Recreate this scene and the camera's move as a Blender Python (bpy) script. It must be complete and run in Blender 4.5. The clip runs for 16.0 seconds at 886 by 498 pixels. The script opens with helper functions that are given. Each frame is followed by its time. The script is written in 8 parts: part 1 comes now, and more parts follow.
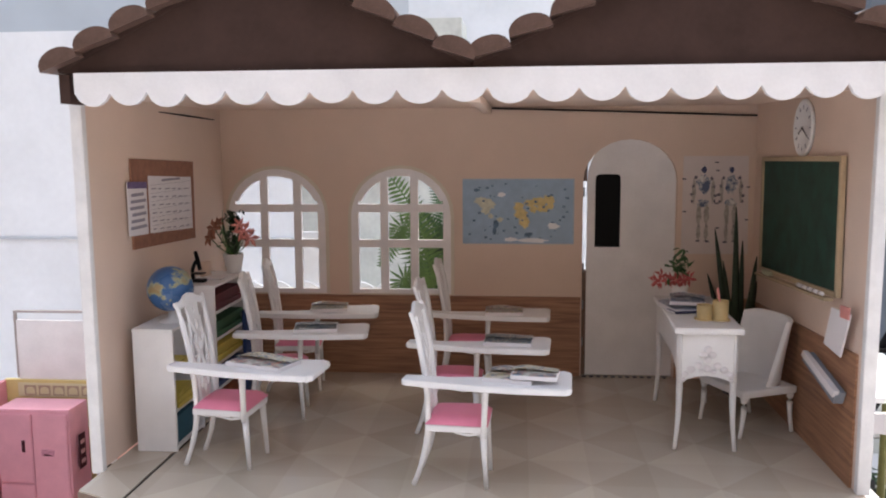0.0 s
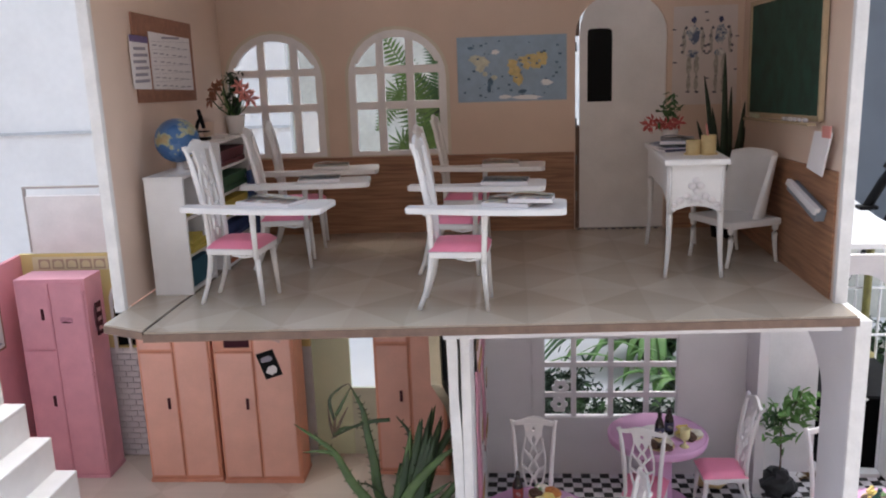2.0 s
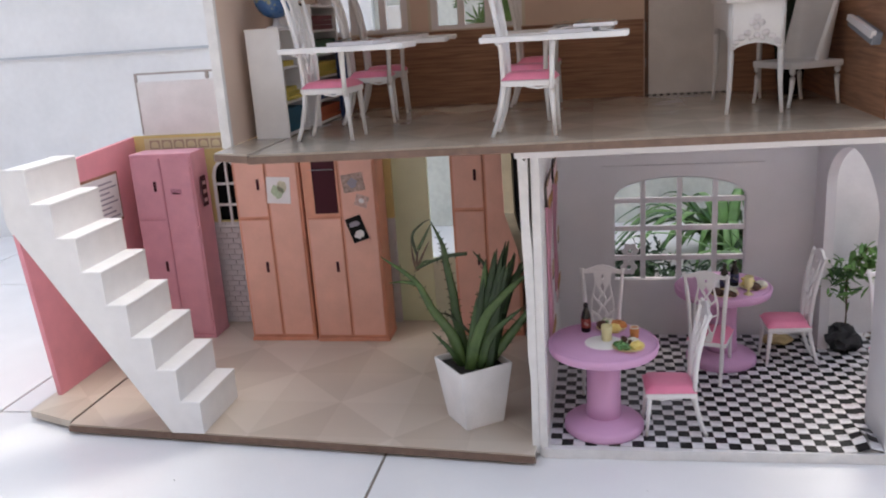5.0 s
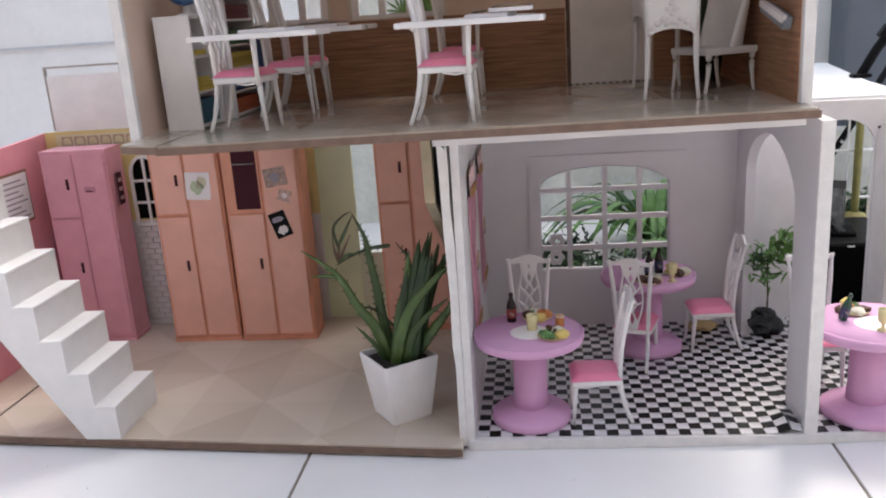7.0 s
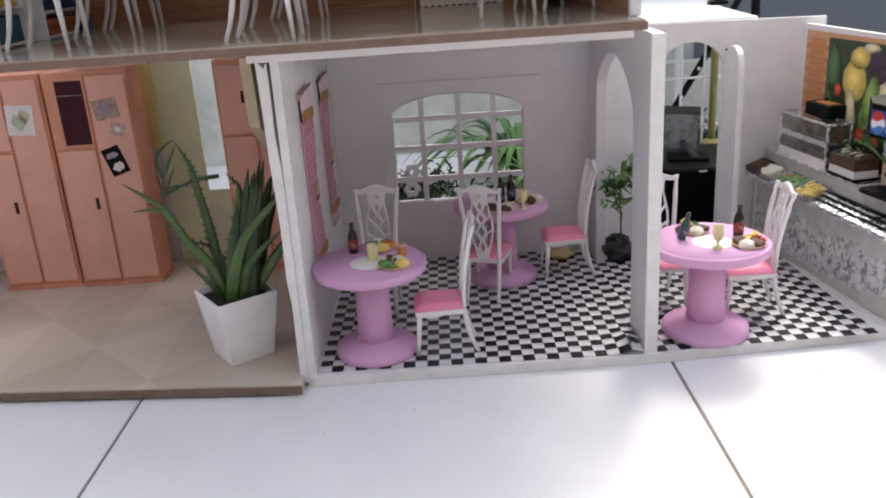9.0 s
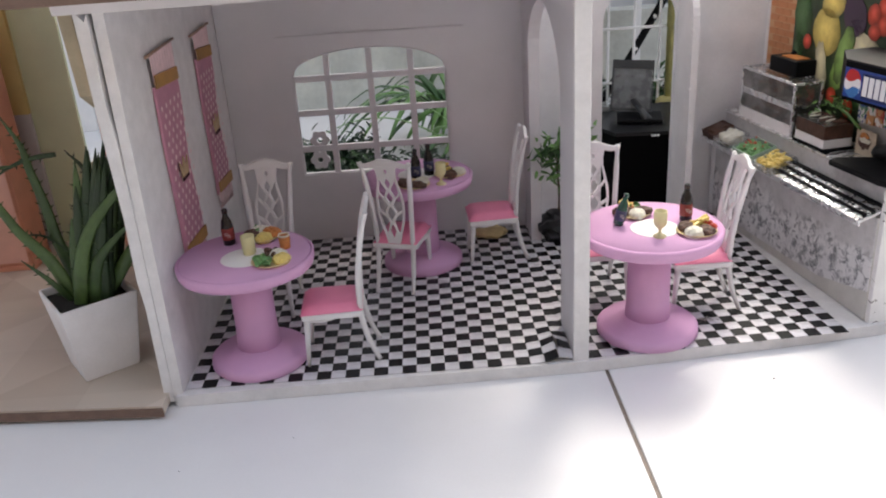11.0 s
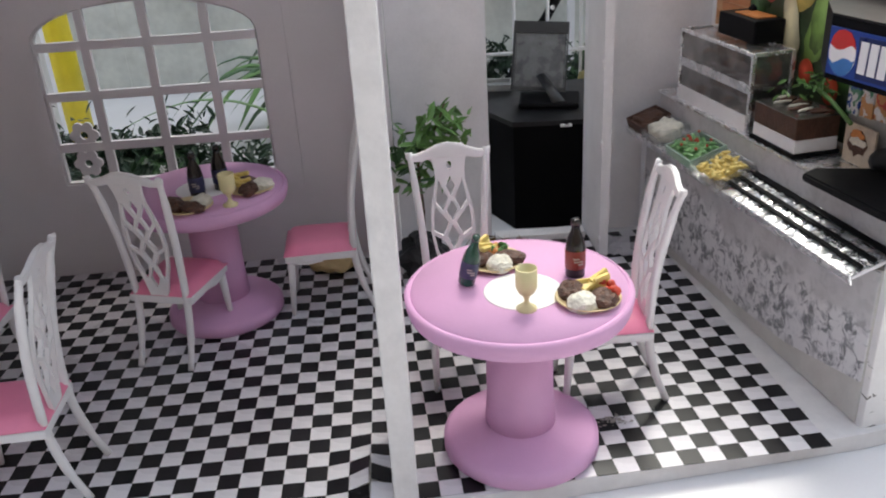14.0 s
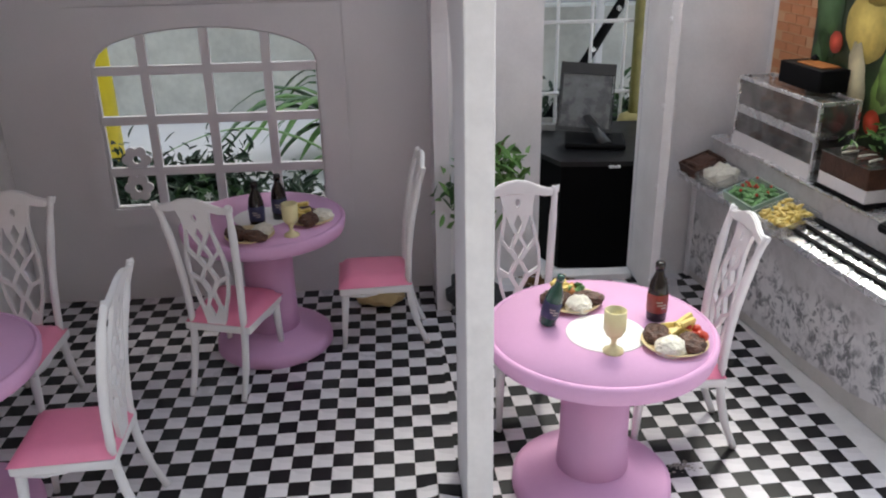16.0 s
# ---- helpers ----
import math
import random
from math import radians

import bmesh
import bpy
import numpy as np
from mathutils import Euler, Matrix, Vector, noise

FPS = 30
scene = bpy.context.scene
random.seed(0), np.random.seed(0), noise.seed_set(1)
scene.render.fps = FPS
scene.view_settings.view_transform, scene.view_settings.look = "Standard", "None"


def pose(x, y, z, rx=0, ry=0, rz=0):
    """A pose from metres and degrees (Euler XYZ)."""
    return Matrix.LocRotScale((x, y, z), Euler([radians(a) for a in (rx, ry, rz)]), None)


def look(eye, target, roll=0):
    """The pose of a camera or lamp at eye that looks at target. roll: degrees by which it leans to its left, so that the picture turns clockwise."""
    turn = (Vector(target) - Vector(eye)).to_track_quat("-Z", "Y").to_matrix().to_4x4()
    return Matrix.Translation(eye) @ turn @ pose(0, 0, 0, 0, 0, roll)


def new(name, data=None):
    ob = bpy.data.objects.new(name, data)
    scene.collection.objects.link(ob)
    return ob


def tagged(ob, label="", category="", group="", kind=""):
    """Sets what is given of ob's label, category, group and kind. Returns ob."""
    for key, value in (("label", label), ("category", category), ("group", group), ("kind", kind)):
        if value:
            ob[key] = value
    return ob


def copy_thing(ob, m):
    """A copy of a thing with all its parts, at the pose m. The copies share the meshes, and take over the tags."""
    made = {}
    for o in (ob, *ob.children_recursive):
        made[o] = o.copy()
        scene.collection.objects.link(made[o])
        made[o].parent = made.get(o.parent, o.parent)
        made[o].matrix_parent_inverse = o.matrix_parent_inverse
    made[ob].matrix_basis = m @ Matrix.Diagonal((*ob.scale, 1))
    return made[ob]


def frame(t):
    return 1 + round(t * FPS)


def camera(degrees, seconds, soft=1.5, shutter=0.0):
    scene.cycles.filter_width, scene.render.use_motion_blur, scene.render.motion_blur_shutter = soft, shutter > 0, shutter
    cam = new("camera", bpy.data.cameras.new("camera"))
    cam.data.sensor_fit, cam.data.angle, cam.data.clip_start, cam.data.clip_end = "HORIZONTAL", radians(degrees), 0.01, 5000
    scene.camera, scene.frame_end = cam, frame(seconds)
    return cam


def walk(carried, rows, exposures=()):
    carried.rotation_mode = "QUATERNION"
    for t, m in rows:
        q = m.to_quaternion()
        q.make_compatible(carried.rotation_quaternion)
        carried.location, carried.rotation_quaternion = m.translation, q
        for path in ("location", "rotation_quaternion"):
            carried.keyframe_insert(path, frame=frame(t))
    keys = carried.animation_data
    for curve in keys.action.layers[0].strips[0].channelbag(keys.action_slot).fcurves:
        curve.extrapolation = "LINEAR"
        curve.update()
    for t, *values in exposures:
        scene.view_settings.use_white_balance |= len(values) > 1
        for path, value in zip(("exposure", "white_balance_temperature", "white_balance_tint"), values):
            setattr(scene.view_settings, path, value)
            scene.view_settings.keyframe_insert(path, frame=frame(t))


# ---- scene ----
cam = camera(56.0, 16.0, soft=2.0)
# seconds, x, y, z, turn about x, y, z
ROWS = [
    (0.0, 0.0478, -0.7362, 0.6921, 82.67, 0.37, 5.23),
    (0.5, 0.0486, -0.7289, 0.6888, 82.16, 0.82, 5.01),
    (1.0, 0.0512, -0.7409, 0.6804, 80.65, 1.53, 4.49),
    (1.5, 0.0423, -0.7601, 0.6614, 78.12, 1.51, 4.22),
    (2.0, 0.0460, -0.7839, 0.6206, 76.95, 2.02, 4.59),
    (2.5, 0.0446, -0.8028, 0.5836, 75.28, 2.66, 5.04),
    (3.0, 0.0490, -0.8212, 0.5503, 74.22, 3.07, 4.76),
    (3.5, 0.0577, -0.8491, 0.5282, 72.65, 3.34, 4.86),
    (4.0, 0.0547, -0.8742, 0.5067, 73.49, 2.93, 7.61),
    (4.2, 0.0565, -0.8952, 0.5086, 74.13, 3.84, 9.85),
    (6.3, 0.0642, -0.8852, 0.4956, 74.67, 3.50, 9.96),
    (6.5, 0.0642, -0.8832, 0.4946, 74.53, 3.55, 9.20),
    (7.0, 0.0815, -0.8765, 0.4895, 74.28, 3.76, 5.81),
    (7.5, 0.0937, -0.8657, 0.4783, 72.05, 3.92, 3.82),
    (8.0, 0.0948, -0.8621, 0.4644, 70.58, 3.44, 3.02),
    (8.5, 0.1231, -0.8536, 0.4559, 70.29, 3.66, 1.43),
    (9.0, 0.1580, -0.8410, 0.4495, 70.40, 3.43, -0.66),
    (9.2, 0.1682, -0.8388, 0.4433, 71.12, 3.14, -1.16),
    (11.3, 0.2599, -0.6373, 0.4235, 66.51, 3.49, -2.24),
    (11.5, 0.2724, -0.6061, 0.4186, 66.62, 3.18, -1.69),
    (12.0, 0.2949, -0.5259, 0.4085, 65.84, 2.19, -1.11),
    (12.5, 0.3166, -0.4609, 0.3902, 65.00, 2.54, -0.74),
    (13.0, 0.3348, -0.4198, 0.3773, 64.98, 2.70, 0.35),
    (13.5, 0.3536, -0.3996, 0.3704, 64.95, 2.08, 0.08),
    (14.0, 0.3886, -0.3817, 0.3556, 64.68, 3.15, -4.05),
    (14.5, 0.4056, -0.3726, 0.3551, 66.44, 2.26, -6.04),
    (15.0, 0.4069, -0.3667, 0.3544, 67.33, 2.65, -8.04),
    (15.5, 0.3884, -0.3702, 0.3597, 67.03, 2.74, -6.77),
    (16.0, 0.3352, -0.3736, 0.3571, 67.08, 1.07, -3.86),
]
EXPOSURES = [(0.0, 1.58, 6600, 8), (1.0, 1.52, 6500, 7), (1.5, 1.46, 6400, 6), (2.5, 1.47, 6400, 6), (4.0, 1.36, 6450, 6), (6.5, 1.33, 6600, 7), (8.0, 1.20, 6600, 7), (9.0, 1.22, 6600, 7), (11.5, 1.09, 6700, 6), (13.0, 1.13, 6550, 5), (14.0, 1.02, 6450, 4), (14.7, 1.10, 6450, 3), (16.0, 1.08, 6450, 3)]
walk(cam, [(t, pose(x, y, z, a, b, c)) for t, x, y, z, a, b, c in ROWS], EXPOSURES)

# ---- world, sun, lights ----
world = bpy.data.worlds.new("sky")
scene.world = world
world.use_nodes = True
wn = world.node_tree.nodes
wl = world.node_tree.links
sky = wn.new("ShaderNodeTexSky")
sky.sky_type = 'NISHITA'
sky.sun_disc = False
sky.dust_density = 6.0
SUN_EL, SUN_AZ = 53.0, 14.0
sky.sun_elevation = radians(SUN_EL)
sky.sun_rotation = radians(SUN_AZ)
veil = wn.new("ShaderNodeMix")
veil.data_type = 'RGBA'
veil.blend_type = 'ADD'
veil.inputs[0].default_value = 1.0
veil.inputs[7].default_value = (2.6, 2.65, 2.8, 1)     # even high cloud over the whole sky
wl.new(sky.outputs[0], veil.inputs[6])
wl.new(veil.outputs[2], wn["Background"].inputs[0])
wn["Background"].inputs[1].default_value = 0.10
sun_data = bpy.data.lights.new("sun", 'SUN')
sun_data.energy = 1.25
sun_data.angle = radians(20.0)
sun_data.color = (1.0, 0.98, 0.95)
sun = new("sun", sun_data)
az, el = radians(SUN_AZ), radians(SUN_EL)
sun_dir = Vector((math.sin(az) * math.cos(el), math.cos(az) * math.cos(el), math.sin(el)))
sun.matrix_world = look(sun_dir * 6, (0, 0, 0))


# ---- materials ----
def mat(name, base, rough=0.5, metal=0.0, var=0.08, scale=40.0, bump=0.05, bscale=500.0, tint=None, trans=0.0, alpha=1.0, coat=0.0, spec=0.5):
    """A painted or plain surface with broad blotches, fine grain and fine relief."""
    m = bpy.data.materials.new(name)
    m.use_nodes = True
    n, l = m.node_tree.nodes, m.node_tree.links
    b = n["Principled BSDF"]
    tc = n.new("ShaderNodeTexCoord")
    big = n.new("ShaderNodeTexNoise")
    big.inputs["Scale"].default_value = scale
    big.inputs["Detail"].default_value = 4
    fine = n.new("ShaderNodeTexNoise")
    fine.inputs["Scale"].default_value = bscale
    fine.inputs["Detail"].default_value = 3
    l.new(tc.outputs["Object"], big.inputs["Vector"])
    l.new(tc.outputs["Object"], fine.inputs["Vector"])
    add = n.new("ShaderNodeMath")
    add.operation = 'MULTIPLY_ADD'
    add.inputs[1].default_value = 0.3
    l.new(fine.outputs["Fac"], add.inputs[0])
    l.new(big.outputs["Fac"], add.inputs[2])
    mr = n.new("ShaderNodeMapRange")
    mr.inputs[1].default_value, mr.inputs[2].default_value = 0.4, 0.95
    l.new(add.outputs[0], mr.inputs[0])
    mix = n.new("ShaderNodeMix")
    mix.data_type = 'RGBA'
    dark = tint or tuple(c * (1 - var) for c in base)
    light = tuple(min(1.0, c * (1 + var * 0.6)) for c in base)
    mix.inputs[6].default_value = (*dark, 1)
    mix.inputs[7].default_value = (*light, 1)
    l.new(mr.outputs[0], mix.inputs[0])
    l.new(mix.outputs[2], b.inputs["Base Color"])
    rr = n.new("ShaderNodeMapRange")
    rr.inputs[3].default_value, rr.inputs[4].default_value = max(0.02, rough - 0.08), min(1.0, rough + 0.08)
    l.new(big.outputs["Fac"], rr.inputs[0])
    l.new(rr.outputs[0], b.inputs["Roughness"])
    b.inputs["Metallic"].default_value = metal
    b.inputs["Specular IOR Level"].default_value = spec
    b.inputs["Transmission Weight"].default_value = trans
    b.inputs["Alpha"].default_value = alpha
    b.inputs["Coat Weight"].default_value = coat
    if bump:
        bp = n.new("ShaderNodeBump")
        bp.inputs["Strength"].default_value = bump
        bp.inputs["Distance"].default_value = 0.001
        l.new(fine.outputs["Fac"], bp.inputs["Height"])
        l.new(bp.outputs[0], b.inputs["Normal"])
    return m


def math_node(n, l, op, a, b=None):
    k = n.new("ShaderNodeMath")
    k.operation = op
    for i, v in enumerate((a, b)):
        if v is None:
            continue
        if isinstance(v, (int, float)):
            k.inputs[i].default_value = v
        else:
            l.new(v, k.inputs[i])
    return k.outputs[0]


def vinyl_floor(name, size, tones, rough):
    """Beige sheet flooring printed with squares cut into triangles of close tones."""
    m = mat(name, tones[0], rough, var=0.1, scale=18, bump=0.02, bscale=300)
    n, l = m.node_tree.nodes, m.node_tree.links
    b = n["Principled BSDF"]
    tc = n.new("ShaderNodeTexCoord")
    sep = n.new("ShaderNodeSeparateXYZ")
    l.new(tc.outputs["Object"], sep.inputs[0])
    u = math_node(n, l, 'SUBTRACT', math_node(n, l, 'FRACT', math_node(n, l, 'MULTIPLY', sep.outputs[0], 1 / size)), 0.5)
    v = math_node(n, l, 'SUBTRACT', math_node(n, l, 'FRACT', math_node(n, l, 'MULTIPLY', sep.outputs[1], 1 / size)), 0.5)
    side = math_node(n, l, 'GREATER_THAN', math_node(n, l, 'ABSOLUTE', u), math_node(n, l, 'ABSOLUTE', v))
    pu = math_node(n, l, 'GREATER_THAN', u, 0.0)
    pv = math_node(n, l, 'GREATER_THAN', v, 0.0)
    tone = math_node(n, l, 'ADD', math_node(n, l, 'MULTIPLY', side, 0.5), math_node(n, l, 'ADD', math_node(n, l, 'MULTIPLY', pu, 0.3), math_node(n, l, 'MULTIPLY', pv, 0.2)))
    ramp = n.new("ShaderNodeValToRGB")
    ramp.color_ramp.elements[0].color = (*tones[1], 1)
    ramp.color_ramp.elements[1].color = (*tones[2], 1)
    l.new(tone, ramp.inputs[0])
    old = b.inputs["Base Color"].links[0].from_socket
    mix = n.new("ShaderNodeMix")
    mix.data_type = 'RGBA'
    mix.inputs[0].default_value = 0.6
    l.new(old, mix.inputs[6])
    l.new(ramp.outputs[0], mix.inputs[7])
    l.new(mix.outputs[2], b.inputs["Base Color"])
    return m


def printed_page(name, tones, seed, scale=130):
    """Glossy paper with blotchy colour pictures and pale margins."""
    m = mat(name, tones[0], 0.3, bump=0.03)
    n, l = m.node_tree.nodes, m.node_tree.links
    tc = n.new("ShaderNodeTexCoord")
    mp = n.new("ShaderNodeMapping")
    mp.inputs["Location"].default_value = (seed * 1.7, seed * 0.9, 0)
    l.new(tc.outputs["Object"], mp.inputs[0])
    no = n.new("ShaderNodeTexNoise")
    no.inputs["Scale"].default_value = scale
    no.inputs["Detail"].default_value = 3
    l.new(mp.outputs[0], no.inputs["Vector"])
    ramp = n.new("ShaderNodeValToRGB")
    ramp.color_ramp.interpolation = 'CONSTANT'
    ramp.color_ramp.elements[0].color = (*tones[0], 1)
    ramp.color_ramp.elements[1].color, ramp.color_ramp.elements[1].position = (*tones[1], 1), 0.44
    for pos, c in ((0.50, tones[2]), (0.56, tones[3]), (0.64, (0.70, 0.68, 0.66))):
        ramp.color_ramp.elements.new(pos).color = (*c, 1)
    l.new(no.outputs["Fac"], ramp.inputs[0])
    l.new(ramp.outputs[0], n["Principled BSDF"].inputs["Base Color"])
    return m


def marbled_paper(name):
    """Pale crinkled paper printed with a broad level band of dark leafy mottles."""
    m = mat(name, (0.60, 0.595, 0.605), 0.4, var=0.16, scale=40, bump=0.35, bscale=110)
    n, l = m.node_tree.nodes, m.node_tree.links
    b = n["Principled BSDF"]
    tc = n.new("ShaderNodeTexCoord")
    no = n.new("ShaderNodeTexNoise")
    no.inputs["Scale"].default_value = 105
    no.inputs["Detail"].default_value = 9
    no.inputs["Roughness"].default_value = 0.62
    no.inputs["Distortion"].default_value = 0.9
    l.new(tc.outputs["Object"], no.inputs["Vector"])
    sep = n.new("ShaderNodeSeparateXYZ")
    l.new(tc.outputs["Object"], sep.inputs[0])
    # the printed band has a torn, wandering upper and lower edge
    big = n.new("ShaderNodeTexNoise")
    big.inputs["Scale"].default_value = 26
    big.inputs["Detail"].default_value = 5
    l.new(tc.outputs["Object"], big.inputs["Vector"])
    wander = math_node(n, l, 'MULTIPLY', math_node(n, l, 'SUBTRACT', big.outputs["Fac"], 0.5), 0.075)
    off = math_node(n, l, 'ABSOLUTE', math_node(n, l, 'SUBTRACT', math_node(n, l, 'ADD', sep.outputs[2], wander), 0.050))
    band = n.new("ShaderNodeMapRange")
    band.inputs[1].default_value, band.inputs[2].default_value = 0.024, 0.034
    band.inputs[3].default_value, band.inputs[4].default_value = 1.0, 0.12
    l.new(off, band.inputs[0])
    feather = n.new("ShaderNodeTexVoronoi")
    feather.inputs["Scale"].default_value = 105
    warp = n.new("ShaderNodeMix")
    warp.data_type = 'RGBA'
    warp.inputs[0].default_value = 0.025
    l.new(tc.outputs["Object"], warp.inputs[6])
    l.new(no.outputs["Color"], warp.inputs[7])
    l.new(warp.outputs[2], feather.inputs["Vector"])
    tone = n.new("ShaderNodeValToRGB")
    e = tone.color_ramp.elements
    e[0].position, e[0].color = 0.22, (0.13, 0.135, 0.15, 1)
    e[1].position, e[1].color = 0.60, (0.78, 0.78, 0.79, 1)
    e.new(0.36).color = (0.36, 0.37, 0.39, 1)
    e.new(0.46).color = (0.64, 0.64, 0.66, 1)
    spread = math_node(n, l, 'MULTIPLY', math_node(n, l, 'SUBTRACT', no.outputs["Fac"], 0.5), 1.9)
    cell = math_node(n, l, 'MULTIPLY', math_node(n, l, 'SUBTRACT', feather.outputs["Distance"], 0.50), 0.45)
    l.new(math_node(n, l, 'ADD', math_node(n, l, 'ADD', spread, cell), 0.47), tone.inputs[0])
    mix = n.new("ShaderNodeMix")
    mix.data_type = 'RGBA'
    l.new(math_node(n, l, 'MULTIPLY', band.outputs[0], 0.85), mix.inputs[0])
    l.new(b.inputs["Base Color"].links[0].from_socket, mix.inputs[6])
    l.new(tone.outputs[0], mix.inputs[7])
    l.new(mix.outputs[2], b.inputs["Base Color"])
    return m


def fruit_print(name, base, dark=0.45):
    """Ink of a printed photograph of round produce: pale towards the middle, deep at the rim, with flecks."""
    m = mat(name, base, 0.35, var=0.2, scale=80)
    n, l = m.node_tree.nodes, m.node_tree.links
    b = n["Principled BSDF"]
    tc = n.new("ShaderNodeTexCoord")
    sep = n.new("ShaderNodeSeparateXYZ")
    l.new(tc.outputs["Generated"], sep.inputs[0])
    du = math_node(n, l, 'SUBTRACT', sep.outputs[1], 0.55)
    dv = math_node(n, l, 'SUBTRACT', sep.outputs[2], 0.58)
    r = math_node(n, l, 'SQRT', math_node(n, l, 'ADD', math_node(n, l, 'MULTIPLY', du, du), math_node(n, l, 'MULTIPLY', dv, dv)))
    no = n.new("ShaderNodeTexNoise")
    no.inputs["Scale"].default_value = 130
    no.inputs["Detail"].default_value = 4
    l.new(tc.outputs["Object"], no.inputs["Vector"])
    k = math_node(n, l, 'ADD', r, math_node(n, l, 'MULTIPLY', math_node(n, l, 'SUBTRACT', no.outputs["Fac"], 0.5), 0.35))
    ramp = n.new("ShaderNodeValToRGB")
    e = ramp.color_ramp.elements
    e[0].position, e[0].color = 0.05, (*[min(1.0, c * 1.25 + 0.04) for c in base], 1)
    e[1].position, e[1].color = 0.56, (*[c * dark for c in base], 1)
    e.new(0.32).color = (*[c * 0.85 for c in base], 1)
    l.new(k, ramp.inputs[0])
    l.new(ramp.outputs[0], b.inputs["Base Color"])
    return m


def wood_grain(name, dark, light, rough=0.5):
    """Printed horizontal oak grain for the dado panels."""
    m = mat(name, light, rough, var=0.15, scale=20, bump=0.05)
    n, l = m.node_tree.nodes, m.node_tree.links
    b = n["Principled BSDF"]
    tc = n.new("ShaderNodeTexCoord")
    mp = n.new("ShaderNodeMapping")
    mp.inputs["Scale"].default_value = (14, 14, 260)
    l.new(tc.outputs["Object"], mp.inputs[0])
    no = n.new("ShaderNodeTexNoise")
    no.inputs["Scale"].default_value = 1.0
    no.inputs["Detail"].default_value = 6
    no.inputs["Distortion"].default_value = 0.4
    l.new(mp.outputs[0], no.inputs["Vector"])
    ramp = n.new("ShaderNodeValToRGB")
    ramp.color_ramp.elements[0].position, ramp.color_ramp.elements[1].position = 0.35, 0.65
    ramp.color_ramp.elements[0].color, ramp.color_ramp.elements[1].color = (*dark, 1), (*light, 1)
    l.new(no.outputs["Fac"], ramp.inputs[0])
    old = b.inputs["Base Color"].links[0].from_socket
    mix = n.new("ShaderNodeMix")
    mix.data_type = 'RGBA'
    mix.inputs[0].default_value = 0.75
    l.new(old, mix.inputs[6])
    l.new(ramp.outputs[0], mix.inputs[7])
    l.new(mix.outputs[2], b.inputs["Base Color"])
    return m


WHITE = mat("white_plastic", (0.80, 0.79, 0.80), 0.38, var=0.05, scale=50, bump=0.02)
WHITE_PAINT = mat("white_paint", (0.83, 0.81, 0.82), 0.55, var=0.10, scale=25, bump=0.12, bscale=350)
OLD_WHITE = mat("worn_white_paint", (0.76, 0.745, 0.745), 0.6, var=0.11, scale=60, bump=0.2, bscale=300)
CARD = mat("white_card_wall", (0.70, 0.685, 0.71), 0.6, var=0.07, scale=14, bump=0.06)
PEACH = mat("peach_wall", (0.70, 0.545, 0.452), 0.7, var=0.08, scale=12, bump=0.06)
PINK = mat("pink_table", (0.66, 0.380, 0.595), 0.68, var=0.06, scale=30, bump=0.05, spec=0.25)
SEAT = mat("pink_seat", (0.86, 0.27, 0.42), 0.45, var=0.06, scale=60, bump=0.04)
LOCK_PINK = mat("rose_locker", (0.66, 0.32, 0.39), 0.5, var=0.12, scale=35, bump=0.08)
LOCK_ORANGE = mat("salmon_locker", (0.68, 0.31, 0.21), 0.5, var=0.18, scale=30, bump=0.08)
LOCK_DOOR = mat("pinkish_salmon_door", (0.75, 0.42, 0.34), 0.48, var=0.12, scale=24, bump=0.08)
LOCK_DARK = mat("dark_maroon", (0.055, 0.012, 0.020), 0.7, spec=0.2)
BROWN = mat("roof_brown", (0.062, 0.036, 0.030), 0.8, var=0.25, scale=30, bump=0.2, bscale=200, spec=0.15)
TILE_BROWN = mat("roof_tile_brown", (0.13, 0.075, 0.058), 0.5, var=0.4, scale=60, bump=0.25, spec=0.3)
BLACK = mat("black_plastic", (0.004, 0.004, 0.005), 0.5, var=0.3, spec=0.12)
# near-black colour that stands for the shade inside gaps, joints and holes
GAP_SHADE = mat("gap_shade", (0.006, 0.005, 0.005), 0.9)
EDGE = mat("raw_board_edge", (0.20, 0.13, 0.10), 0.8, var=0.25, scale=80, bump=0.2)
FLOOR_UP = vinyl_floor("polished_beige_floor", 0.115, ((0.48, 0.41, 0.34), (0.36, 0.30, 0.24), (0.54, 0.47, 0.39)), 0.13)
FLOOR_HALL = vinyl_floor("beige_hall_floor", 0.190, ((0.56, 0.48, 0.40), (0.45, 0.37, 0.30), (0.66, 0.58, 0.50)), 0.32)
OAK = wood_grain("oak_dado", (0.17, 0.075, 0.042), (0.40, 0.21, 0.12))
GREENBOARD = mat("chalkboard_green", (0.016, 0.060, 0.042), 0.75, var=0.65, scale=38, bump=0.05)
PALE_WOOD = mat("pale_wood_frame", (0.48, 0.37, 0.24), 0.6, var=0.15, scale=60)
CORK = mat("cork_brown", (0.30, 0.14, 0.09), 0.85, var=0.25, scale=120, bump=0.3, bscale=700)
PAPER = mat("paper", (0.76, 0.73, 0.75), 0.7, var=0.04)
GREY_INK = mat("grey_ink", (0.30, 0.28, 0.34), 0.7)
LILAC = mat("purple_ink", (0.16, 0.11, 0.24), 0.7, var=0.3, scale=200)
BLUE_MAP = mat("map_blue", (0.34, 0.46, 0.60), 0.6, var=0.10, scale=90)
MAP_LAND = mat("map_land", (0.70, 0.56, 0.26), 0.6, var=0.25, scale=160)
MAP_DARK = mat("map_marks", (0.12, 0.20, 0.30), 0.7, var=0.4, scale=200)
LEAF = mat("leaf_green", (0.045, 0.115, 0.035), 0.45, var=0.35, scale=60, bump=0.05)
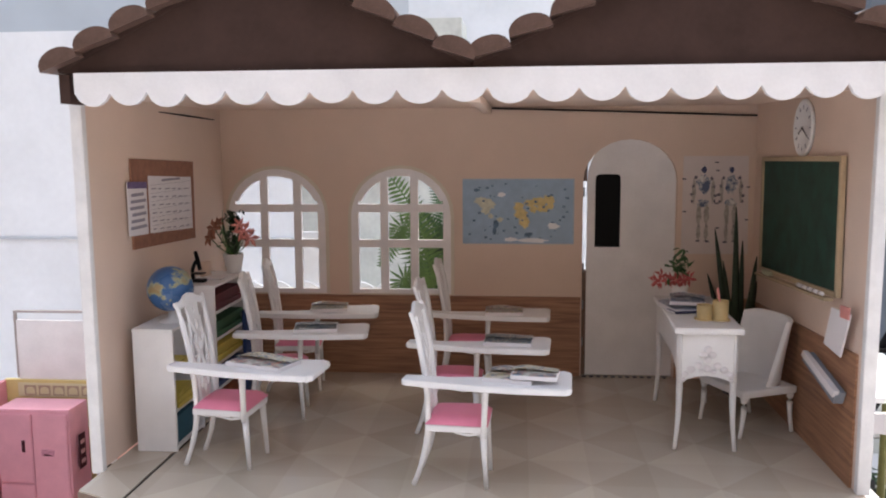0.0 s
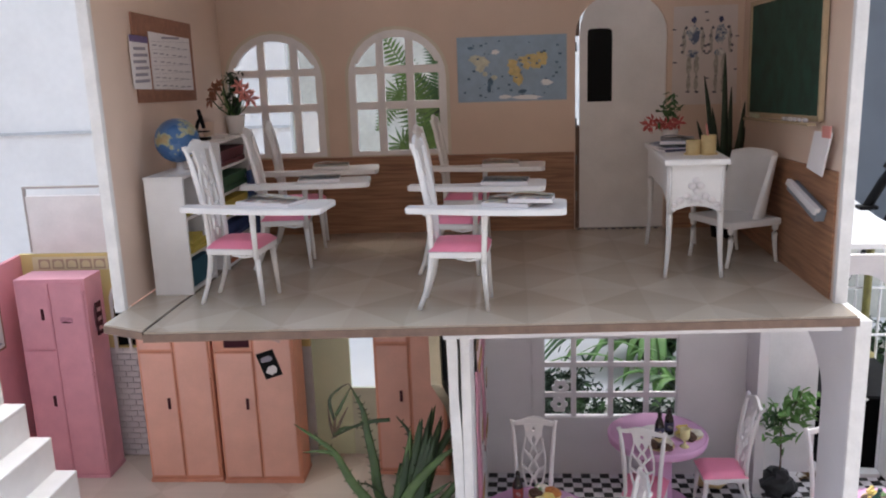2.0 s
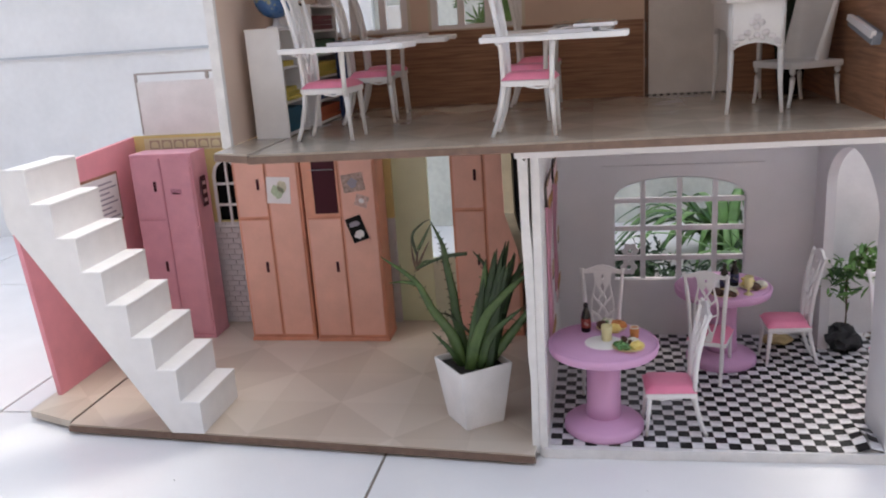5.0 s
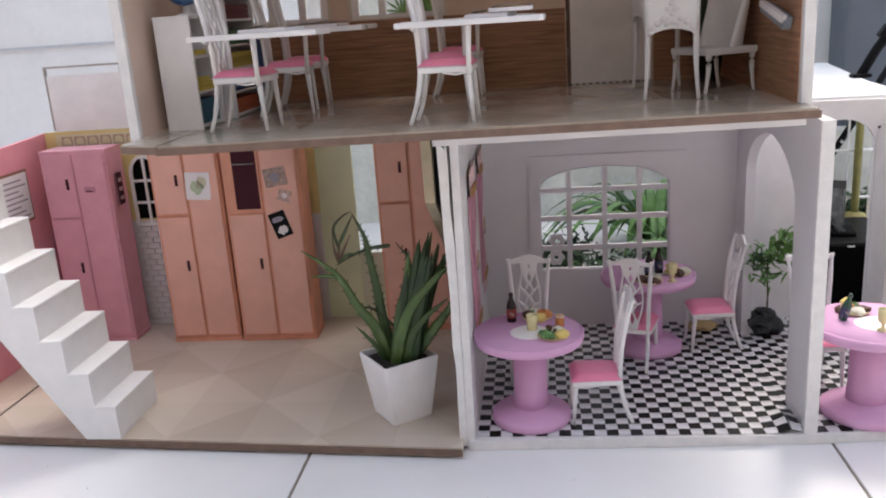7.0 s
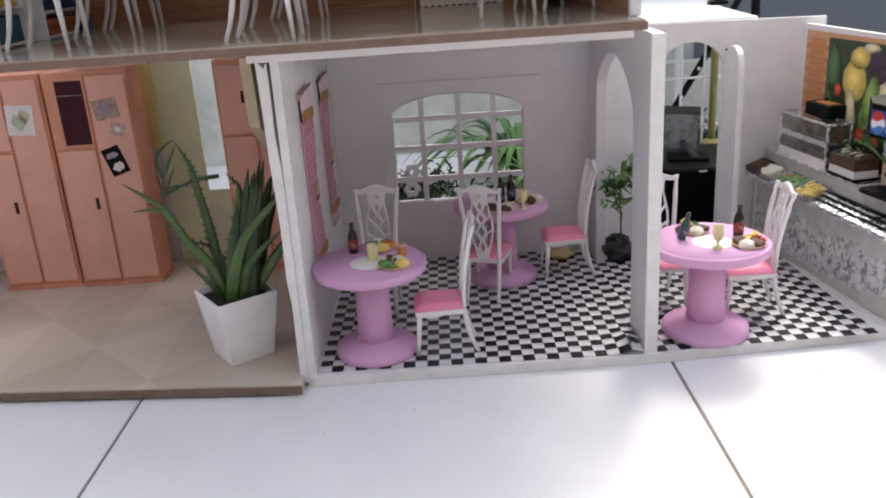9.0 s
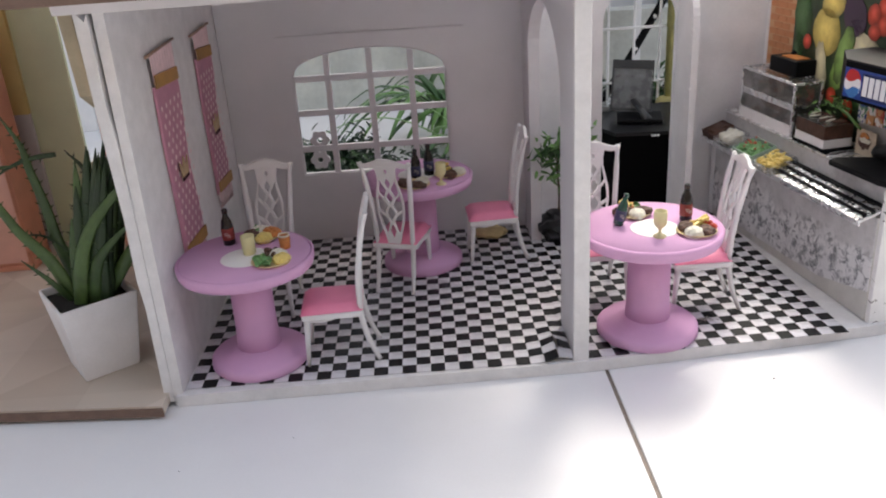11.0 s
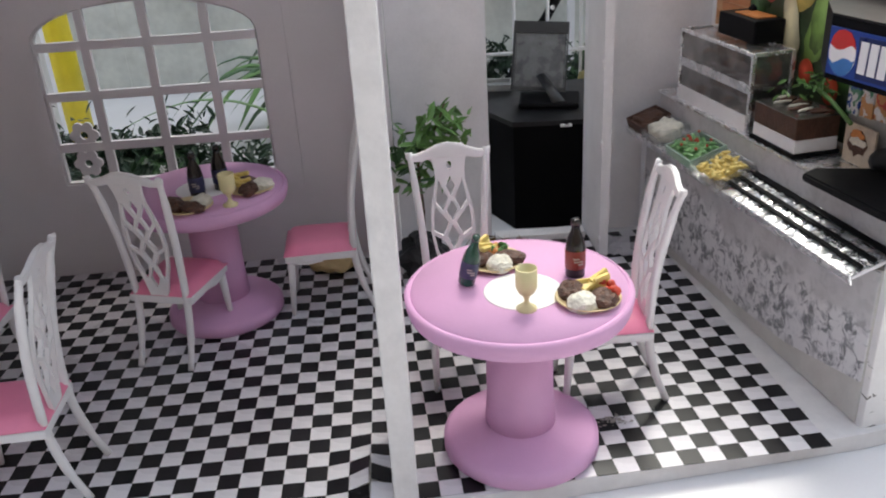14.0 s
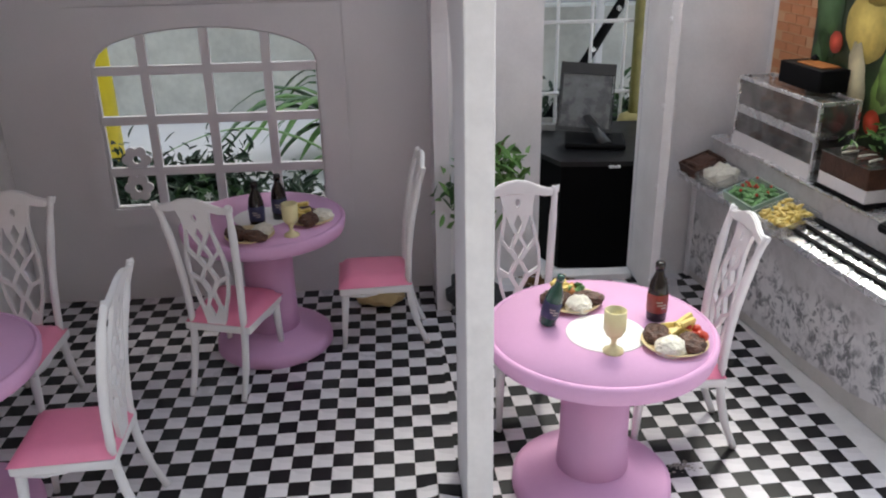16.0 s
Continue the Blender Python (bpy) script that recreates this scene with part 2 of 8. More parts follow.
LEAF_LIGHT = mat("light_leaf_green", (0.13, 0.27, 0.07), 0.45, var=0.35, scale=40, bump=0.05)
LEAF_DARK = mat("dark_leaf_green", (0.018, 0.048, 0.022), 0.45, var=0.4, scale=60)
SNAKE = mat("sansevieria_green", (0.022, 0.045, 0.022), 0.5, var=0.5, scale=70)
SOIL = mat("dark_soil", (0.02, 0.016, 0.013), 0.95, var=0.4, scale=120, bump=0.5)
BARK = mat("stem_brown", (0.10, 0.06, 0.035), 0.8, var=0.3)
YELLOW_WALL = mat("yellow_wall", (0.70, 0.56, 0.24), 0.7, var=0.08)
GREEN_DOOR = mat("pale_green_door", (0.72, 0.78, 0.56), 0.6, var=0.08, scale=18)
BRICK_W = mat("white_brick", (0.68, 0.65, 0.68), 0.6, var=0.12, scale=60)
MORTAR = mat("grey_mortar", (0.65, 0.63, 0.65), 0.8)
PINK_WALL = mat("pink_wall", (0.76, 0.31, 0.37), 0.6, var=0.08)
CHECK_W = mat("white_vinyl", (0.68, 0.66, 0.69), 0.28, var=0.10, scale=22, bump=0.03)
CHECK_B = mat("black_vinyl", (0.007, 0.007, 0.009), 0.32, var=0.4, scale=60, spec=0.3)
GROUND = mat("white_ceramic_tile", (0.80, 0.79, 0.80), 0.22, var=0.05, scale=9, bump=0.02)
GROUT = mat("brown_grout", (0.25, 0.21, 0.175), 0.9, var=0.3, scale=90)
PLASTER = mat("white_plaster", (0.86, 0.86, 0.87), 0.8, var=0.10, scale=6, bump=0.3, bscale=60)
ROUGH_WALL = mat("rough_grey_wall", (0.64, 0.65, 0.60), 0.9, var=0.30, scale=10, bump=0.6, bscale=90)
SILVER = mat("silver_foil", (0.92, 0.92, 0.93), 0.27, metal=0.85, var=0.08, scale=120, bump=0.3, bscale=260)
# grey blotches in the panes' colour imitate reflections on clear glass
PANE_REFLECT = mat("pane_reflection_grey", (0.40, 0.385, 0.37), 0.12, metal=0.8, var=0.7, scale=45, bump=0.6, bscale=70, alpha=0.6)
MARBLE = marbled_paper("grey_marble_paper")


def scuffed(name):
    """White paint with short dark level scratches and chips."""
    m = mat(name, (0.80, 0.79, 0.79), 0.55, var=0.10, scale=30, bump=0.15, bscale=300)
    n, l = m.node_tree.nodes, m.node_tree.links
    b = n["Principled BSDF"]
    tc = n.new("ShaderNodeTexCoord")
    mp = n.new("ShaderNodeMapping")
    mp.inputs["Scale"].default_value = (70, 70, 230)
    l.new(tc.outputs["Object"], mp.inputs[0])
    no = n.new("ShaderNodeTexNoise")
    no.inputs["Scale"].default_value = 1.0
    no.inputs["Detail"].default_value = 5
    no.inputs["Distortion"].default_value = 0.8
    l.new(mp.outputs[0], no.inputs["Vector"])
    mr = n.new("ShaderNodeMapRange")
    mr.inputs[1].default_value, mr.inputs[2].default_value = 0.665, 0.69
    l.new(no.outputs["Fac"], mr.inputs[0])
    mix = n.new("ShaderNodeMix")
    mix.data_type = 'RGBA'
    l.new(mr.outputs[0], mix.inputs[0])
    l.new(b.inputs["Base Color"].links[0].from_socket, mix.inputs[6])
    mix.inputs[7].default_value = (0.12, 0.11, 0.10, 1)
    l.new(mix.outputs[2], b.inputs["Base Color"])
    return m


SCUFFED = scuffed("scuffed_white_paint")
GLASS = mat("clear_plastic", (0.9, 0.9, 0.9), 0.08, trans=0.9, bump=0.0, alpha=0.45)
BREAD_BROWN = mat("brown_food", (0.105, 0.045, 0.026), 0.55, var=0.6, scale=260, bump=0.9, bscale=700)
CREAM = mat("cream_food", (0.78, 0.75, 0.64), 0.6, var=0.2, scale=420, bump=0.9, bscale=900)
CORN = mat("yellow_food", (0.82, 0.64, 0.20), 0.45, var=0.2, scale=300, bump=0.3)
SALAD = mat("green_food", (0.18, 0.38, 0.14), 0.5, var=0.5, scale=200, bump=0.4)
RED_FOOD = mat("red_food", (0.55, 0.06, 0.03), 0.35, var=0.2, scale=80)
ORANGE_FOOD = mat("orange_food", (0.60, 0.22, 0.06), 0.45, var=0.3, scale=120)
PLATE = mat("beige_plate", (0.74, 0.58, 0.32), 0.35, var=0.05)
CUP_YELLOW = mat("yellow_translucent_cup", (0.84, 0.76, 0.42), 0.25, var=0.05, trans=0.15)
COLA = mat("dark_cola", (0.010, 0.005, 0.004), 0.2, var=0.2, coat=0.1)
GREEN_GLASS = mat("green_bottle", (0.010, 0.070, 0.045), 0.12, var=0.2, coat=0.5)
LABEL_RED = mat("red_label", (0.24, 0.035, 0.03), 0.4, var=0.2, scale=200)
LABEL_PRINT = mat("pale_label_print", (0.45, 0.40, 0.38), 0.45, var=0.2)
LABEL_BLUE = mat("blue_label", (0.035, 0.04, 0.10), 0.4, var=0.2, scale=200)
DOILY = mat("white_doily", (0.84, 0.82, 0.80), 0.7, var=0.03)
BOOK_RED = mat("maroon_book", (0.14, 0.02, 0.03), 0.6)
BOOK_GREEN = mat("green_book", (0.03, 0.11, 0.05), 0.6)
BOOK_YELLOW = mat("yellow_book", (0.62, 0.50, 0.10), 0.6)
BOOK_BLUE = mat("blue_book", (0.02, 0.05, 0.17), 0.6)
BOOK_TEAL = mat("teal_book", (0.02, 0.10, 0.16), 0.6)
BOOK_ORANGE = mat("orange_book", (0.40, 0.10, 0.04), 0.6)
FLOWER_PINK = mat("coral_petals", (0.70, 0.28, 0.25), 0.5, var=0.2)
FLOWER_RUST = mat("rust_petals", (0.42, 0.17, 0.10), 0.5, var=0.2)
FLOWER_WHITE = mat("white_petals", (0.82, 0.82, 0.80), 0.5)
FLOWER_RED = mat("red_petals", (0.56, 0.12, 0.12), 0.5, var=0.35)
BAMBOO = mat("bamboo", (0.58, 0.44, 0.22), 0.5, var=0.15, scale=90)
BRICK_ORANGE = mat("orange_brick_paper", (0.58, 0.25, 0.11), 0.6, var=0.15, scale=60)
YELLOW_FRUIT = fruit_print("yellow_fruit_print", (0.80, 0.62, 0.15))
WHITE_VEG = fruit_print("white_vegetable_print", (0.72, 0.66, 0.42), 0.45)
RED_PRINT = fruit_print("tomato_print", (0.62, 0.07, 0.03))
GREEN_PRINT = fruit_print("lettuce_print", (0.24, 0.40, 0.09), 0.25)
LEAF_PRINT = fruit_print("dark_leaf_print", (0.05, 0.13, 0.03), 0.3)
PURPLE_VEG = mat("purple_vegetable", (0.06, 0.03, 0.06), 0.3, var=0.3)
SIGN_BLUE = mat("sign_blue", (0.02, 0.06, 0.30), 0.3, var=0.2)
SIGN_RED = mat("sign_red", (0.55, 0.03, 0.03), 0.3)
SIGN_WHITE = mat("sign_white", (0.82, 0.82, 0.84), 0.3, var=0.03)
TAP_PINK = mat("pink_cloth", (0.58, 0.28, 0.37), 0.85, var=0.12, scale=90, bump=0.3)
TAP_DOT = mat("pale_dot_cloth", (0.82, 0.62, 0.64), 0.85)
TAP_PALE = mat("pale_pink_cloth", (0.74, 0.55, 0.57), 0.85, var=0.12, scale=120, bump=0.3)
TAP_BAND = mat("ochre_ribbon", (0.42, 0.22, 0.06), 0.6, var=0.2)
YELLOW_POLE = mat("yellow_pole", (0.24, 0.22, 0.07), 0.5, var=0.35, scale=60)
GREY_PILLAR = mat("slate_grey_paint", (0.13, 0.15, 0.18), 0.7, var=0.2, scale=8)
WIRE_GREY = mat("grey_steel", (0.30, 0.32, 0.34), 0.4, metal=0.6)


# ---- mesh helpers ----
def bm_box(bm, x0, x1, y0, y1, z0, z1, bevel=0.0, m=None):
    r = bmesh.ops.create_cube(bm, size=1.0)
    vs = r["verts"]
    for v in vs:
        v.co = Vector((x0 + (v.co.x + 0.5) * (x1 - x0), y0 + (v.co.y + 0.5) * (y1 - y0), z0 + (v.co.z + 0.5) * (z1 - z0)))
    if bevel:
        es = list({e for v in vs for e in v.link_edges})
        out = bmesh.ops.bevel(bm, geom=es, offset=bevel, segments=2, affect='EDGES', profile=0.6)
        vs = list({v for f in out["faces"] for v in f.verts} | {v for v in vs if v.is_valid})
    if m is not None:
        bmesh.ops.transform(bm, matrix=m, verts=vs)
    return bm


def box(x0, x1, y0, y1, z0, z1, bevel=0.0, m=None):
    return bm_box(bmesh.new(), x0, x1, y0, y1, z0, z1, bevel, m)


def tube(pts, radii, sides=8, flat=1.0, up=(0, 0, 1), bm=None, cap=True):
    """A swept bar through pts; flat squeezes it along the binormal."""
    bm = bm or bmesh.new()
    pts = [Vector(p) for p in pts]
    if isinstance(radii, (int, float)):
        radii = [radii] * len(pts)
    rings = []
    for i, p in enumerate(pts):
        d = (pts[min(i + 1, len(pts) - 1)] - pts[max(i - 1, 0)]).normalized()
        a = d.cross(Vector(up))
        if a.length < 1e-4:
            a = d.cross(Vector((1, 0, 0.01)))
        a.normalize()
        b = d.cross(a).normalized()
        rings.append([bm.verts.new(p + radii[i] * (math.cos(q) * a + flat * math.sin(q) * b)) for q in [2 * math.pi * k / sides for k in range(sides)]])
    for r0, r1 in zip(rings, rings[1:]):
        for k in range(sides):
            f = bm.faces.new((r0[k], r0[(k + 1) % sides], r1[(k + 1) % sides], r1[k]))
            f.smooth = True
    if cap:
        bm.faces.new(rings[0][::-1])
        bm.faces.new(rings[-1])
    bmesh.ops.recalc_face_normals(bm, faces=bm.faces[:])
    return bm


def curve_pts(ctrl, n=8):
    """Catmull-Rom points through ctrl."""
    c = [Vector(p) for p in ctrl]
    c = [2 * c[0] - c[1]] + c + [2 * c[-1] - c[-2]]
    out = []
    for i in range(1, len(c) - 2):
        for k in range(n):
            t = k / n
            out.append(0.5 * ((2 * c[i]) + (c[i + 1] - c[i - 1]) * t + (2 * c[i - 1] - 5 * c[i] + 4 * c[i + 1] - c[i + 2]) * t * t + (3 * c[i] - c[i - 1] - 3 * c[i + 1] + c[i + 2]) * t ** 3))
    out.append(c[-2])
    return out


def lathe(profile, n=32, bm=None, centre=(0, 0, 0)):
    bm = bm or bmesh.new()
    cx, cy, cz = centre
    rings = []
    for r, z in profile:
        if r < 1e-6:
            rings.append([bm.verts.new((cx, cy, cz + z))])
        else:
            rings.append([bm.verts.new((cx + r * math.cos(2 * math.pi * k / n), cy + r * math.sin(2 * math.pi * k / n), cz + z)) for k in range(n)])
    for a, b in zip(rings, rings[1:]):
        for k in range(n):
            vs = [a[k % len(a)], a[(k + 1) % len(a)], b[(k + 1) % len(b)], b[k % len(b)]]
            vs = list(dict.fromkeys(vs))
            if len(vs) > 2:
                f = bm.faces.new(vs)
                f.smooth = True
    bmesh.ops.recalc_face_normals(bm, faces=bm.faces[:])
    return bm


def plate(outer, holes, thick, m, bevel=0.0):
    """A flat panel of the outline 'outer' (u, v) with openings, 'thick' deep along +w, set by the matrix m (u, v, w)."""
    bm = bmesh.new()
    edges = []
    for loop in [outer] + list(holes):
        vs = [bm.verts.new((u, v, 0)) for u, v in loop]
        for i in range(len(vs)):
            edges.append(bm.edges.new((vs[i], vs[(i + 1) % len(vs)])))
    if holes:
        bmesh.ops.triangle_fill(bm, use_beauty=True, use_dissolve=False, edges=edges)
    else:
        bm.faces.new([v for v in bm.verts])
    r = bmesh.ops.extrude_face_region(bm, geom=bm.faces[:])
    bmesh.ops.translate(bm, vec=(0, 0, thick), verts=[v for v in r["geom"] if isinstance(v, bmesh.types.BMVert)])
    bmesh.ops.recalc_face_normals(bm, faces=bm.faces[:])
    bmesh.ops.transform(bm, matrix=m, verts=bm.verts[:])
    bmesh.ops.recalc_face_normals(bm, faces=bm.faces[:])
    return bm


def frame_xz(y):
    """u along x, v along z, thickness along +y."""
    return Matrix(((1, 0, 0, 0), (0, 0, 1, y), (0, 1, 0, 0), (0, 0, 0, 1)))


def frame_yz(x):
    """u along y, v along z, thickness along +x."""
    return Matrix(((0, 0, 1, x), (1, 0, 0, 0), (0, 1, 0, 0), (0, 0, 0, 1)))


def frame_xy(z):
    return Matrix.Translation((0, 0, z))


def rect(u0, u1, v0, v1):
    return [(u0, v0), (u1, v0), (u1, v1), (u0, v1)]


def arch(u0, u1, v0, spring, top, n=14, power=2.0):
    """An opening with an arched head."""
    c, h = (u0 + u1) / 2, (u1 - u0) / 2
    pts = [(u0, v0), (u1, v0)]
    for k in range(n + 1):
        a = math.pi * k / n
        ca, sa = math.cos(a), math.sin(a)
        pts.append((c + h * math.copysign(abs(ca) ** (2 / power), ca), spring + (top - spring) * sa ** (2 / power)))
    return pts


def blob(cx, cz, rx, rz, seed, n=18):
    r = random.Random(seed)
    return [(cx + rx * (1 + r.uniform(-0.30, 0.25)) * math.cos(2 * math.pi * k / n), cz + rz * (1 + r.uniform(-0.30, 0.25)) * math.sin(2 * math.pi * k / n)) for k in range(n)]


def mesh_of(name, bm, material):
    me = bpy.data.meshes.new(name)
    bm.to_mesh(me)
    bm.free()
    me.materials.append(material)
    return me


def part(name, bm, material, parent=None, label=""):
    ob = new(name, mesh_of(name, bm, material))
    ob.parent = parent
    return tagged(ob, label)


def thing(name, label, category, x=0, y=0, z=0, rz=0, group="", kind=""):
    ob = new(name)
    ob.empty_display_size = 0.02
    ob.matrix_basis = pose(x, y, z, 0, 0, rz)
    return tagged(ob, label, category, group, kind)


def structure(name, bm, material, label, category):
    return tagged(part(name, bm, material), label, category, kind="structure")


# ---- ground and surroundings ----
TILE = 0.597
TX, TY = 0.400, 0.073
bm = box(-14, 14, -12, 16, -0.05, -0.0025)
structure("ground", bm, GROUT, "brown grout bed under white ceramic floor tiles", "ground")
UP_Z, UP_B = 0.380, 0.362          # upper floor, underside of its board
ZF = 0.013                         # cafe floor
HF = 0.014                         # hall floor
WALL_Y = 0.360                     # classroom back wall


def window_panes(u0, u1, v0, spring, top, us, vs, bar, rim):
    """Pane outlines of an arched window with bars at us (upright) and vs (level)."""
    c = (u0 + u1) / 2
    h = (u1 - u0) / 2 - rim
    tops = top - rim

    def head(u):
        q = max(0.0, 1 - ((u - c) / h) ** 2)
        return spring + (tops - spring) * math.sqrt(q)
    ue = [u0 + rim] + [q for u in us for q in (u - bar / 2, u + bar / 2)] + [u1 - rim]
    ve = [v0 + rim * 0.6] + [q for v in vs for q in (v - bar / 2, v + bar / 2)]
    panes = []
    for i in range(0, len(ue), 2):
        a, b = ue[i], ue[i + 1]
        for j in range(0, len(ve) - 1, 2):
            panes.append(rect(a, b, ve[j], ve[j + 1]))
        base = ve[-1]
        pts = [(a, base), (b, base)]
        for k in range(9):
            u = b + (a - b) * k / 8
            pts.append((u, max(base + 0.004, head(u))))
        panes.append(pts)
    return panes


# classroom shell
WIN1 = (-0.3455, -0.2114)
WIN2 = (-0.1768, -0.0423)
WV0, WSP, WTOP = 0.4895, 0.594, 0.658
holes = [arch(*WIN1, WV0, WSP, WTOP), arch(*WIN2, WV0, WSP, WTOP)]
door_u = (0.130, 0.250)
outer = [(-0.360, UP_Z), (door_u[0], UP_Z)]
dh = arch(door_u[0], door_u[1], UP_Z, 0.640, 0.694)
outer += dh[2:][::-1] + [(door_u[1], UP_Z), (0.356, UP_Z), (0.356, 0.7362), (-0.360, 0.7362)]
structure("wall_upper_back", plate(outer, holes, 0.008, frame_xz(WALL_Y)), PEACH, "peach painted back wall of the toy classroom", "wall")
structure("wall_upper_left", plate(rect(0.004, WALL_Y, UP_Z, 0.7364), [], 0.008, frame_yz(-0.360)), PEACH, "peach painted side wall of the toy classroom", "wall")
structure("wall_upper_right", plate(rect(0.004, WALL_Y, UP_Z, 0.7364), [], 0.008, frame_yz(0.347)), PEACH, "peach painted side wall beside the chalkboard", "wall")
bm = bmesh.new()
bm_box(bm, -0.3600, -0.3485, -0.004, 0.004, UP_Z - 0.002, 0.742, 0.0012)
structure("trim_post_left", bm, OLD_WHITE, "chipped white painted front post edge", "post")
bm = box(0.3455, 0.357, -0.004, 0.004, UP_Z, 0.742, 0.0012)
structure("trim_post_right", bm, OLD_WHITE, "chipped white painted front post edge", "post")
structure("ceiling_upper", box(-0.362, 0.355, 0.0045, WALL_Y + 0.008, 0.7365, 0.742), PEACH, "peach painted ceiling board of the classroom", "ceiling")
bm = bmesh.new()
tube([(0.002, 0.356, 0.7350), (0.15, 0.356, 0.7300), (0.345, 0.356, 0.7225)], 0.0013, 6, bm=bm)
structure("trim_seam_back", bm, GAP_SHADE, "dark uneven gap between back wall and ceiling", "seam")
bm = tube([(-0.3515, 0.170, 0.7270), (-0.3512, 0.25, 0.7250), (-0.3515, 0.335, 0.7225)], [0.0006, 0.0013, 0.0008], 6)
structure("trim_seam_left", bm, GAP_SHADE, "dark uneven gap between side wall and ceiling", "seam")
structure("beam_ceiling", box(0.000, 0.012, 0.02, 0.34, 0.7275, 0.736, 0.001), PEACH, "small peach ceiling batten", "beam")
# oak dado
structure("dado_back", box(-0.352, 0.1285, WALL_Y - 0.0022, WALL_Y, UP_Z, 0.4875), OAK, "horizontal grained oak dado on the back wall", "dado")
structure("dado_back_end", box(0.2515, 0.3445, WALL_Y - 0.0022, WALL_Y, UP_Z, 0.4875), OAK, "horizontal grained oak dado beside the door", "dado")
bm = plate([(0.012, UP_Z), (WALL_Y - 0.0025, UP_Z), (WALL_Y - 0.0025, 0.4875), (0.012, 0.503)], [], 0.0022, frame_yz(0.3448))
structure("dado_right", bm, OAK, "horizontal grained oak dado on the side wall", "dado")

# upper floor board: main board and narrow strip
main = [(-0.299, -0.072), (0.352, -0.041), (0.354, 0.374), (-0.299, 0.374)]
structure("floor_upper", plate(main, [], 0.009, frame_xy(UP_Z - 0.009)), FLOOR_UP, "polished beige printed vinyl classroom floor", "floor")
strip = [(-0.350, -0.046), (-0.3025, -0.066), (-0.3025, 0.374), (-0.350, 0.374)]
structure("floor_upper_strip", plate(strip, [], 0.009, frame_xy(UP_Z - 0.009)), FLOOR_UP, "narrow beige vinyl floor strip along the wall", "floor")
structure("trim_floor_joint", box(-0.3025, -0.299, -0.068, 0.35, UP_Z - 0.008, UP_Z - 0.0015), GAP_SHADE, "dark joint between two floor boards", "joint")
edge = [(-0.300, -0.0738), (0.354, -0.0428), (0.354, -0.0410), (-0.300, -0.0718)]
structure("trim_floor_edge", plate(edge, [], 0.0075, frame_xy(UP_Z - 0.0095)), EDGE, "raw brown fibreboard edge of the upper floor", "edge")
edge2 = [(-0.3512, -0.0464), (-0.3035, -0.0670), (-0.3035, -0.0655), (-0.3505, -0.045)]
structure("trim_floor_edge_strip", plate(edge2, [], 0.0075, frame_xy(UP_Z - 0.0095)), EDGE, "raw brown fibreboard edge of the floor strip", "edge")
under = [(-0.290, 0.060), (-0.022, 0.060), (-0.022, -0.048), (0.344, -0.030), (0.352, 0.374), (-0.290, 0.374)]
structure("ceiling_lower", plate(under, [], 0.008, frame_xy(UP_Z - 0.0175)), CARD, "white painted underside board over the lower rooms", "ceiling")
structure("ceiling_lower_strip", plate([(-0.346, 0.060), (-0.2935, 0.060), (-0.2935, 0.374), (-0.346, 0.374)], [], 0.008, frame_xy(UP_Z - 0.0175)), CARD, "white painted underside of the floor strip", "ceiling")

# cafe
cafe_floor = structure("floor_cafe", plate([(-0.006, -0.012), (0.384, -0.003), (0.664, 0.0240), (0.717, 0.0330), (0.722, 0.050), (0.724, 0.372), (-0.006, 0.372)], [], ZF - 0.001, frame_xy(0.0)), OLD_WHITE, "white painted base board of the toy cafe", "floor")
CW = (0.085, 0.273)
CV0, CSP, CTOP = 0.104, 0.231, 0.261
structure("wall_cafe_back", plate(rect(0.0, 0.3815, ZF - 0.001, UP_B), [arch(*CW, CV0, CSP, CTOP)], 0.008, frame_xz(0.352)), CARD, "white card back wall of the toy cafe", "wall")
bm = plate([(-0.008, 0.0), (0.36, 0.0), (0.36, UP_B), (-0.004, UP_B)], [], 0.009, frame_yz(-0.0095))
structure("wall_cafe_left", bm, OLD_WHITE, "worn white side wall of the toy cafe", "wall")
ar = arch(0.075, 0.297, ZF, 0.258, 0.322, 20, 1.75)
outer = [(0.0045, ZF - 0.001), (0.075, ZF - 0.001)] + ar[2:][::-1][0:] + [(0.297, ZF - 0.001), (0.352, ZF - 0.001), (0.352, UP_B), (0.0045, UP_B)]
structure("wall_divider", plate(outer, [], 0.013, frame_yz(0.369)), CARD, "white dividing wall with an arched passage", "wall")
structure("trim_pillar", box(0.3683, 0.3827, -0.001, 0.004, ZF - 0.003, UP_B, 0.001), OLD_WHITE, "white painted front edge of the dividing wall", "post")
DU = (0.4710, 0.5620)
dd = arch(*DU, ZF, 0.270, 0.309, 16)
outer = [(0.3825, ZF - 0.001), (DU[0], ZF - 0.001)] + dd[2:][::-1] + [(DU[1], ZF - 0.001), (0.704, ZF - 0.001), (0.704, 0.334), (0.3825, 0.338)]
structure("wall_annex_back", plate(outer, [], 0.008, frame_xz(0.362)), WHITE_PAINT, "white painted back wall with an arched doorway", "wall")
# slanted wall with the food poster: from the back corner (0.674, 0.359) towards the front
SW = Matrix.Translation((0.6735, 0.359, 0)) @ Matrix.Rotation(math.atan2(-0.347, 0.051), 4, 'Z')
# in SW's own axes x runs towards the front, y towards the outside


def frame_slant(depth):
    """u along the slanted wall towards the front, v up, thickness away from the room."""
    return SW @ Matrix(((1, 0, 0, 0), (0, 0, 1, depth), (0, 1, 0, 0), (0, 0, 0, 1)))


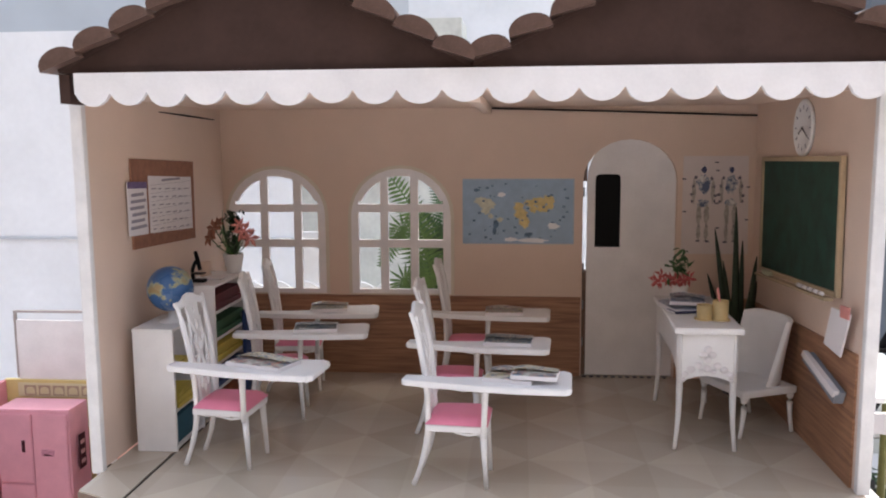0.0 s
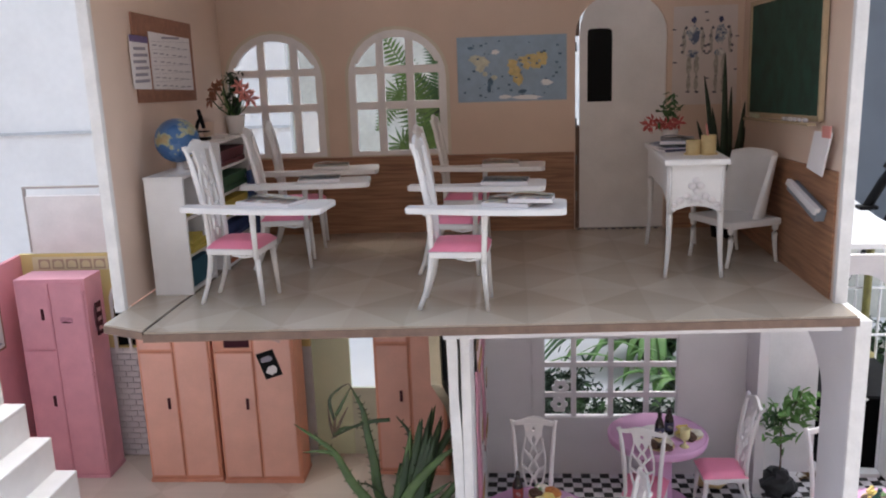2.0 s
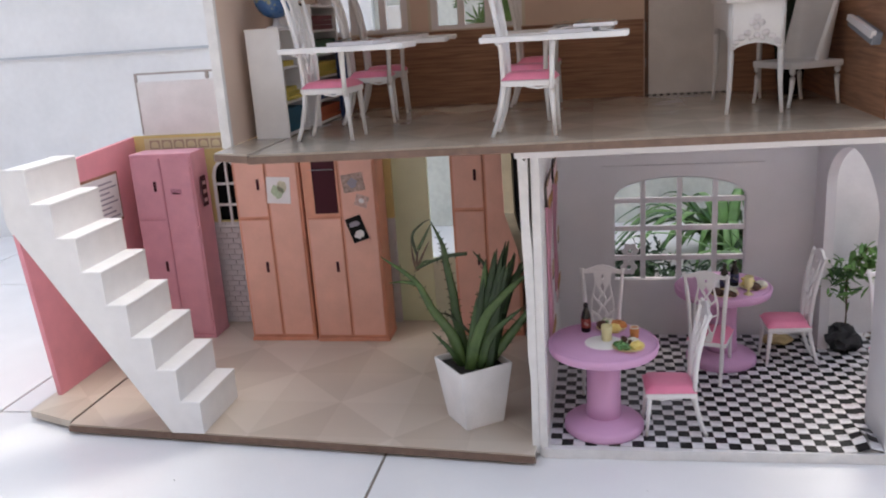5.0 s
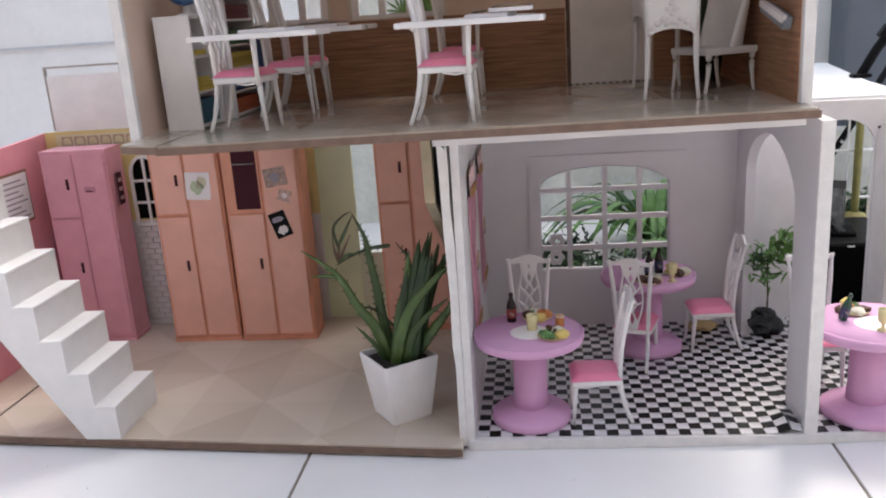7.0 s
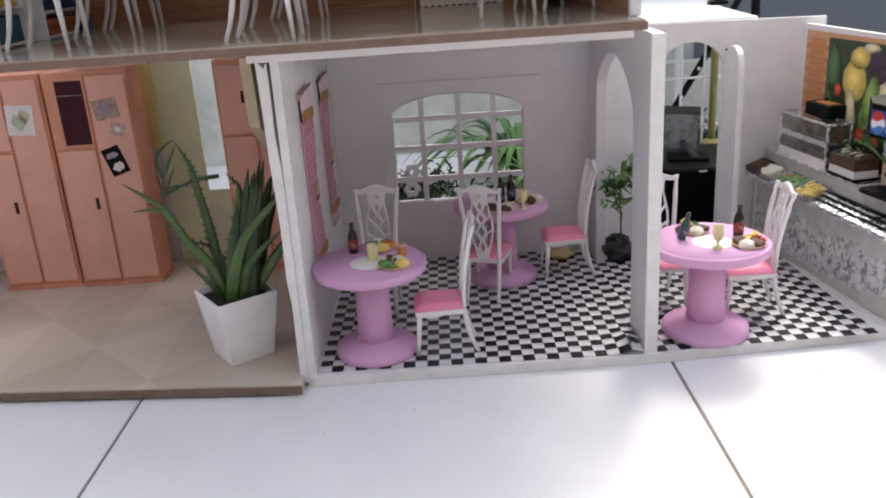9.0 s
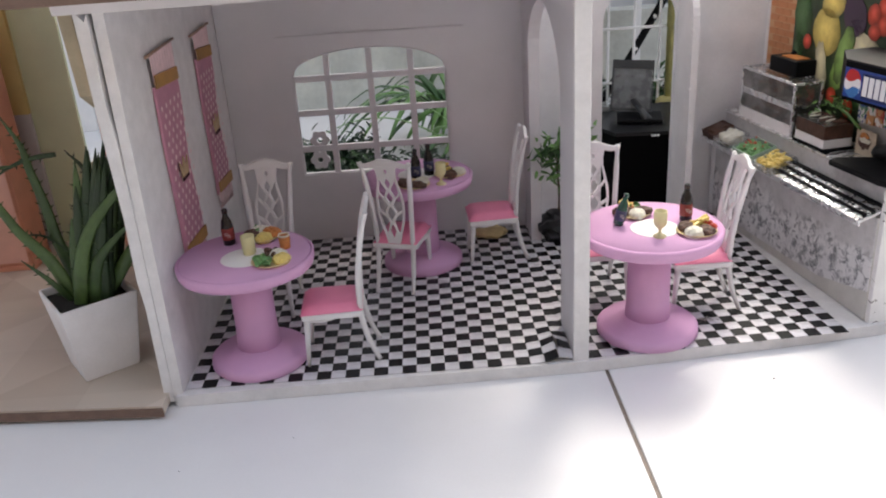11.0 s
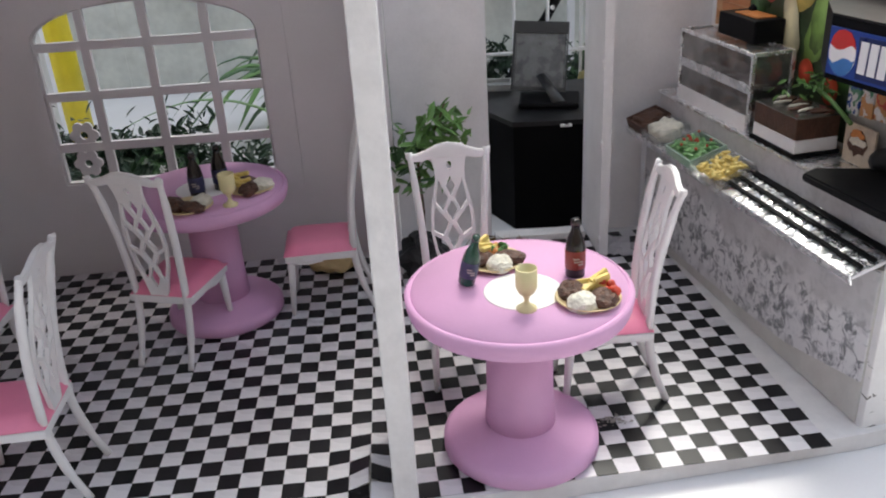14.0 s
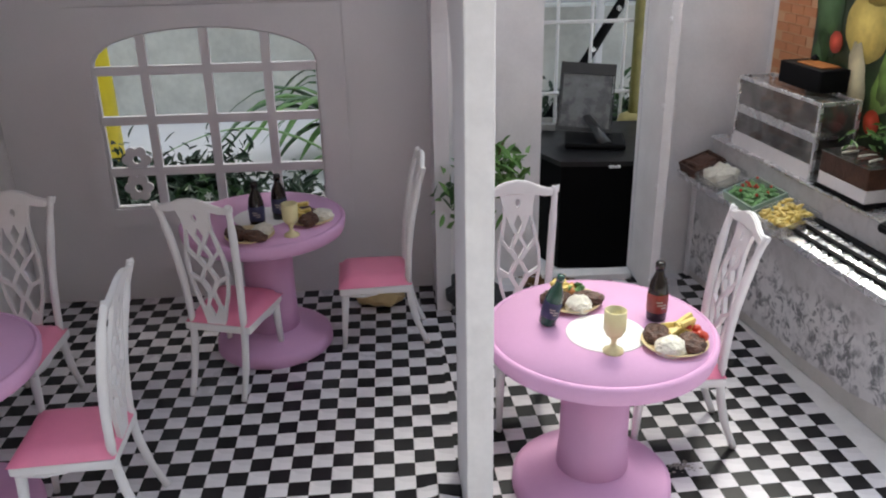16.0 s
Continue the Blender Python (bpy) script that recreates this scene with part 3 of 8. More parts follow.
structure("wall_annex_right", plate([(0.0, ZF - 0.012), (0.3185, ZF - 0.012), (0.3185, 0.322), (0.0, 0.326)], [], 0.007, frame_slant(0.0)), WHITE_PAINT, "white side wall behind the food counter", "wall")
structure("sill_annex_door", box(DU[0] + 0.002, DU[1] - 0.002, 0.345, 0.361, ZF - 0.001, ZF + 0.006, 0.001), OLD_WHITE, "white worn threshold of the arched doorway", "threshold")

# hall
hall = [(-0.640, 0.014), (-0.014, -0.030), (-0.014, 0.408), (-0.640, 0.408)]
structure("floor_hall", plate(hall, [], 0.010, frame_xy(HF - 0.010)), FLOOR_HALL, "beige printed vinyl floor of the toy hall", "floor")
hall2 = [(-0.725, 0.050), (-0.644, 0.022), (-0.644, 0.408), (-0.725, 0.408)]
structure("floor_hall_strip", plate(hall2, [], 0.010, frame_xy(HF - 0.010)), FLOOR_HALL, "beige vinyl strip under the staircase", "floor")
structure("trim_hall_edge", plate([(-0.641, 0.0120), (-0.0135, -0.0318), (-0.0135, -0.0302), (-0.641, 0.0138)], [], 0.0085, frame_xy(HF - 0.0105)), EDGE, "raw brown edge of the hall floor board", "edge")
structure("trim_hall_joint", box(-0.644, -0.640, 0.02, 0.40, HF - 0.009, HF - 0.0015), GAP_SHADE, "dark joint between two floor boards", "joint")
HY = 0.400
hw = arch(-0.574, -0.527, 0.190, 0.272, 0.302, 12)
outer = [(-0.712, 0.196), (-0.268, 0.196), (-0.268, 0.338), (-0.150, 0.338), (-0.150, 0.196), (-0.02, 0.196), (-0.02, 0.362), (-0.355, 0.362), (-0.355, 0.347), (-0.712, 0.347)]
hw2 = [(u, max(v, 0.1975)) for u, v in hw]
structure("wall_hall_back", plate(outer, [hw2], 0.008, frame_xz(HY)), YELLOW_WALL, "yellow painted upper back wall of the hall", "wall")
structure("dado_hall_left", box(-0.712, -0.268, HY + 0.001, HY + 0.007, HF, 0.196), MORTAR, "grey mortar bed of the white brick dado", "dado")
structure("dado_hall_right", box(-0.150, -0.02, HY + 0.001, HY + 0.007, HF, 0.196), MORTAR, "grey mortar bed of the white brick dado", "dado")
bm = plate([(0.100, HF), (HY, HF), (HY, 0.346), (0.150, 0.334), (0.072, 0.300)], [], 0.007, frame_yz(-0.716))
structure("wall_hall_left", bm, PINK_WALL, "pink painted side wall of the hall", "wall")
bm = plate([(0.350, HF), (HY, HF), (HY, 0.362), (0.010, 0.362), (0.018, 0.29), (0.150, 0.21), (0.300, 0.10)], [], 0.0110, frame_yz(-0.0425))
structure("wall_hall_right", bm, mat("olive_cream_board", (0.46, 0.39, 0.27), 0.7, var=0.2), "cream and olive side board of the hall", "wall")
# solid near-black slab in place of the shade in this gap
structure("trim_gap_shade", plate([(0.355, HF), (HY, HF), (HY, 0.360), (0.026, 0.360), (0.034, 0.29), (0.170, 0.21), (0.310, 0.10)], [], 0.0089, frame_yz(-0.0314)), GAP_SHADE, "near-black slab standing for the shade in the gap beside the hall board", "gap")
bm = plate([(-0.0185, 0.004), (-0.0098, 0.004), (-0.0098, 0.20), (-0.0104, 0.25), (-0.0128, 0.29), (-0.0122, 0.33), (-0.0128, 0.358), (-0.0150, 0.352), (-0.0190, 0.357), (-0.0232, 0.360), (-0.0222, 0.32), (-0.0214, 0.26), (-0.0190, 0.19), (-0.0198, 0.13), (-0.0175, 0.10)], [], 0.030, frame_xz(-0.008))
structure("trim_hall_edge_right", bm, OLD_WHITE, "ragged white painted end of the hall side board", "edge")
# second near-black slab, painted shade between the two houses
structure("trim_gap_shade_2", box(-0.0192, -0.0098, 0.024, 0.40, 0.002, 0.360), GAP_SHADE, "near-black slab standing for the shade between the two toy houses", "gap")
# white parapet above the hall
structure("parapet_wall", plate(rect(-0.690, -0.366, 0.3475, 0.436), [], 0.005, frame_xz(0.404)), WHITE_PAINT, "white panel above the hall back wall", "parapet")
bm = bmesh.new()
bm_box(bm, -0.6925, -0.366, 0.403, 0.409, 0.4475, 0.4505)
bm_box(bm, -0.6925, -0.6900, 0.403, 0.409, 0.350, 0.4475)
bm_box(bm, -0.566, -0.562, 0.403, 0.409, 0.4365, 0.4475)
structure("trim_parapet", bm, mat("faded_brown_rim", (0.42, 0.37, 0.35), 0.7, var=0.2), "thin dark brown rim of the white panel", "rim")

# roof of the classroom
bm = bmesh.new()
EAVE_L, VALLEY, EAVE_R, EZ, PZ = -0.349, 0.008, 0.376, 0.753, 0.843
for a, b in ((EAVE_L, VALLEY), (VALLEY, EAVE_R)):
    g = plate([(a, EZ), (b, EZ), ((a + b) / 2, PZ)], [], 0.006, frame_xz(-0.034))
    me = bpy.data.meshes.new("tmp")
    g.to_mesh(me)
    bm.from_mesh(me)
    g.free()
    bpy.data.meshes.remove(me)
structure("gable_front", bm, BROWN, "dark brown twin gable boards above the classroom", "gable")
roof = thing("roof", "brown twin-gable toy roof with rounded clay-like tiles", "roof", kind="structure")
for a, b in ((EAVE_L, VALLEY), (VALLEY, EAVE_R)):
    mid = (a + b) / 2
    for p, q in (((a, EZ), (mid, PZ)), ((mid, PZ), (b, EZ))):
        d = Vector((q[0] - p[0], 0, q[1] - p[1])).normalized()
        nrm = Vector((-d.z, 0, d.x))
        pts = [(p[0] + nrm.x * s, p[1] + nrm.z * s) for s in (0.0,)] + [(q[0], q[1])] + [(q[0] + nrm.x * 0.004, q[1] + nrm.z * 0.004), (p[0] + nrm.x * 0.004, p[1] + nrm.z * 0.004)]
        part("roof_slope", plate(pts, [], 0.40, frame_xz(-0.036)), BROWN, roof)
# scalloped valance
N_SC = 20
x0, x1 = -0.334, 0.372
cusp = [x0]
for i in range(N_SC):
    cusp.append(cusp[-1] + 0.0376 - 0.0060 * ((i - 9) / 9) ** 2)
x1 = cusp[-1]
pts = [(x1, 0.7525), (x0, 0.7525)]
for i in range(N_SC):
    for k in range(9):
        t = k / 8
        if i and k == 0:
            continue
        dz = 0.0115 * math.sin(math.pi * t) ** 0.6 if 0 < t < 1 else 0
        pts.append((cusp[i] + t * (cusp[i + 1] - cusp[i]), 0.7355 - dz + 0.0009 * math.sin(i * 2.3)))
structure("trim_valance", plate(pts, [], 0.005, frame_xz(-0.0405)), WHITE_PAINT, "white scalloped wooden valance with worn paint", "valance")
structure("trim_valance_return", box(-0.350, -0.340, -0.036, 0.0, 0.727, 0.752, 0.001), BROWN, "dark brown end of the eaves", "eaves")


# windows and doors of the classroom
def arched_window(name, w, label):
    win = thing(name, label, "window", kind="structure")
    us = [w[0] + (w[1] - w[0]) * f for f in ((0.375, 0.715) if w[0] < -0.2 else (0.335, 0.635))]
    panes = window_panes(w[0], w[1], WV0, WSP, WTOP, us, (0.5575, 0.6050), 0.0105, 0.0105)
    part("window_frame", plate(arch(w[0] + 0.0003, w[1] - 0.0003, WV0 + 0.0003, WSP, WTOP - 0.0003), panes, 0.006, frame_xz(WALL_Y - 0.0015)), WHITE_PAINT, win)
    part("casing", plate(arch(w[0] - 0.004, w[1] + 0.004, WV0 - 0.001, WSP, WTOP + 0.004), [arch(w[0] + 0.001, w[1] - 0.001, WV0 + 0.001, WSP, WTOP - 0.001)], 0.0012, frame_xz(WALL_Y - 0.0014)), mat("cream_edge", (0.66, 0.60, 0.50), 0.6), win)
    return win


arched_window("window_1", WIN1, "white arched window with nine panes, unglazed")
arched_window("window_2", WIN2, "white arched window with nine panes, fern behind")
door = thing("door_1", "white arched classroom door with a dark slot window, slightly ajar", "door", kind="structure")
DX0, DX1 = 0.1345, 0.2495
leaf = plate(arch(0.1362, 0.2640, UP_Z + 0.0002, 0.640, 0.710), [arch(0.1465, 0.1795, 0.553, 0.638, 0.6490, 8, 5)], 0.005, frame_xz(WALL_Y + 0.0086))
part("leaf", leaf, WHITE_PAINT, door)
# dark strips added to block the bright gap and stand for its shade
part("gap_strip", box(0.1285, 0.1360, WALL_Y + 0.0086, WALL_Y + 0.013, UP_Z, 0.522), EDGE, door, "dark strip added to shut out light beside the hinges")
part("gap_strip", box(0.1285, 0.1360, WALL_Y + 0.0086, WALL_Y + 0.013, 0.640, 0.700), EDGE, door)
part("pane", box(0.143, 0.183, WALL_Y + 0.0138, WALL_Y + 0.0155, 0.550, 0.652), BLACK, door, "black slot pane")
hinge = bmesh.new()
for z in (0.42, 0.47, 0.52, 0.62):
    tube([(0.1315, WALL_Y + 0.004, z), (0.1315, WALL_Y + 0.004, z + 0.012)], 0.0012, 6, bm=hinge)
part("hinge", hinge, WIRE_GREY, door)
bm = bmesh.new()
for i in range(12):
    bm_box(bm, 0.132 + i * 0.0095, 0.137 + i * 0.0095, WALL_Y - 0.004, WALL_Y + 0.002, UP_Z, UP_Z + 0.0012)
structure("trim_door_threshold", bm, CHECK_B, "black dashes of a checkered strip at the door", "threshold")

# cafe window
win = thing("window_3", "white cafe window with an arched head and many panes", "window", kind="structure")
us = [CW[0] + (CW[1] - CW[0]) * f for f in (0.225, 0.505, 0.775)]
panes = window_panes(CW[0], CW[1], CV0, CSP, CTOP, us, (0.137, 0.183, 0.226), 0.0075, 0.0012)
part("window_frame", plate(arch(CW[0] + 0.0004, CW[1] - 0.0004, CV0 + 0.0004, CSP, CTOP - 0.0004), panes, 0.005, frame_xz(0.3515)), CARD, win)
part("casing", plate(rect(0.068, 0.297, 0.086, 0.279), [arch(CW[0] - 0.001, CW[1] + 0.001, CV0 - 0.001, CSP, CTOP + 0.001)], 0.0026, frame_xz(0.3491)), CARD, win)
def ring(cx, cz, r, n=14):
    return [(cx + r * math.cos(2 * math.pi * k / n), cz + r * math.sin(2 * math.pi * k / n)) for k in range(n)]


for cx, cz in ((0.1085, 0.1475), (0.1065, 0.1215)):
    petals = []
    for k in range(36):
        q = 2 * math.pi * k / 36
        r = 0.0098 + 0.0030 * abs(math.cos(3 * q))
        petals.append((cx + r * math.cos(q), cz + r * math.sin(q)))
    part("flower_cutout", plate(petals, [ring(cx, cz, 0.0036)], 0.003, frame_xz(0.3530)), CARD, win, "cut-out flower filling the lower panes")
# annex door leaf, standing open
door = thing("door_2", "white arched door leaf standing wide open", "door", 0.5575, 0.358, 0, 0, kind="structure")
part("leaf", plate(arch(-0.062, 0.0, ZF + 0.003, 0.266, 0.305, 12, 2.4), [], 0.008, frame_yz(0.004) ), WHITE_PAINT, door)
bm = bmesh.new()
for z in (0.03, 0.12, 0.19, 0.26):
    tube([(0.003, -0.064, z), (0.003, -0.064, z + 0.006)], 0.0012, 6, bm=bm)
part("hinge", bm, WHITE_PAINT, door)
for x, z in ((0.4735, 0.3010), (0.5655, 0.2960)):
    structure("trim_pin", box(x - 0.0018, x + 0.0018, 0.3605, 0.3618, z - 0.0014, z + 0.0014), GAP_SHADE, "small dark pin hole beside the doorway", "pin")
# hall door and small hall window
door = thing("door_3", "pale green hall door, half open", "door", kind="structure")
part("leaf", box(-0.276, -0.2095, HY + 0.0086, HY + 0.015, 0.0, 0.345, 0.001), GREEN_DOOR, door)
part("lower_panel", box(-0.2093, -0.142, HY + 0.0086, HY + 0.015, 0.0, 0.125, 0.001), mat("whitish_green_panel", (0.64, 0.67, 0.54), 0.6, var=0.1), door)
win = thing("window_4", "small arched hall window with black panes", "window", kind="structure")
part("window_frame", plate(arch(-0.576, -0.525, 0.188, 0.272, 0.304, 12), window_panes(-0.576, -0.525, 0.188, 0.272, 0.304, (-0.5505,), (0.226, 0.262), 0.004, 0.005), 0.003, frame_xz(HY - 0.002)), WHITE_PAINT, win)
part("pane", box(-0.577, -0.524, HY + 0.0085, HY + 0.011, 0.186, 0.306), BLACK, win, "black window pane")


# ---- chairs ----
def dining_chair(tablet=False):
    """A white doll chair facing -x, origin on the floor under the seat's middle. Returns its top-level object."""
    name = "tablet_chair" if tablet else "dining_chair"
    label = "white plastic school chair with pink seat and writing tablet" if tablet else "white plastic doll chair with lattice back and pink seat"
    ch = thing(name, label, "chair", group="school chairs" if tablet else "cafe chairs")
    # front legs: tapered, slightly splayed
    for s in (-1, 1):
        part("leg", tube([(-0.0285, s * 0.0225, 0.0), (-0.0265, s * 0.0218, 0.028), (-0.0250, s * 0.0212, 0.050)], [0.0018, 0.0027, 0.0034], 8), WHITE, ch)
    # back posts run from the floor to the crest
    for s in (-1, 1):
        pts = curve_pts([(0.0385, s * 0.0205, 0.0), (0.0300, s * 0.0202, 0.022), (0.0250, s * 0.0200, 0.050), (0.0265, s * 0.0215, 0.090), (0.0330, s * 0.0245, 0.128), (0.0385, s * 0.0265, 0.1475)], 4)
        part("back_post", tube(pts, [0.0023] * 4 + [0.0028] * (len(pts) - 8) + [0.0022] * 4, 8), WHITE, ch)
    bm = box(-0.0295, 0.0270, -0.0255, 0.0255, 0.0475, 0.0535, 0.0015)
    for s in (-1, 1):
        tube([(-0.026, s * 0.0235, 0.0475), (-0.012, s * 0.0235, 0.0455), (0.0, s * 0.0235, 0.0475)], 0.0012, 6, bm=bm)
    part("seat_frame", bm, WHITE, ch)
    cushion = bmesh.new()
    n = 10
    grid = {}
    for i in range(n + 1):
        for j in range(n + 1):
            u, v = -1 + 2 * i / n, -1 + 2 * j / n
            h = (1 - abs(u) ** 5) * (1 - abs(v) ** 5)
            wdt = 0.0268 - 0.0020 * (u * 0.5 + 0.5)
            grid[i, j] = cushion.verts.new((-0.0015 + u * 0.0285, v * wdt, 0.0538 + 0.0068 * h ** 0.35))
    for i in range(n):
        for j in range(n):
            f = cushion.faces.new((grid[i, j], grid[i + 1, j], grid[i + 1, j + 1], grid[i, j + 1]))
            f.smooth = True
    part("seat", cushion, SEAT, ch, "pink moulded seat cushion")

    def bx(z):
        """x of the leaning back at height z."""
        t = max(0.0, (z - 0.055) / 0.09)
        return 0.0255 + 0.0010 * t + 0.0115 * t * t
    out = [(-0.0295, 0.1478), (-0.0262, 0.1462), (-0.0215, 0.1462), (-0.0150, 0.1480), (-0.0080, 0.1510), (0.0, 0.1522), (0.0080, 0.1510), (0.0150, 0.1480), (0.0215, 0.1462), (0.0262, 0.1462), (0.0295, 0.1478),
           (0.0290, 0.1435), (0.0240, 0.1412), (0.0180, 0.1412), (0.0125, 0.1425), (0.0, 0.1432), (-0.0125, 0.1425), (-0.0180, 0.1412), (-0.0240, 0.1412), (-0.0290, 0.1435)]
    cr = plate(out, [], 0.0034, frame_yz(-0.0017))
    bmesh.ops.bevel(cr, geom=[e for e in cr.edges if abs(e.verts[0].co.x - e.verts[1].co.x) < 1e-6], offset=0.0007, segments=2, affect='EDGES')
    for v in cr.verts:
        v.co.x += bx(v.co.z)
    part("crest_rail", cr, WHITE, ch)
    # pierced vase-shaped splat with a lattice of lozenges
    half = [(0.0070, 0.0540), (0.0092, 0.0640), (0.0132, 0.0780), (0.0155, 0.0930), (0.0150, 0.1060), (0.0125, 0.1180), (0.0102, 0.1280), (0.0105, 0.1360), (0.0122, 0.1432)]
    outer = [(-y, z) for y, z in half] + [(y, z) for y, z in half[::-1]]
    cuts = [[(0.0018 * math.cos(q), 0.1375 + 0.0030 * math.sin(q)) for q in [k * math.pi / 4 for k in range(8)]]]
    for z0, z1, w in ((0.1170, 0.1305, 0.0032), (0.1000, 0.1145, 0.0040), (0.0800, 0.0975, 0.0046), (0.0595, 0.0770, 0.0036)):
        zm = (z0 + z1) / 2
        cuts.append([(0, z0), (w, zm), (0, z1), (-w, zm)])
    for s in (-1, 1):
        for poly in ([(0.0022, 0.1160), (0.0062, 0.1235), (0.0082, 0.1290), (0.0100, 0.1190), (0.0108, 0.1130), (0.0062, 0.1070)],
                     [(0.0026, 0.0985), (0.0066, 0.1045), (0.0120, 0.1110), (0.0130, 0.1020), (0.0134, 0.0935), (0.0072, 0.0895)],
                     [(0.0026, 0.0785), (0.0070, 0.0865), (0.0132, 0.0905), (0.0112, 0.0790), (0.0075, 0.0665), (0.0052, 0.0690)]):
            cuts.append([(s * y, z) for y, z in poly])
    splat = plate(outer, cuts, 0.0026, frame_yz(-0.0013))
    for v in splat.verts:
        v.co.x += bx(v.co.z)
    part("splat", splat, WHITE, ch)
    if tablet:
        # chairs with a tablet are turned round later, so the tablet lies on the +y side here
        out = [(0.045, 0.0215), (0.042, 0.0205), (0.005, 0.0240), (-0.030, 0.0200), (-0.050, 0.0060), (-0.064, -0.0050), (-0.098, -0.0070), (-0.1040, -0.0020), (-0.1035, 0.0470), (-0.0990, 0.0525), (-0.060, 0.0530), (-0.020, 0.0500), (0.042, 0.0380), (0.046, 0.0355)]
        bm = plate(out, [], 0.0052, frame_xy(0.0893))
        bmesh.ops.bevel(bm, geom=bm.edges[:], offset=0.0008, segments=2, affect='EDGES')
        part("writing_tablet", bm, WHITE, ch, "glossy white kidney-shaped writing tablet")
        part("tablet_post", tube([(-0.0262, 0.0262, 0.045), (-0.0275, 0.0300, 0.070), (-0.0285, 0.0325, 0.0896)], [0.0026, 0.0028, 0.0034], 8), WHITE, ch)
        part("tablet_bracket", tube([(0.028, 0.0215, 0.0873), (0.028, 0.0330, 0.0888)], 0.0022, 8), WHITE, ch)
    return ch


chair = dining_chair()
chair.matrix_basis = pose(0.1430, 0.0480, ZF, 0, 0, 2) @ Matrix.Diagonal((1.03, 1.03, 1.05, 1))
copy_thing(chair, pose(0.0640, 0.160, ZF, 0, 0, 87))
copy_thing(chair, pose(0.2080, 0.208, ZF, 0, 0, -107))
copy_thing(chair, pose(0.3170, 0.2595, ZF, 0, 0, 2))
copy_thing(chair, pose(0.4225, 0.139, ZF, 0, 0, 92))
copy_thing(chair, pose(0.5155, 0.0990, ZF, 0, 0, -2))

tab = dining_chair(True)
tab.matrix_basis = pose(-0.2360, 0.0370, UP_Z, 0, 0, 175) @ Matrix.Diagonal((1, 1, 1.10, 1))
copy_thing(tab, pose(-0.2270, 0.1810, UP_Z, 0, 0, 188))
copy_thing(tab, pose(-0.2340, 0.2900, UP_Z, 0, 0, 188))
copy_thing(tab, pose(-0.0080, 0.0090, UP_Z, 0, 0, 177))
copy_thing(tab, pose(-0.0220, 0.1430, UP_Z, 0, 0, 177))
copy_thing(tab, pose(-0.0170, 0.2980, UP_Z, 0, 0, 178))


# ---- cafe tables and what stands on them ----
def pedestal_table():
    t = thing("pedestal_table", "round pink pedestal table with a thick rim", "table", group="cafe tables")
    part("base", lathe([(0, 0), (0.0462, 0), (0.0478, 0.0020), (0.0473, 0.0085), (0.0440, 0.0115), (0.026, 0.0150), (0.0225, 0.018), (0, 0.018)], 48), PINK, t)
    part("column", lathe([(0, 0.0145), (0.0215, 0.0145), (0.0200, 0.040), (0.0195, 0.104), (0, 0.104)], 40), PINK, t)
    part("tabletop", lathe([(0, 0.1000), (0.059, 0.1000), (0.0634, 0.1015), (0.0645, 0.1055), (0.0650, 0.1105), (0.0634, 0.1120), (0.0622, 0.1122), (0.0618, 0.1108), (0.0612, 0.1108), (0.0609, 0.1126), (0, 0.1126)], 56), PINK, t)
    return t


TT = ZF + 0.1124
table = pedestal_table()
TABLES = ((0.0650, 0.0460), (0.2300, 0.2540), (0.4505, 0.0475))
table.matrix_basis = pose(*TABLES[0], ZF)
copy_thing(table, pose(*TABLES[1], ZF))
copy_thing(table, pose(*TABLES[2], ZF) @ Matrix.Diagonal((1.035, 1.035, 1, 1)))
for i, (x, y) in enumerate(TABLES):
    d = tagged(part("doily", lathe([(0, 0), (0.0225, 0), (0.0230, 0.0003), (0.0225, 0.0006), (0, 0.0006)], 40), DOILY), "round white paper doily on the pink table", "doily", "doilies")
    d.matrix_basis = pose(x + (0.0016, 0.0, 0.0017)[i], y + (-0.007, 0.0, -0.008)[i], TT)


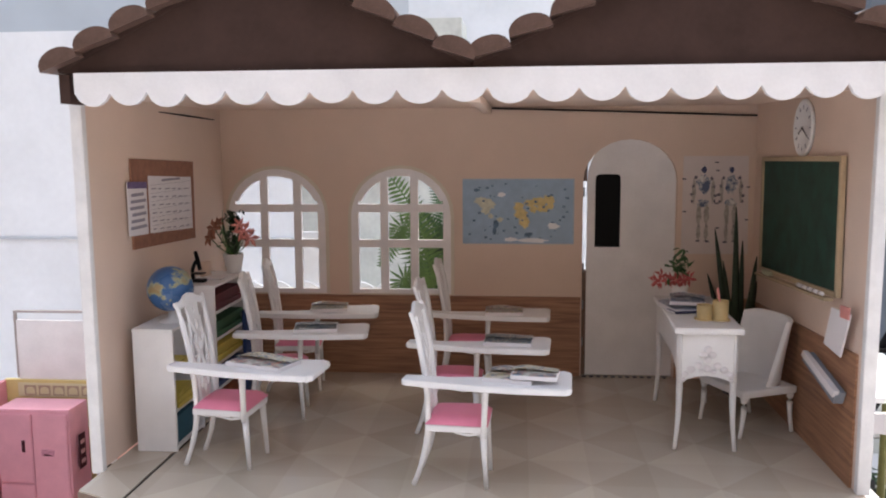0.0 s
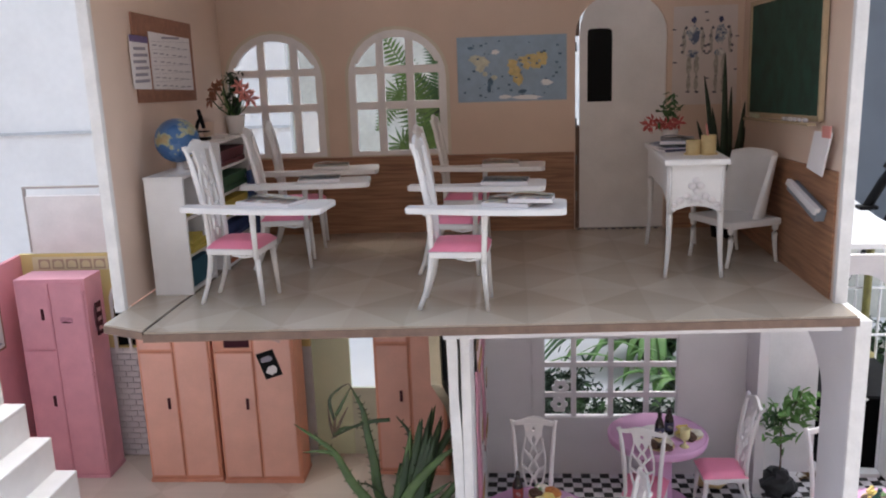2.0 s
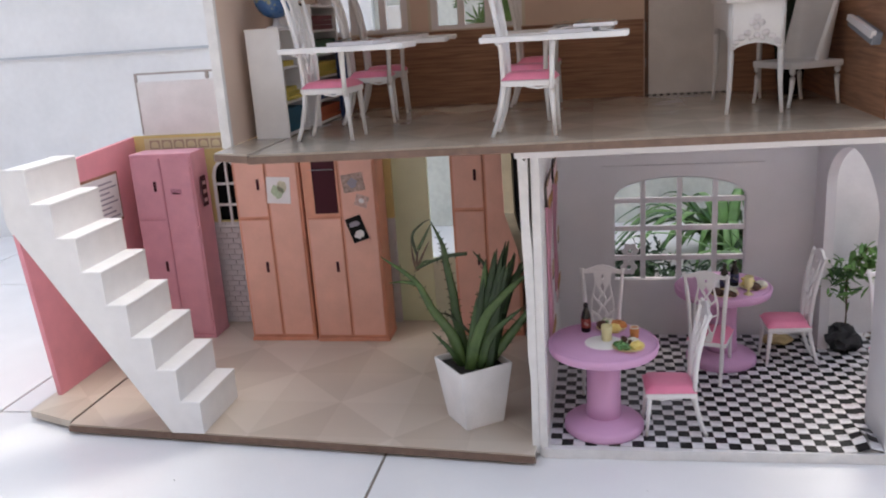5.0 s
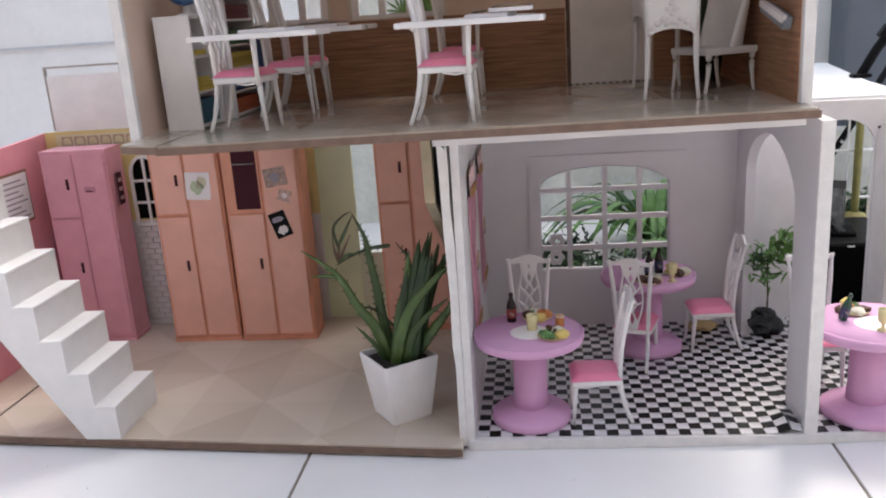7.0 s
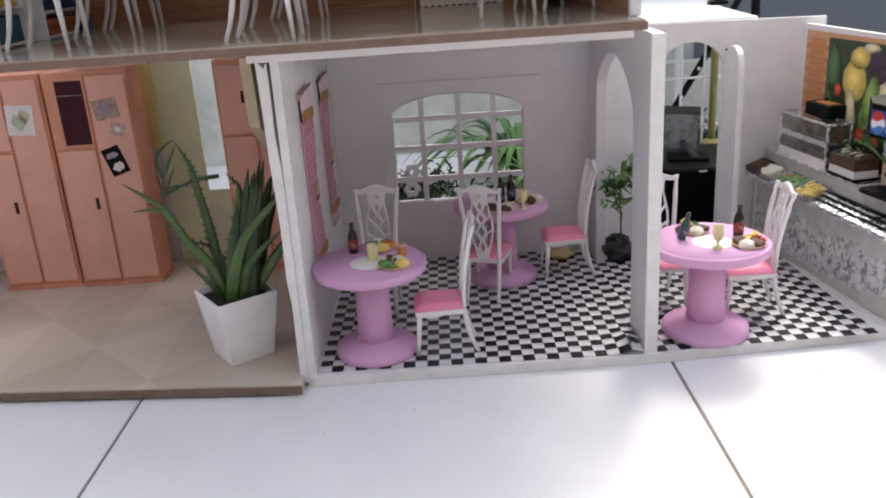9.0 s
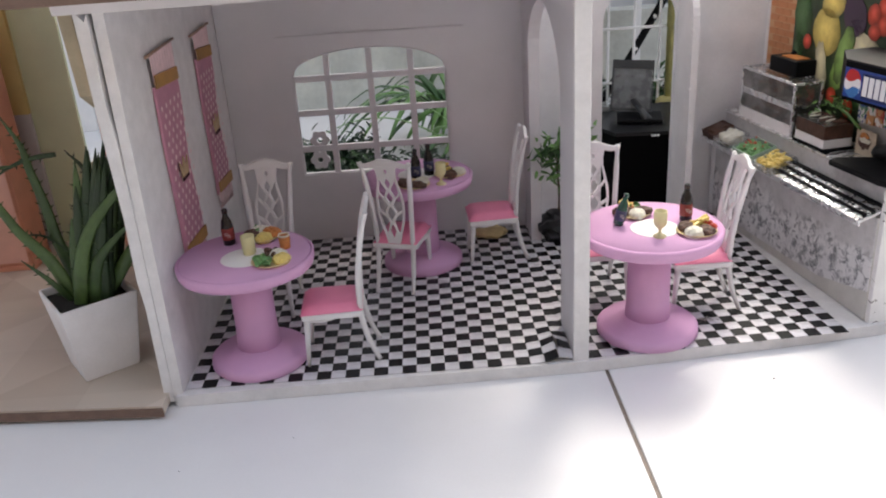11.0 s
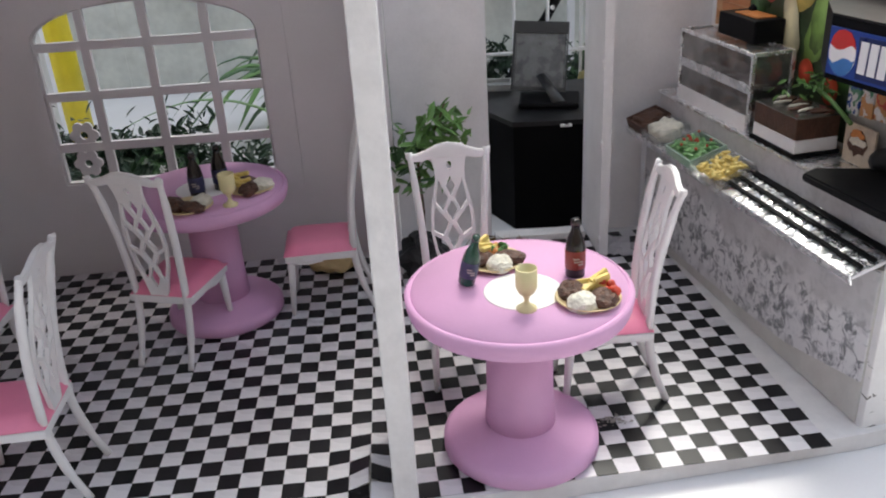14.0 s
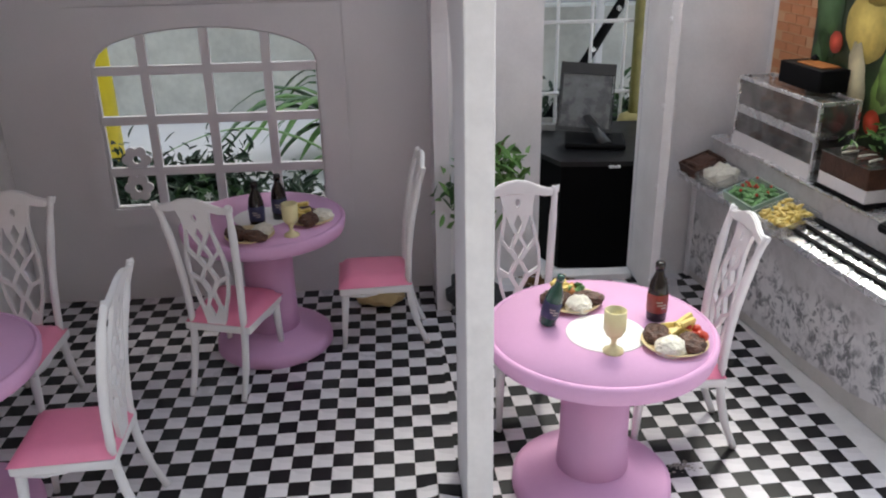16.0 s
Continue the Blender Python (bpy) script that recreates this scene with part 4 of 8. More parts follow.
def plated_meal(seed, recipe, label):
    """A beige plate with heaps of food; recipe: list of (material, angle, kind)."""
    rnd = random.Random(seed)
    p = thing("plated_meal", label, "plate of food", group="plated meals")
    part("plate", lathe([(0, 0.0004), (0.011, 0.0002), (0.0165, 0.0018), (0.0185, 0.0030), (0.0180, 0.0036), (0.0160, 0.0026), (0.0110, 0.0014), (0, 0.0014)], 40), PLATE, p, "beige round plate")
    names = {"heap": "mashed_food", "strips": "food_strips", "slab": "meat_slice", "leaves": "salad_leaves", "balls": "round_pieces"}
    for m, ang, kind in recipe:
        bm = bmesh.new()
        cx, cy = 0.0085 * math.cos(radians(ang)), 0.0085 * math.sin(radians(ang))
        for k in range({"heap": 1, "strips": 9, "slab": 1, "leaves": 16, "balls": 9}[kind]):
            x, y = cx + rnd.uniform(-0.005, 0.005), cy + rnd.uniform(-0.005, 0.005)
            z = 0.0025 + rnd.uniform(0, 0.0035)
            if kind == "strips":
                bm = bmesh.new()
                a = rnd.uniform(-0.5, 0.5)
                bm_box(bm, -0.0065, 0.0065, -0.0015, 0.0015, -0.0014, 0.0014, 0.0006, pose(x, y, z + 0.0008 * k, rnd.uniform(-20, 20), rnd.uniform(-20, 20), 30 + 40 * a))
                part("food_strip", bm, m, p)
            elif kind == "slab":
                bmesh.ops.create_icosphere(bm, subdivisions=3, radius=0.0090, matrix=pose(cx, cy, 0.0038, rnd.uniform(-12, 12), rnd.uniform(-12, 12), rnd.uniform(0, 180)) @ Matrix.Diagonal((1, 0.75, 0.36, 1)))
            elif kind == "leaves":
                bmesh.ops.create_icosphere(bm, subdivisions=1, radius=0.0034, matrix=pose(x, y, z, rnd.uniform(-60, 60), rnd.uniform(-60, 60), rnd.uniform(0, 180)) @ Matrix.Diagonal((1, 0.7, 0.25, 1)))
            elif kind == "balls":
                bmesh.ops.create_icosphere(bm, subdivisions=2, radius=rnd.uniform(0.0018, 0.0027), matrix=pose(x, y, z))
            else:
                bmesh.ops.create_icosphere(bm, subdivisions=3, radius=0.0078, matrix=pose(cx, cy, 0.0030, 0, 0, rnd.uniform(0, 90)) @ Matrix.Diagonal((1, 0.9, 0.62, 1)))
        if kind == "strips":
            continue
        for v in bm.verts:
            v.co = Vector((v.co.x * 1.16, v.co.y * 1.16, v.co.z * 1.22)) + (0.0013 if kind in ("heap", "slab") else 0.0005) * noise.noise_vector(v.co * 520)
        part(names[kind], bm, m, p)
    return p


def at(ob, x, y, z, rz=0):
    ob.matrix_basis = pose(x, y, z, 0, 0, rz)
    return ob


STEAK = [(BREAD_BROWN, 150, "slab"), (CREAM, 240, "heap"), (CORN, 60, "strips"), (BREAD_BROWN, 320, "slab"), (RED_FOOD, 15, "balls")]
at(plated_meal(1, STEAK, "beige plate with dark steak, mash and yellow fries"), TABLES[2][0] + 0.0358, TABLES[2][1] - 0.0250, TT)
at(plated_meal(2, [(BREAD_BROWN, 170, "slab"), (CREAM, 270, "heap"), (CORN, 120, "strips"), (SALAD, 50, "leaves"), (BREAD_BROWN, 330, "slab"), (ORANGE_FOOD, 80, "balls")], "beige plate with meat, mash and green vegetables"), TABLES[2][0] - 0.0105, TABLES[2][1] + 0.0312, TT, 15)
at(plated_meal(3, [(SALAD, 190, "leaves"), (SALAD, 240, "leaves"), (CORN, 350, "heap"), (CREAM, 60, "heap"), (BREAD_BROWN, 100, "balls")], "beige plate with green salad and yellow pasta"), TABLES[0][0] + 0.0287, TABLES[0][1] - 0.0229, TT)
at(plated_meal(4, [(BREAD_BROWN, 150, "slab"), (CORN, 250, "heap"), (CREAM, 60, "slab"), (ORANGE_FOOD, 340, "slab"), (SALAD, 100, "leaves")], "beige plate with wrap, yellow and orange food"), TABLES[0][0] + 0.0105, TABLES[0][1] + 0.0390, TT, 40)
at(plated_meal(5, STEAK[:3] + [(BREAD_BROWN, 350, "slab")], "beige plate with dark meat and cream"), TABLES[1][0] + 0.0380, TABLES[1][1] - 0.0120, TT, 120)
at(plated_meal(6, [(BREAD_BROWN, 190, "slab"), (BREAD_BROWN, 300, "slab"), (CREAM, 20, "heap")], "beige plate with brown meat and white mash"), TABLES[1][0] - 0.0040, TABLES[1][1] - 0.0430, TT, 0)


def goblet(label="pale yellow translucent toy goblet"):
    g = thing("goblet", label, "goblet", group="goblets")
    part("bowl", lathe([(0, 0.0095), (0.0042, 0.0105), (0.0060, 0.0140), (0.0061, 0.0255), (0.0055, 0.0258), (0.0054, 0.0150), (0, 0.0120)], 24), CUP_YELLOW, g)
    part("foot", lathe([(0, 0), (0.0058, 0), (0.0058, 0.0012), (0.0020, 0.0036), (0.0013, 0.0060), (0.0022, 0.0090), (0.0035, 0.0104), (0, 0.0104)], 24), CUP_YELLOW, g)
    return g


g = at(goblet(), TABLES[2][0] + 0.0004, TABLES[2][1] - 0.0288, TT)
copy_thing(g, pose(TABLES[1][0] + 0.0270, TABLES[1][1] - 0.0420, TT))


def tumbler():
    g = thing("tumbler", "small yellow straight toy tumbler of juice", "tumbler")
    part("wall", lathe([(0, 0.0), (0.0052, 0), (0.0060, 0.001), (0.0066, 0.0190), (0.0060, 0.0190), (0.0054, 0.0165), (0, 0.0165)], 24), CUP_YELLOW, g)
    return g


at(tumbler(), TABLES[0][0] + 0.0045, TABLES[0][1] + 0.0010, TT)
ju = thing("juice_glass", "small orange glass of juice", "glass", TABLES[0][0] + 0.0370, TABLES[0][1] + 0.0100, TT)
part("wall", lathe([(0, 0.0), (0.0045, 0), (0.0050, 0.001), (0.0056, 0.0130), (0.0050, 0.0130), (0, 0.0115)], 20), ORANGE_FOOD, ju)
part("rim", lathe([(0.0051, 0.0128), (0.0057, 0.0128), (0.0056, 0.0142), (0.0051, 0.0142), (0.0051, 0.0128)], 20), CREAM, ju)


def bottle(glass, lab, label):
    b = thing("bottle", label, "bottle", group="soda bottles")
    part("body", lathe([(0, 0), (0.0052, 0), (0.0058, 0.0010), (0.0058, 0.0075), (0.0052, 0.0105), (0.0058, 0.0140), (0.0058, 0.0195), (0.0048, 0.0245), (0.0026, 0.0295), (0.0023, 0.0330), (0, 0.0330)], 24), glass, b)
    part("label", lathe([(0.0060, 0.0060), (0.0061, 0.0064), (0.00615, 0.0172), (0.0060, 0.0176)], 24), lab, b, "printed paper label band")
    for k, (w, zz) in enumerate(((0.0018, 0.0132), (0.0026, 0.0114), (0.0015, 0.0096))):
        part("label_bar", box(-w, w, -0.0064, -0.0056, zz - 0.0004, zz + 0.0004, 0.0001, pose(0, 0, 0, 0, 0, 12 * k - 6)), LABEL_PRINT, b)
    part("cap", lathe([(0, 0.0366), (0.0024, 0.0366), (0.0028, 0.0355), (0.0028, 0.0325), (0, 0.0325)], 16), glass, b)
    return b


b = at(bottle(COLA, LABEL_RED, "dark cola bottle with a red label band"), TABLES[2][0] + 0.0352, TABLES[2][1] + 0.0069, TT)
copy_thing(b, pose(TABLES[0][0] - 0.0200, TABLES[0][1] + 0.0300, TT))
b2 = at(bottle(COLA, LABEL_BLUE, "dark cola bottle with a dark blue label"), TABLES[1][0] - 0.0010, TABLES[1][1] - 0.0200, TT)
copy_thing(b2, pose(TABLES[1][0] + 0.0143, TABLES[1][1] - 0.0040, TT))
b3 = bottle(GREEN_GLASS, LABEL_BLUE, "green glass soda bottle leaning on a plate")
b3.matrix_basis = pose(TABLES[2][0] - 0.0300, TABLES[2][1] + 0.0060, TT + 0.0012, 4, 13, 0) @ Matrix.Scale(0.88, 4)


# ---- cafe wall hangings and litter ----
def hanging(y0, y1, top, bottom, label):
    h = thing("wall_hanging", label, "wall hanging", group="cafe wall hangings")
    X = 0.0003
    H = top - bottom
    head = bottom + H * 0.855
    cloth = bmesh.new()
    n, m = 14, 30
    vs = {}
    for i in range(n + 1):
        for j in range(m + 1):
            u, t = i / n, j / m
            wave = 0.0010 * math.sin(3 * u + 5 * t) + 0.0008 * math.sin(9 * t)
            vs[i, j] = cloth.verts.new((X + 0.0022 + wave, y0 + (y1 - y0) * u + 0.0012 * math.sin(7 * t), bottom + 0.006 * (1 - u) + (head - bottom - 0.006 * (1 - u)) * t))
    for i in range(n):
        for j in range(m):
            f = cloth.faces.new((vs[i, j], vs[i + 1, j], vs[i + 1, j + 1], vs[i, j + 1]))
            f.smooth = True
    for i in (0, n):
        back = [cloth.verts.new((X, vs[i, j].co.y, vs[i, j].co.z)) for j in range(m + 1)]
        for j in range(m):
            cloth.faces.new((vs[i, j], vs[i, j + 1], back[j + 1], back[j]))
    part("cloth", cloth, TAP_PINK, h)
    # gathered pale heading between the rod and the upper band
    gather = bmesh.new()
    n = 40
    rows = []
    for i in range(n + 1):
        y = y0 + (y1 - y0) * i / n
        dx = 0.0016 * math.sin(2 * math.pi * i / 4.7)
        rows.append([gather.verts.new((X + 0.0030 + dx * k, y, head + (top - head) * f)) for f, k in ((0.0, 0.4), (0.5, 0.9), (1.0, 1.0))])
    for a, b in zip(rows, rows[1:]):
        for k in range(2):
            f = gather.faces.new((a[k], b[k], b[k + 1], a[k + 1]))
            f.smooth = True
    part("heading", gather, TAP_PALE, h, "gathered pale pink heading")
    dots = bmesh.new()
    rows = 17
    for r in range(rows):
        for c in range(5):
            yy = y0 + (y1 - y0) * (c + 0.5 + 0.25 * (r % 2 * 2 - 1)) / 5
            zz = bottom + 0.022 + (head - bottom - 0.034) * r / rows
            bmesh.ops.create_circle(dots, cap_ends=True, segments=8, radius=0.0027, matrix=pose(X + 0.0045, yy, zz, 0, 90, 0))
    part("dots", dots, TAP_DOT, h, "pale woven dots")
    for zz in (bottom + 0.004, head - 0.006):
        part("ribbon", plate([(y0 - 0.0004, zz + 0.005), (y1 + 0.0004, zz), (y1 + 0.0004, zz + 0.012), (y0 - 0.0004, zz + 0.017)], [], 0.0010, frame_yz(X + 0.0042)), TAP_BAND, h, "ochre ribbon band")
    # a small stitched crown with three points over a dark foot
    zc, yc = bottom + H * 0.43, (y0 + y1) / 2
    crown = [(yc - 0.0110, zc - 0.006), (yc + 0.0110, zc - 0.006), (yc + 0.0145, zc + 0.010), (yc + 0.0060, zc + 0.003), (yc, zc + 0.013), (yc - 0.0060, zc + 0.003), (yc - 0.0145, zc + 0.010)]
    part("ornament", plate(crown, [], 0.0009, frame_yz(X + 0.0046)), mat("faded_gold_thread", (0.52, 0.36, 0.20), 0.6, var=0.3, scale=200), h, "stitched ochre ornament")
    part("ornament_foot", plate(rect(yc - 0.0110, yc + 0.0110, zc - 0.0095, zc - 0.0062), [], 0.0010, frame_yz(X + 0.0046)), LOCK_DARK, h)
    fr = bmesh.new()
    n = 16
    for k in range(n):
        yy = y0 + (y1 - y0) * (k + 0.5) / n
        zz = bottom + 0.006 * (1 - (k + 0.5) / n)
        tube([(X + 0.0020, yy, zz + 0.003), (X + 0.0026, yy + 0.0006 * math.sin(k * 3), zz - 0.007), (X + 0.0022, yy - 0.0005 * math.sin(k * 2), zz - 0.016)], 0.0012, 5, bm=fr)
    part("fringe", fr, TAP_PALE, h, "pale pink cloth fringe")
    part("rod", tube([(X + 0.003, y0 - 0.010, top - 0.001), (X + 0.003, y1 + 0.010, top + 0.001)], 0.0015, 8), mat("pale_wood_rod", (0.36, 0.23, 0.17), 0.6, var=0.25, scale=120), h)
    return h


hanging(0.074, 0.146, 0.312, 0.106, "pink dotted cloth hanging with ochre bands and fringe")
hanging(0.230, 0.294, 0.306, 0.119, "pink dotted cloth hanging near the corner")
crumpled = bmesh.new()
bmesh.ops.create_icosphere(crumpled, subdivisions=3, radius=0.016, matrix=Matrix.Diagonal((1.5, 0.8, 0.5, 1)))
for v in crumpled.verts:
    v.co += 0.004 * noise.noise_vector(v.co * 130)
    v.co.z = max(v.co.z, -0.007)
d = tagged(part("crumpled_scrap", crumpled, BAMBOO), "small crumpled ochre paper scrap on the checkered floor", "litter")
d.matrix_basis = pose(0.3180, 0.318, ZF + 0.007)


# ---- plants ----
def blade(bm, base, tip, bend, width, thick=0.25, n=9, droop=0.0, power=0.8, up=(0.05, 0, 1)):
    """One strap leaf from base to tip, bowed by bend, drooping at the end."""
    base, tip, bend = Vector(base), Vector(tip), Vector(bend)
    pts, rad = [], []
    for k in range(n + 1):
        t = k / n
        pts.append(base.lerp(tip, t) + bend * math.sin(math.pi * t) + Vector((0, 0, -droop * t ** 3)))
        rad.append(max(0.0004, width * (1 - t) ** power))
    tube(pts, rad, 6, flat=thick, up=up, bm=bm)


LEAF_MID = mat("fresh_aloe_green", (0.075, 0.130, 0.036), 0.42, var=0.4, scale=60)
ALOE = mat("aloe_green", (0.046, 0.088, 0.024), 0.45, var=0.4, scale=60)
ALOE_DARK = mat("dark_aloe_green", (0.022, 0.046, 0.014), 0.5, var=0.4, scale=60)


SHOOT_BROWN = mat("dry_shoot_brown", (0.095, 0.060, 0.035), 0.6, var=0.4, scale=120)


def aloe_plant():
    a = thing("potted_aloe", "tall spiky green aloe in a white square pot", "potted plant", -0.0950, 0.0585, HF, 0)
    pot = bmesh.new()
    tr, br = 0.0515, 0.0372
    vb = [pot.verts.new((br * math.cos(q), br * math.sin(q), 0)) for q in [k * math.pi / 2 - 0.15 for k in range(4)]]
    vt = [pot.verts.new((tr * math.cos(q), tr * math.sin(q), 0.081)) for q in [k * math.pi / 2 - 0.15 for k in range(4)]]
    vi = [pot.verts.new((tr * 0.93 * math.cos(q), tr * 0.93 * math.sin(q), 0.081)) for q in [k * math.pi / 2 - 0.15 for k in range(4)]]
    vd = [pot.verts.new((tr * 0.90 * math.cos(q), tr * 0.90 * math.sin(q), 0.070)) for q in [k * math.pi / 2 - 0.15 for k in range(4)]]
    pot.faces.new(vb[::-1])
    for r0, r1 in ((vb, vt), (vt, vi), (vi, vd)):
        for k in range(4):
            pot.faces.new((r0[k], r0[(k + 1) % 4], r1[(k + 1) % 4], r1[k]))
    pot.faces.new(vd)
    bmesh.ops.bevel(pot, geom=pot.edges[:], offset=0.0008, segments=2, affect='EDGES')
    part("pot", pot, WHITE_PAINT, a, "white tapered square pot")
    part("soil", box(-0.031, 0.031, -0.031, 0.031, 0.068, 0.0745, 0, pose(0, 0, 0, 0, 0, 45 - 8.6)), SOIL, a)
    rnd = random.Random(7)

    def leaf(pts, w, material, flat=0.42, power=0.6, spines=0, up=(0.1, 1, 0.1)):
        """A fleshy tapering leaf through pts, with small teeth along both edges."""
        bm = bmesh.new()
        c = [Vector(p) for p in curve_pts(pts, 5)]
        n = len(c) - 1
        rad = [max(0.0004, w * (1 - k / n) ** power * min(1.0, 0.8 + k / n)) for k in range(n + 1)]
        tube(c, rad, 8, flat=flat, up=up, bm=bm)
        for k in range(spines):
            f = 0.22 + 0.70 * k / spines
            q = min(n - 1, int(f * n))
            d = (c[q + 1] - c[q]).normalized()
            side = Vector((d.z, 0, -d.x)) * (1 if k % 2 else -1)
            p = c[q].lerp(c[q + 1], f * n - q) + side * rad[q] * 0.85
            tube([p, p + side * 0.0034 + d * 0.0016], [0.0010, 0.0002], 4, bm=bm)
        part("leaf", bm, material, a)

    # the two long leaning leaves, one with a forked end, and thin side leaves
    leaf([(-0.010, -0.004, 0.068), (-0.022, -0.008, 0.115), (-0.044, -0.010, 0.149), (-0.064, -0.010, 0.187), (-0.104, -0.010, 0.218)], 0.0088, LEAF_MID, spines=14)
    leaf([(-0.062, -0.010, 0.183), (-0.078, -0.011, 0.186), (-0.096, -0.012, 0.185)], 0.0030, LEAF_MID)
    leaf([(-0.004, 0.004, 0.068), (-0.017, 0.004, 0.130), (-0.020, 0.004, 0.164), (-0.027, 0.005, 0.207), (-0.030, 0.006, 0.228), (-0.043, 0.006, 0.258)], 0.0075, ALOE, spines=26)
    leaf([(-0.002, 0.002, 0.115), (-0.024, 0.002, 0.137), (-0.046, 0.002, 0.142)], 0.0024, ALOE_DARK, spines=8)
    leaf([(-0.012, -0.006, 0.072), (-0.026, -0.014, 0.100), (-0.045, -0.018, 0.124)], 0.0050, ALOE, spines=6)
    # dry brownish side shoot with thin curved arms
    leaf([(0.000, 0.006, 0.216), (-0.022, 0.005, 0.214), (-0.044, 0.004, 0.207), (-0.067, 0.004, 0.194)], 0.0030, ALOE_DARK, spines=4)
    leaf([(-0.064, 0.004, 0.198), (-0.052, 0.004, 0.207), (-0.036, 0.002, 0.209)], 0.0026, ALOE)
    for tip in ((-0.046, 0.004, 0.232), (-0.068, 0.004, 0.236), (-0.058, 0.000, 0.224)):
        leaf([(-0.063, 0.004, 0.196), ((tip[0] - 0.066) / 2, 0.004, 0.213), tip], 0.0022, SHOOT_BROWN)
    leaf([(-0.062, 0.004, 0.216), (-0.066, 0.004, 0.240), (-0.054, 0.004, 0.254), (-0.043, 0.004, 0.260)], 0.0022, ALOE_DARK)
    leaf([(-0.060, 0.004, 0.222), (-0.050, 0.004, 0.240), (-0.041, 0.004, 0.256)], 0.0024, ALOE)
    # the leaves arching out of the clump
    leaf([(-0.002, -0.016, 0.070), (0.010, -0.022, 0.115), (0.027, -0.024, 0.151), (0.058, -0.024, 0.185), (0.074, -0.022, 0.197)], 0.0085, LEAF_MID, spines=10)
    leaf([(0.010, -0.014, 0.072), (0.022, -0.020, 0.110), (0.038, -0.022, 0.132), (0.068, -0.024, 0.158)], 0.0075, ALOE, spines=8)
    leaf([(0.016, -0.002, 0.072), (0.046, -0.006, 0.112), (0.066, -0.008, 0.138), (0.084, -0.010, 0.166)], 0.0078, LEAF_MID, spines=8)
    leaf([(0.016, 0.008, 0.072), (0.042, 0.012, 0.156), (0.060, 0.012, 0.188), (0.082, 0.012, 0.224)], 0.0080, ALOE, spines=8)
    leaf([(0.012, 0.010, 0.120), (0.021, 0.012, 0.190), (0.006, 0.012, 0.218)], 0.0040, ALOE_DARK, spines=8)
    # the upright broad clump
    for k in range(26):
        q, v = rnd.uniform(-1.0, 1.0), rnd.uniform(-1.0, 1.0)
        bx, by = 0.012 + 0.012 * q, 0.013 * v
        h = (0.250 - 0.090 * abs(q) ** 1.3) * rnd.uniform(0.86, 1.0)
        tx = 0.043 + 0.034 * q + rnd.uniform(-0.006, 0.006)
        leaf([(bx, by, 0.066), (bx + (tx - bx) * 0.42, by * 1.7, 0.066 + (h - 0.066) * 0.5), (tx, by * 2.0, h)], rnd.uniform(0.0085, 0.0120), rnd.choice((ALOE, ALOE, LEAF_MID, ALOE_DARK, ALOE_DARK)), spines=rnd.choice((0, 6, 9)), up=(0.2 * q, 1, 0.1))
    return a


aloe_plant()


def leaf_cloud(bm, centre, spread, count, size, rnd, squash=(1, 1, 1)):
    """Small pointed leaves turned every way round a centre."""
    for _ in range(count):
        p = Vector(centre) + Vector((rnd.gauss(0, spread * squash[0]), rnd.gauss(0, spread * squash[1]), rnd.gauss(0, spread * squash[2])))
        m = pose(*p, rnd.uniform(-60, 60), rnd.uniform(-60, 60), rnd.uniform(0, 360))
        s = size * rnd.uniform(0.6, 1.2)
        vs = [bm.verts.new(m @ Vector(c)) for c in ((-s, 0, 0), (-0.3 * s, -0.32 * s, 0.10 * s), (0.4 * s, -0.26 * s, 0.10 * s), (s, 0, -0.10 * s), (0.4 * s, 0.26 * s, 0.10 * s), (-0.3 * s, 0.32 * s, 0.10 * s))]
        bm.faces.new((vs[0], vs[1], vs[2], vs[3]))
        bm.faces.new((vs[0], vs[3], vs[4], vs[5]))


def annex_tree():
    rnd = random.Random(3)
    t = thing("potted_tree", "small green toy tree in a dark stone-like pot", "potted plant", 0.4030, 0.295, ZF)
    pot = bmesh.new()
    bmesh.ops.create_icosphere(pot, subdivisions=3, radius=0.020, matrix=pose(0, 0, 0.018) @ Matrix.Diagonal((0.98, 0.8, 1.10, 1)))
    for v in pot.verts:
        v.co += 0.011 * noise.noise_vector(v.co * 75) * Vector((0.8, 0.6, 1.0)).length
        v.co.z = max(0, v.co.z)
    part("pot", pot, mat("charcoal_stone", (0.03, 0.032, 0.036), 0.6, var=0.5, scale=90), t, "dark crumpled pot")
    part("trunk", tube(curve_pts([(0, 0, 0.02), (0.001, 0, 0.06), (-0.001, 0.001, 0.10), (0.002, 0, 0.13)], 4), 0.0013, 6), BARK, t)
    for c in ((0, 0, 0.100, 0.014), (0.006, 0, 0.125, 0.014), (0.020, -0.004, 0.142, 0.010), (-0.014, 0, 0.112, 0.009), (0.028, 0, 0.128, 0.007)):
        tw = bmesh.new()
        leaf_cloud(tw, c[:3], c[3], 36, 0.0100, rnd)
        part("foliage", tw, LEAF_LIGHT if c[0] >= 0 else LEAF, t)
    part("branch", tube([(0, 0, 0.115), (0.018, -0.003, 0.140), (0.024, -0.004, 0.158)], 0.0008, 5), BARK, t)
    return t


annex_tree()


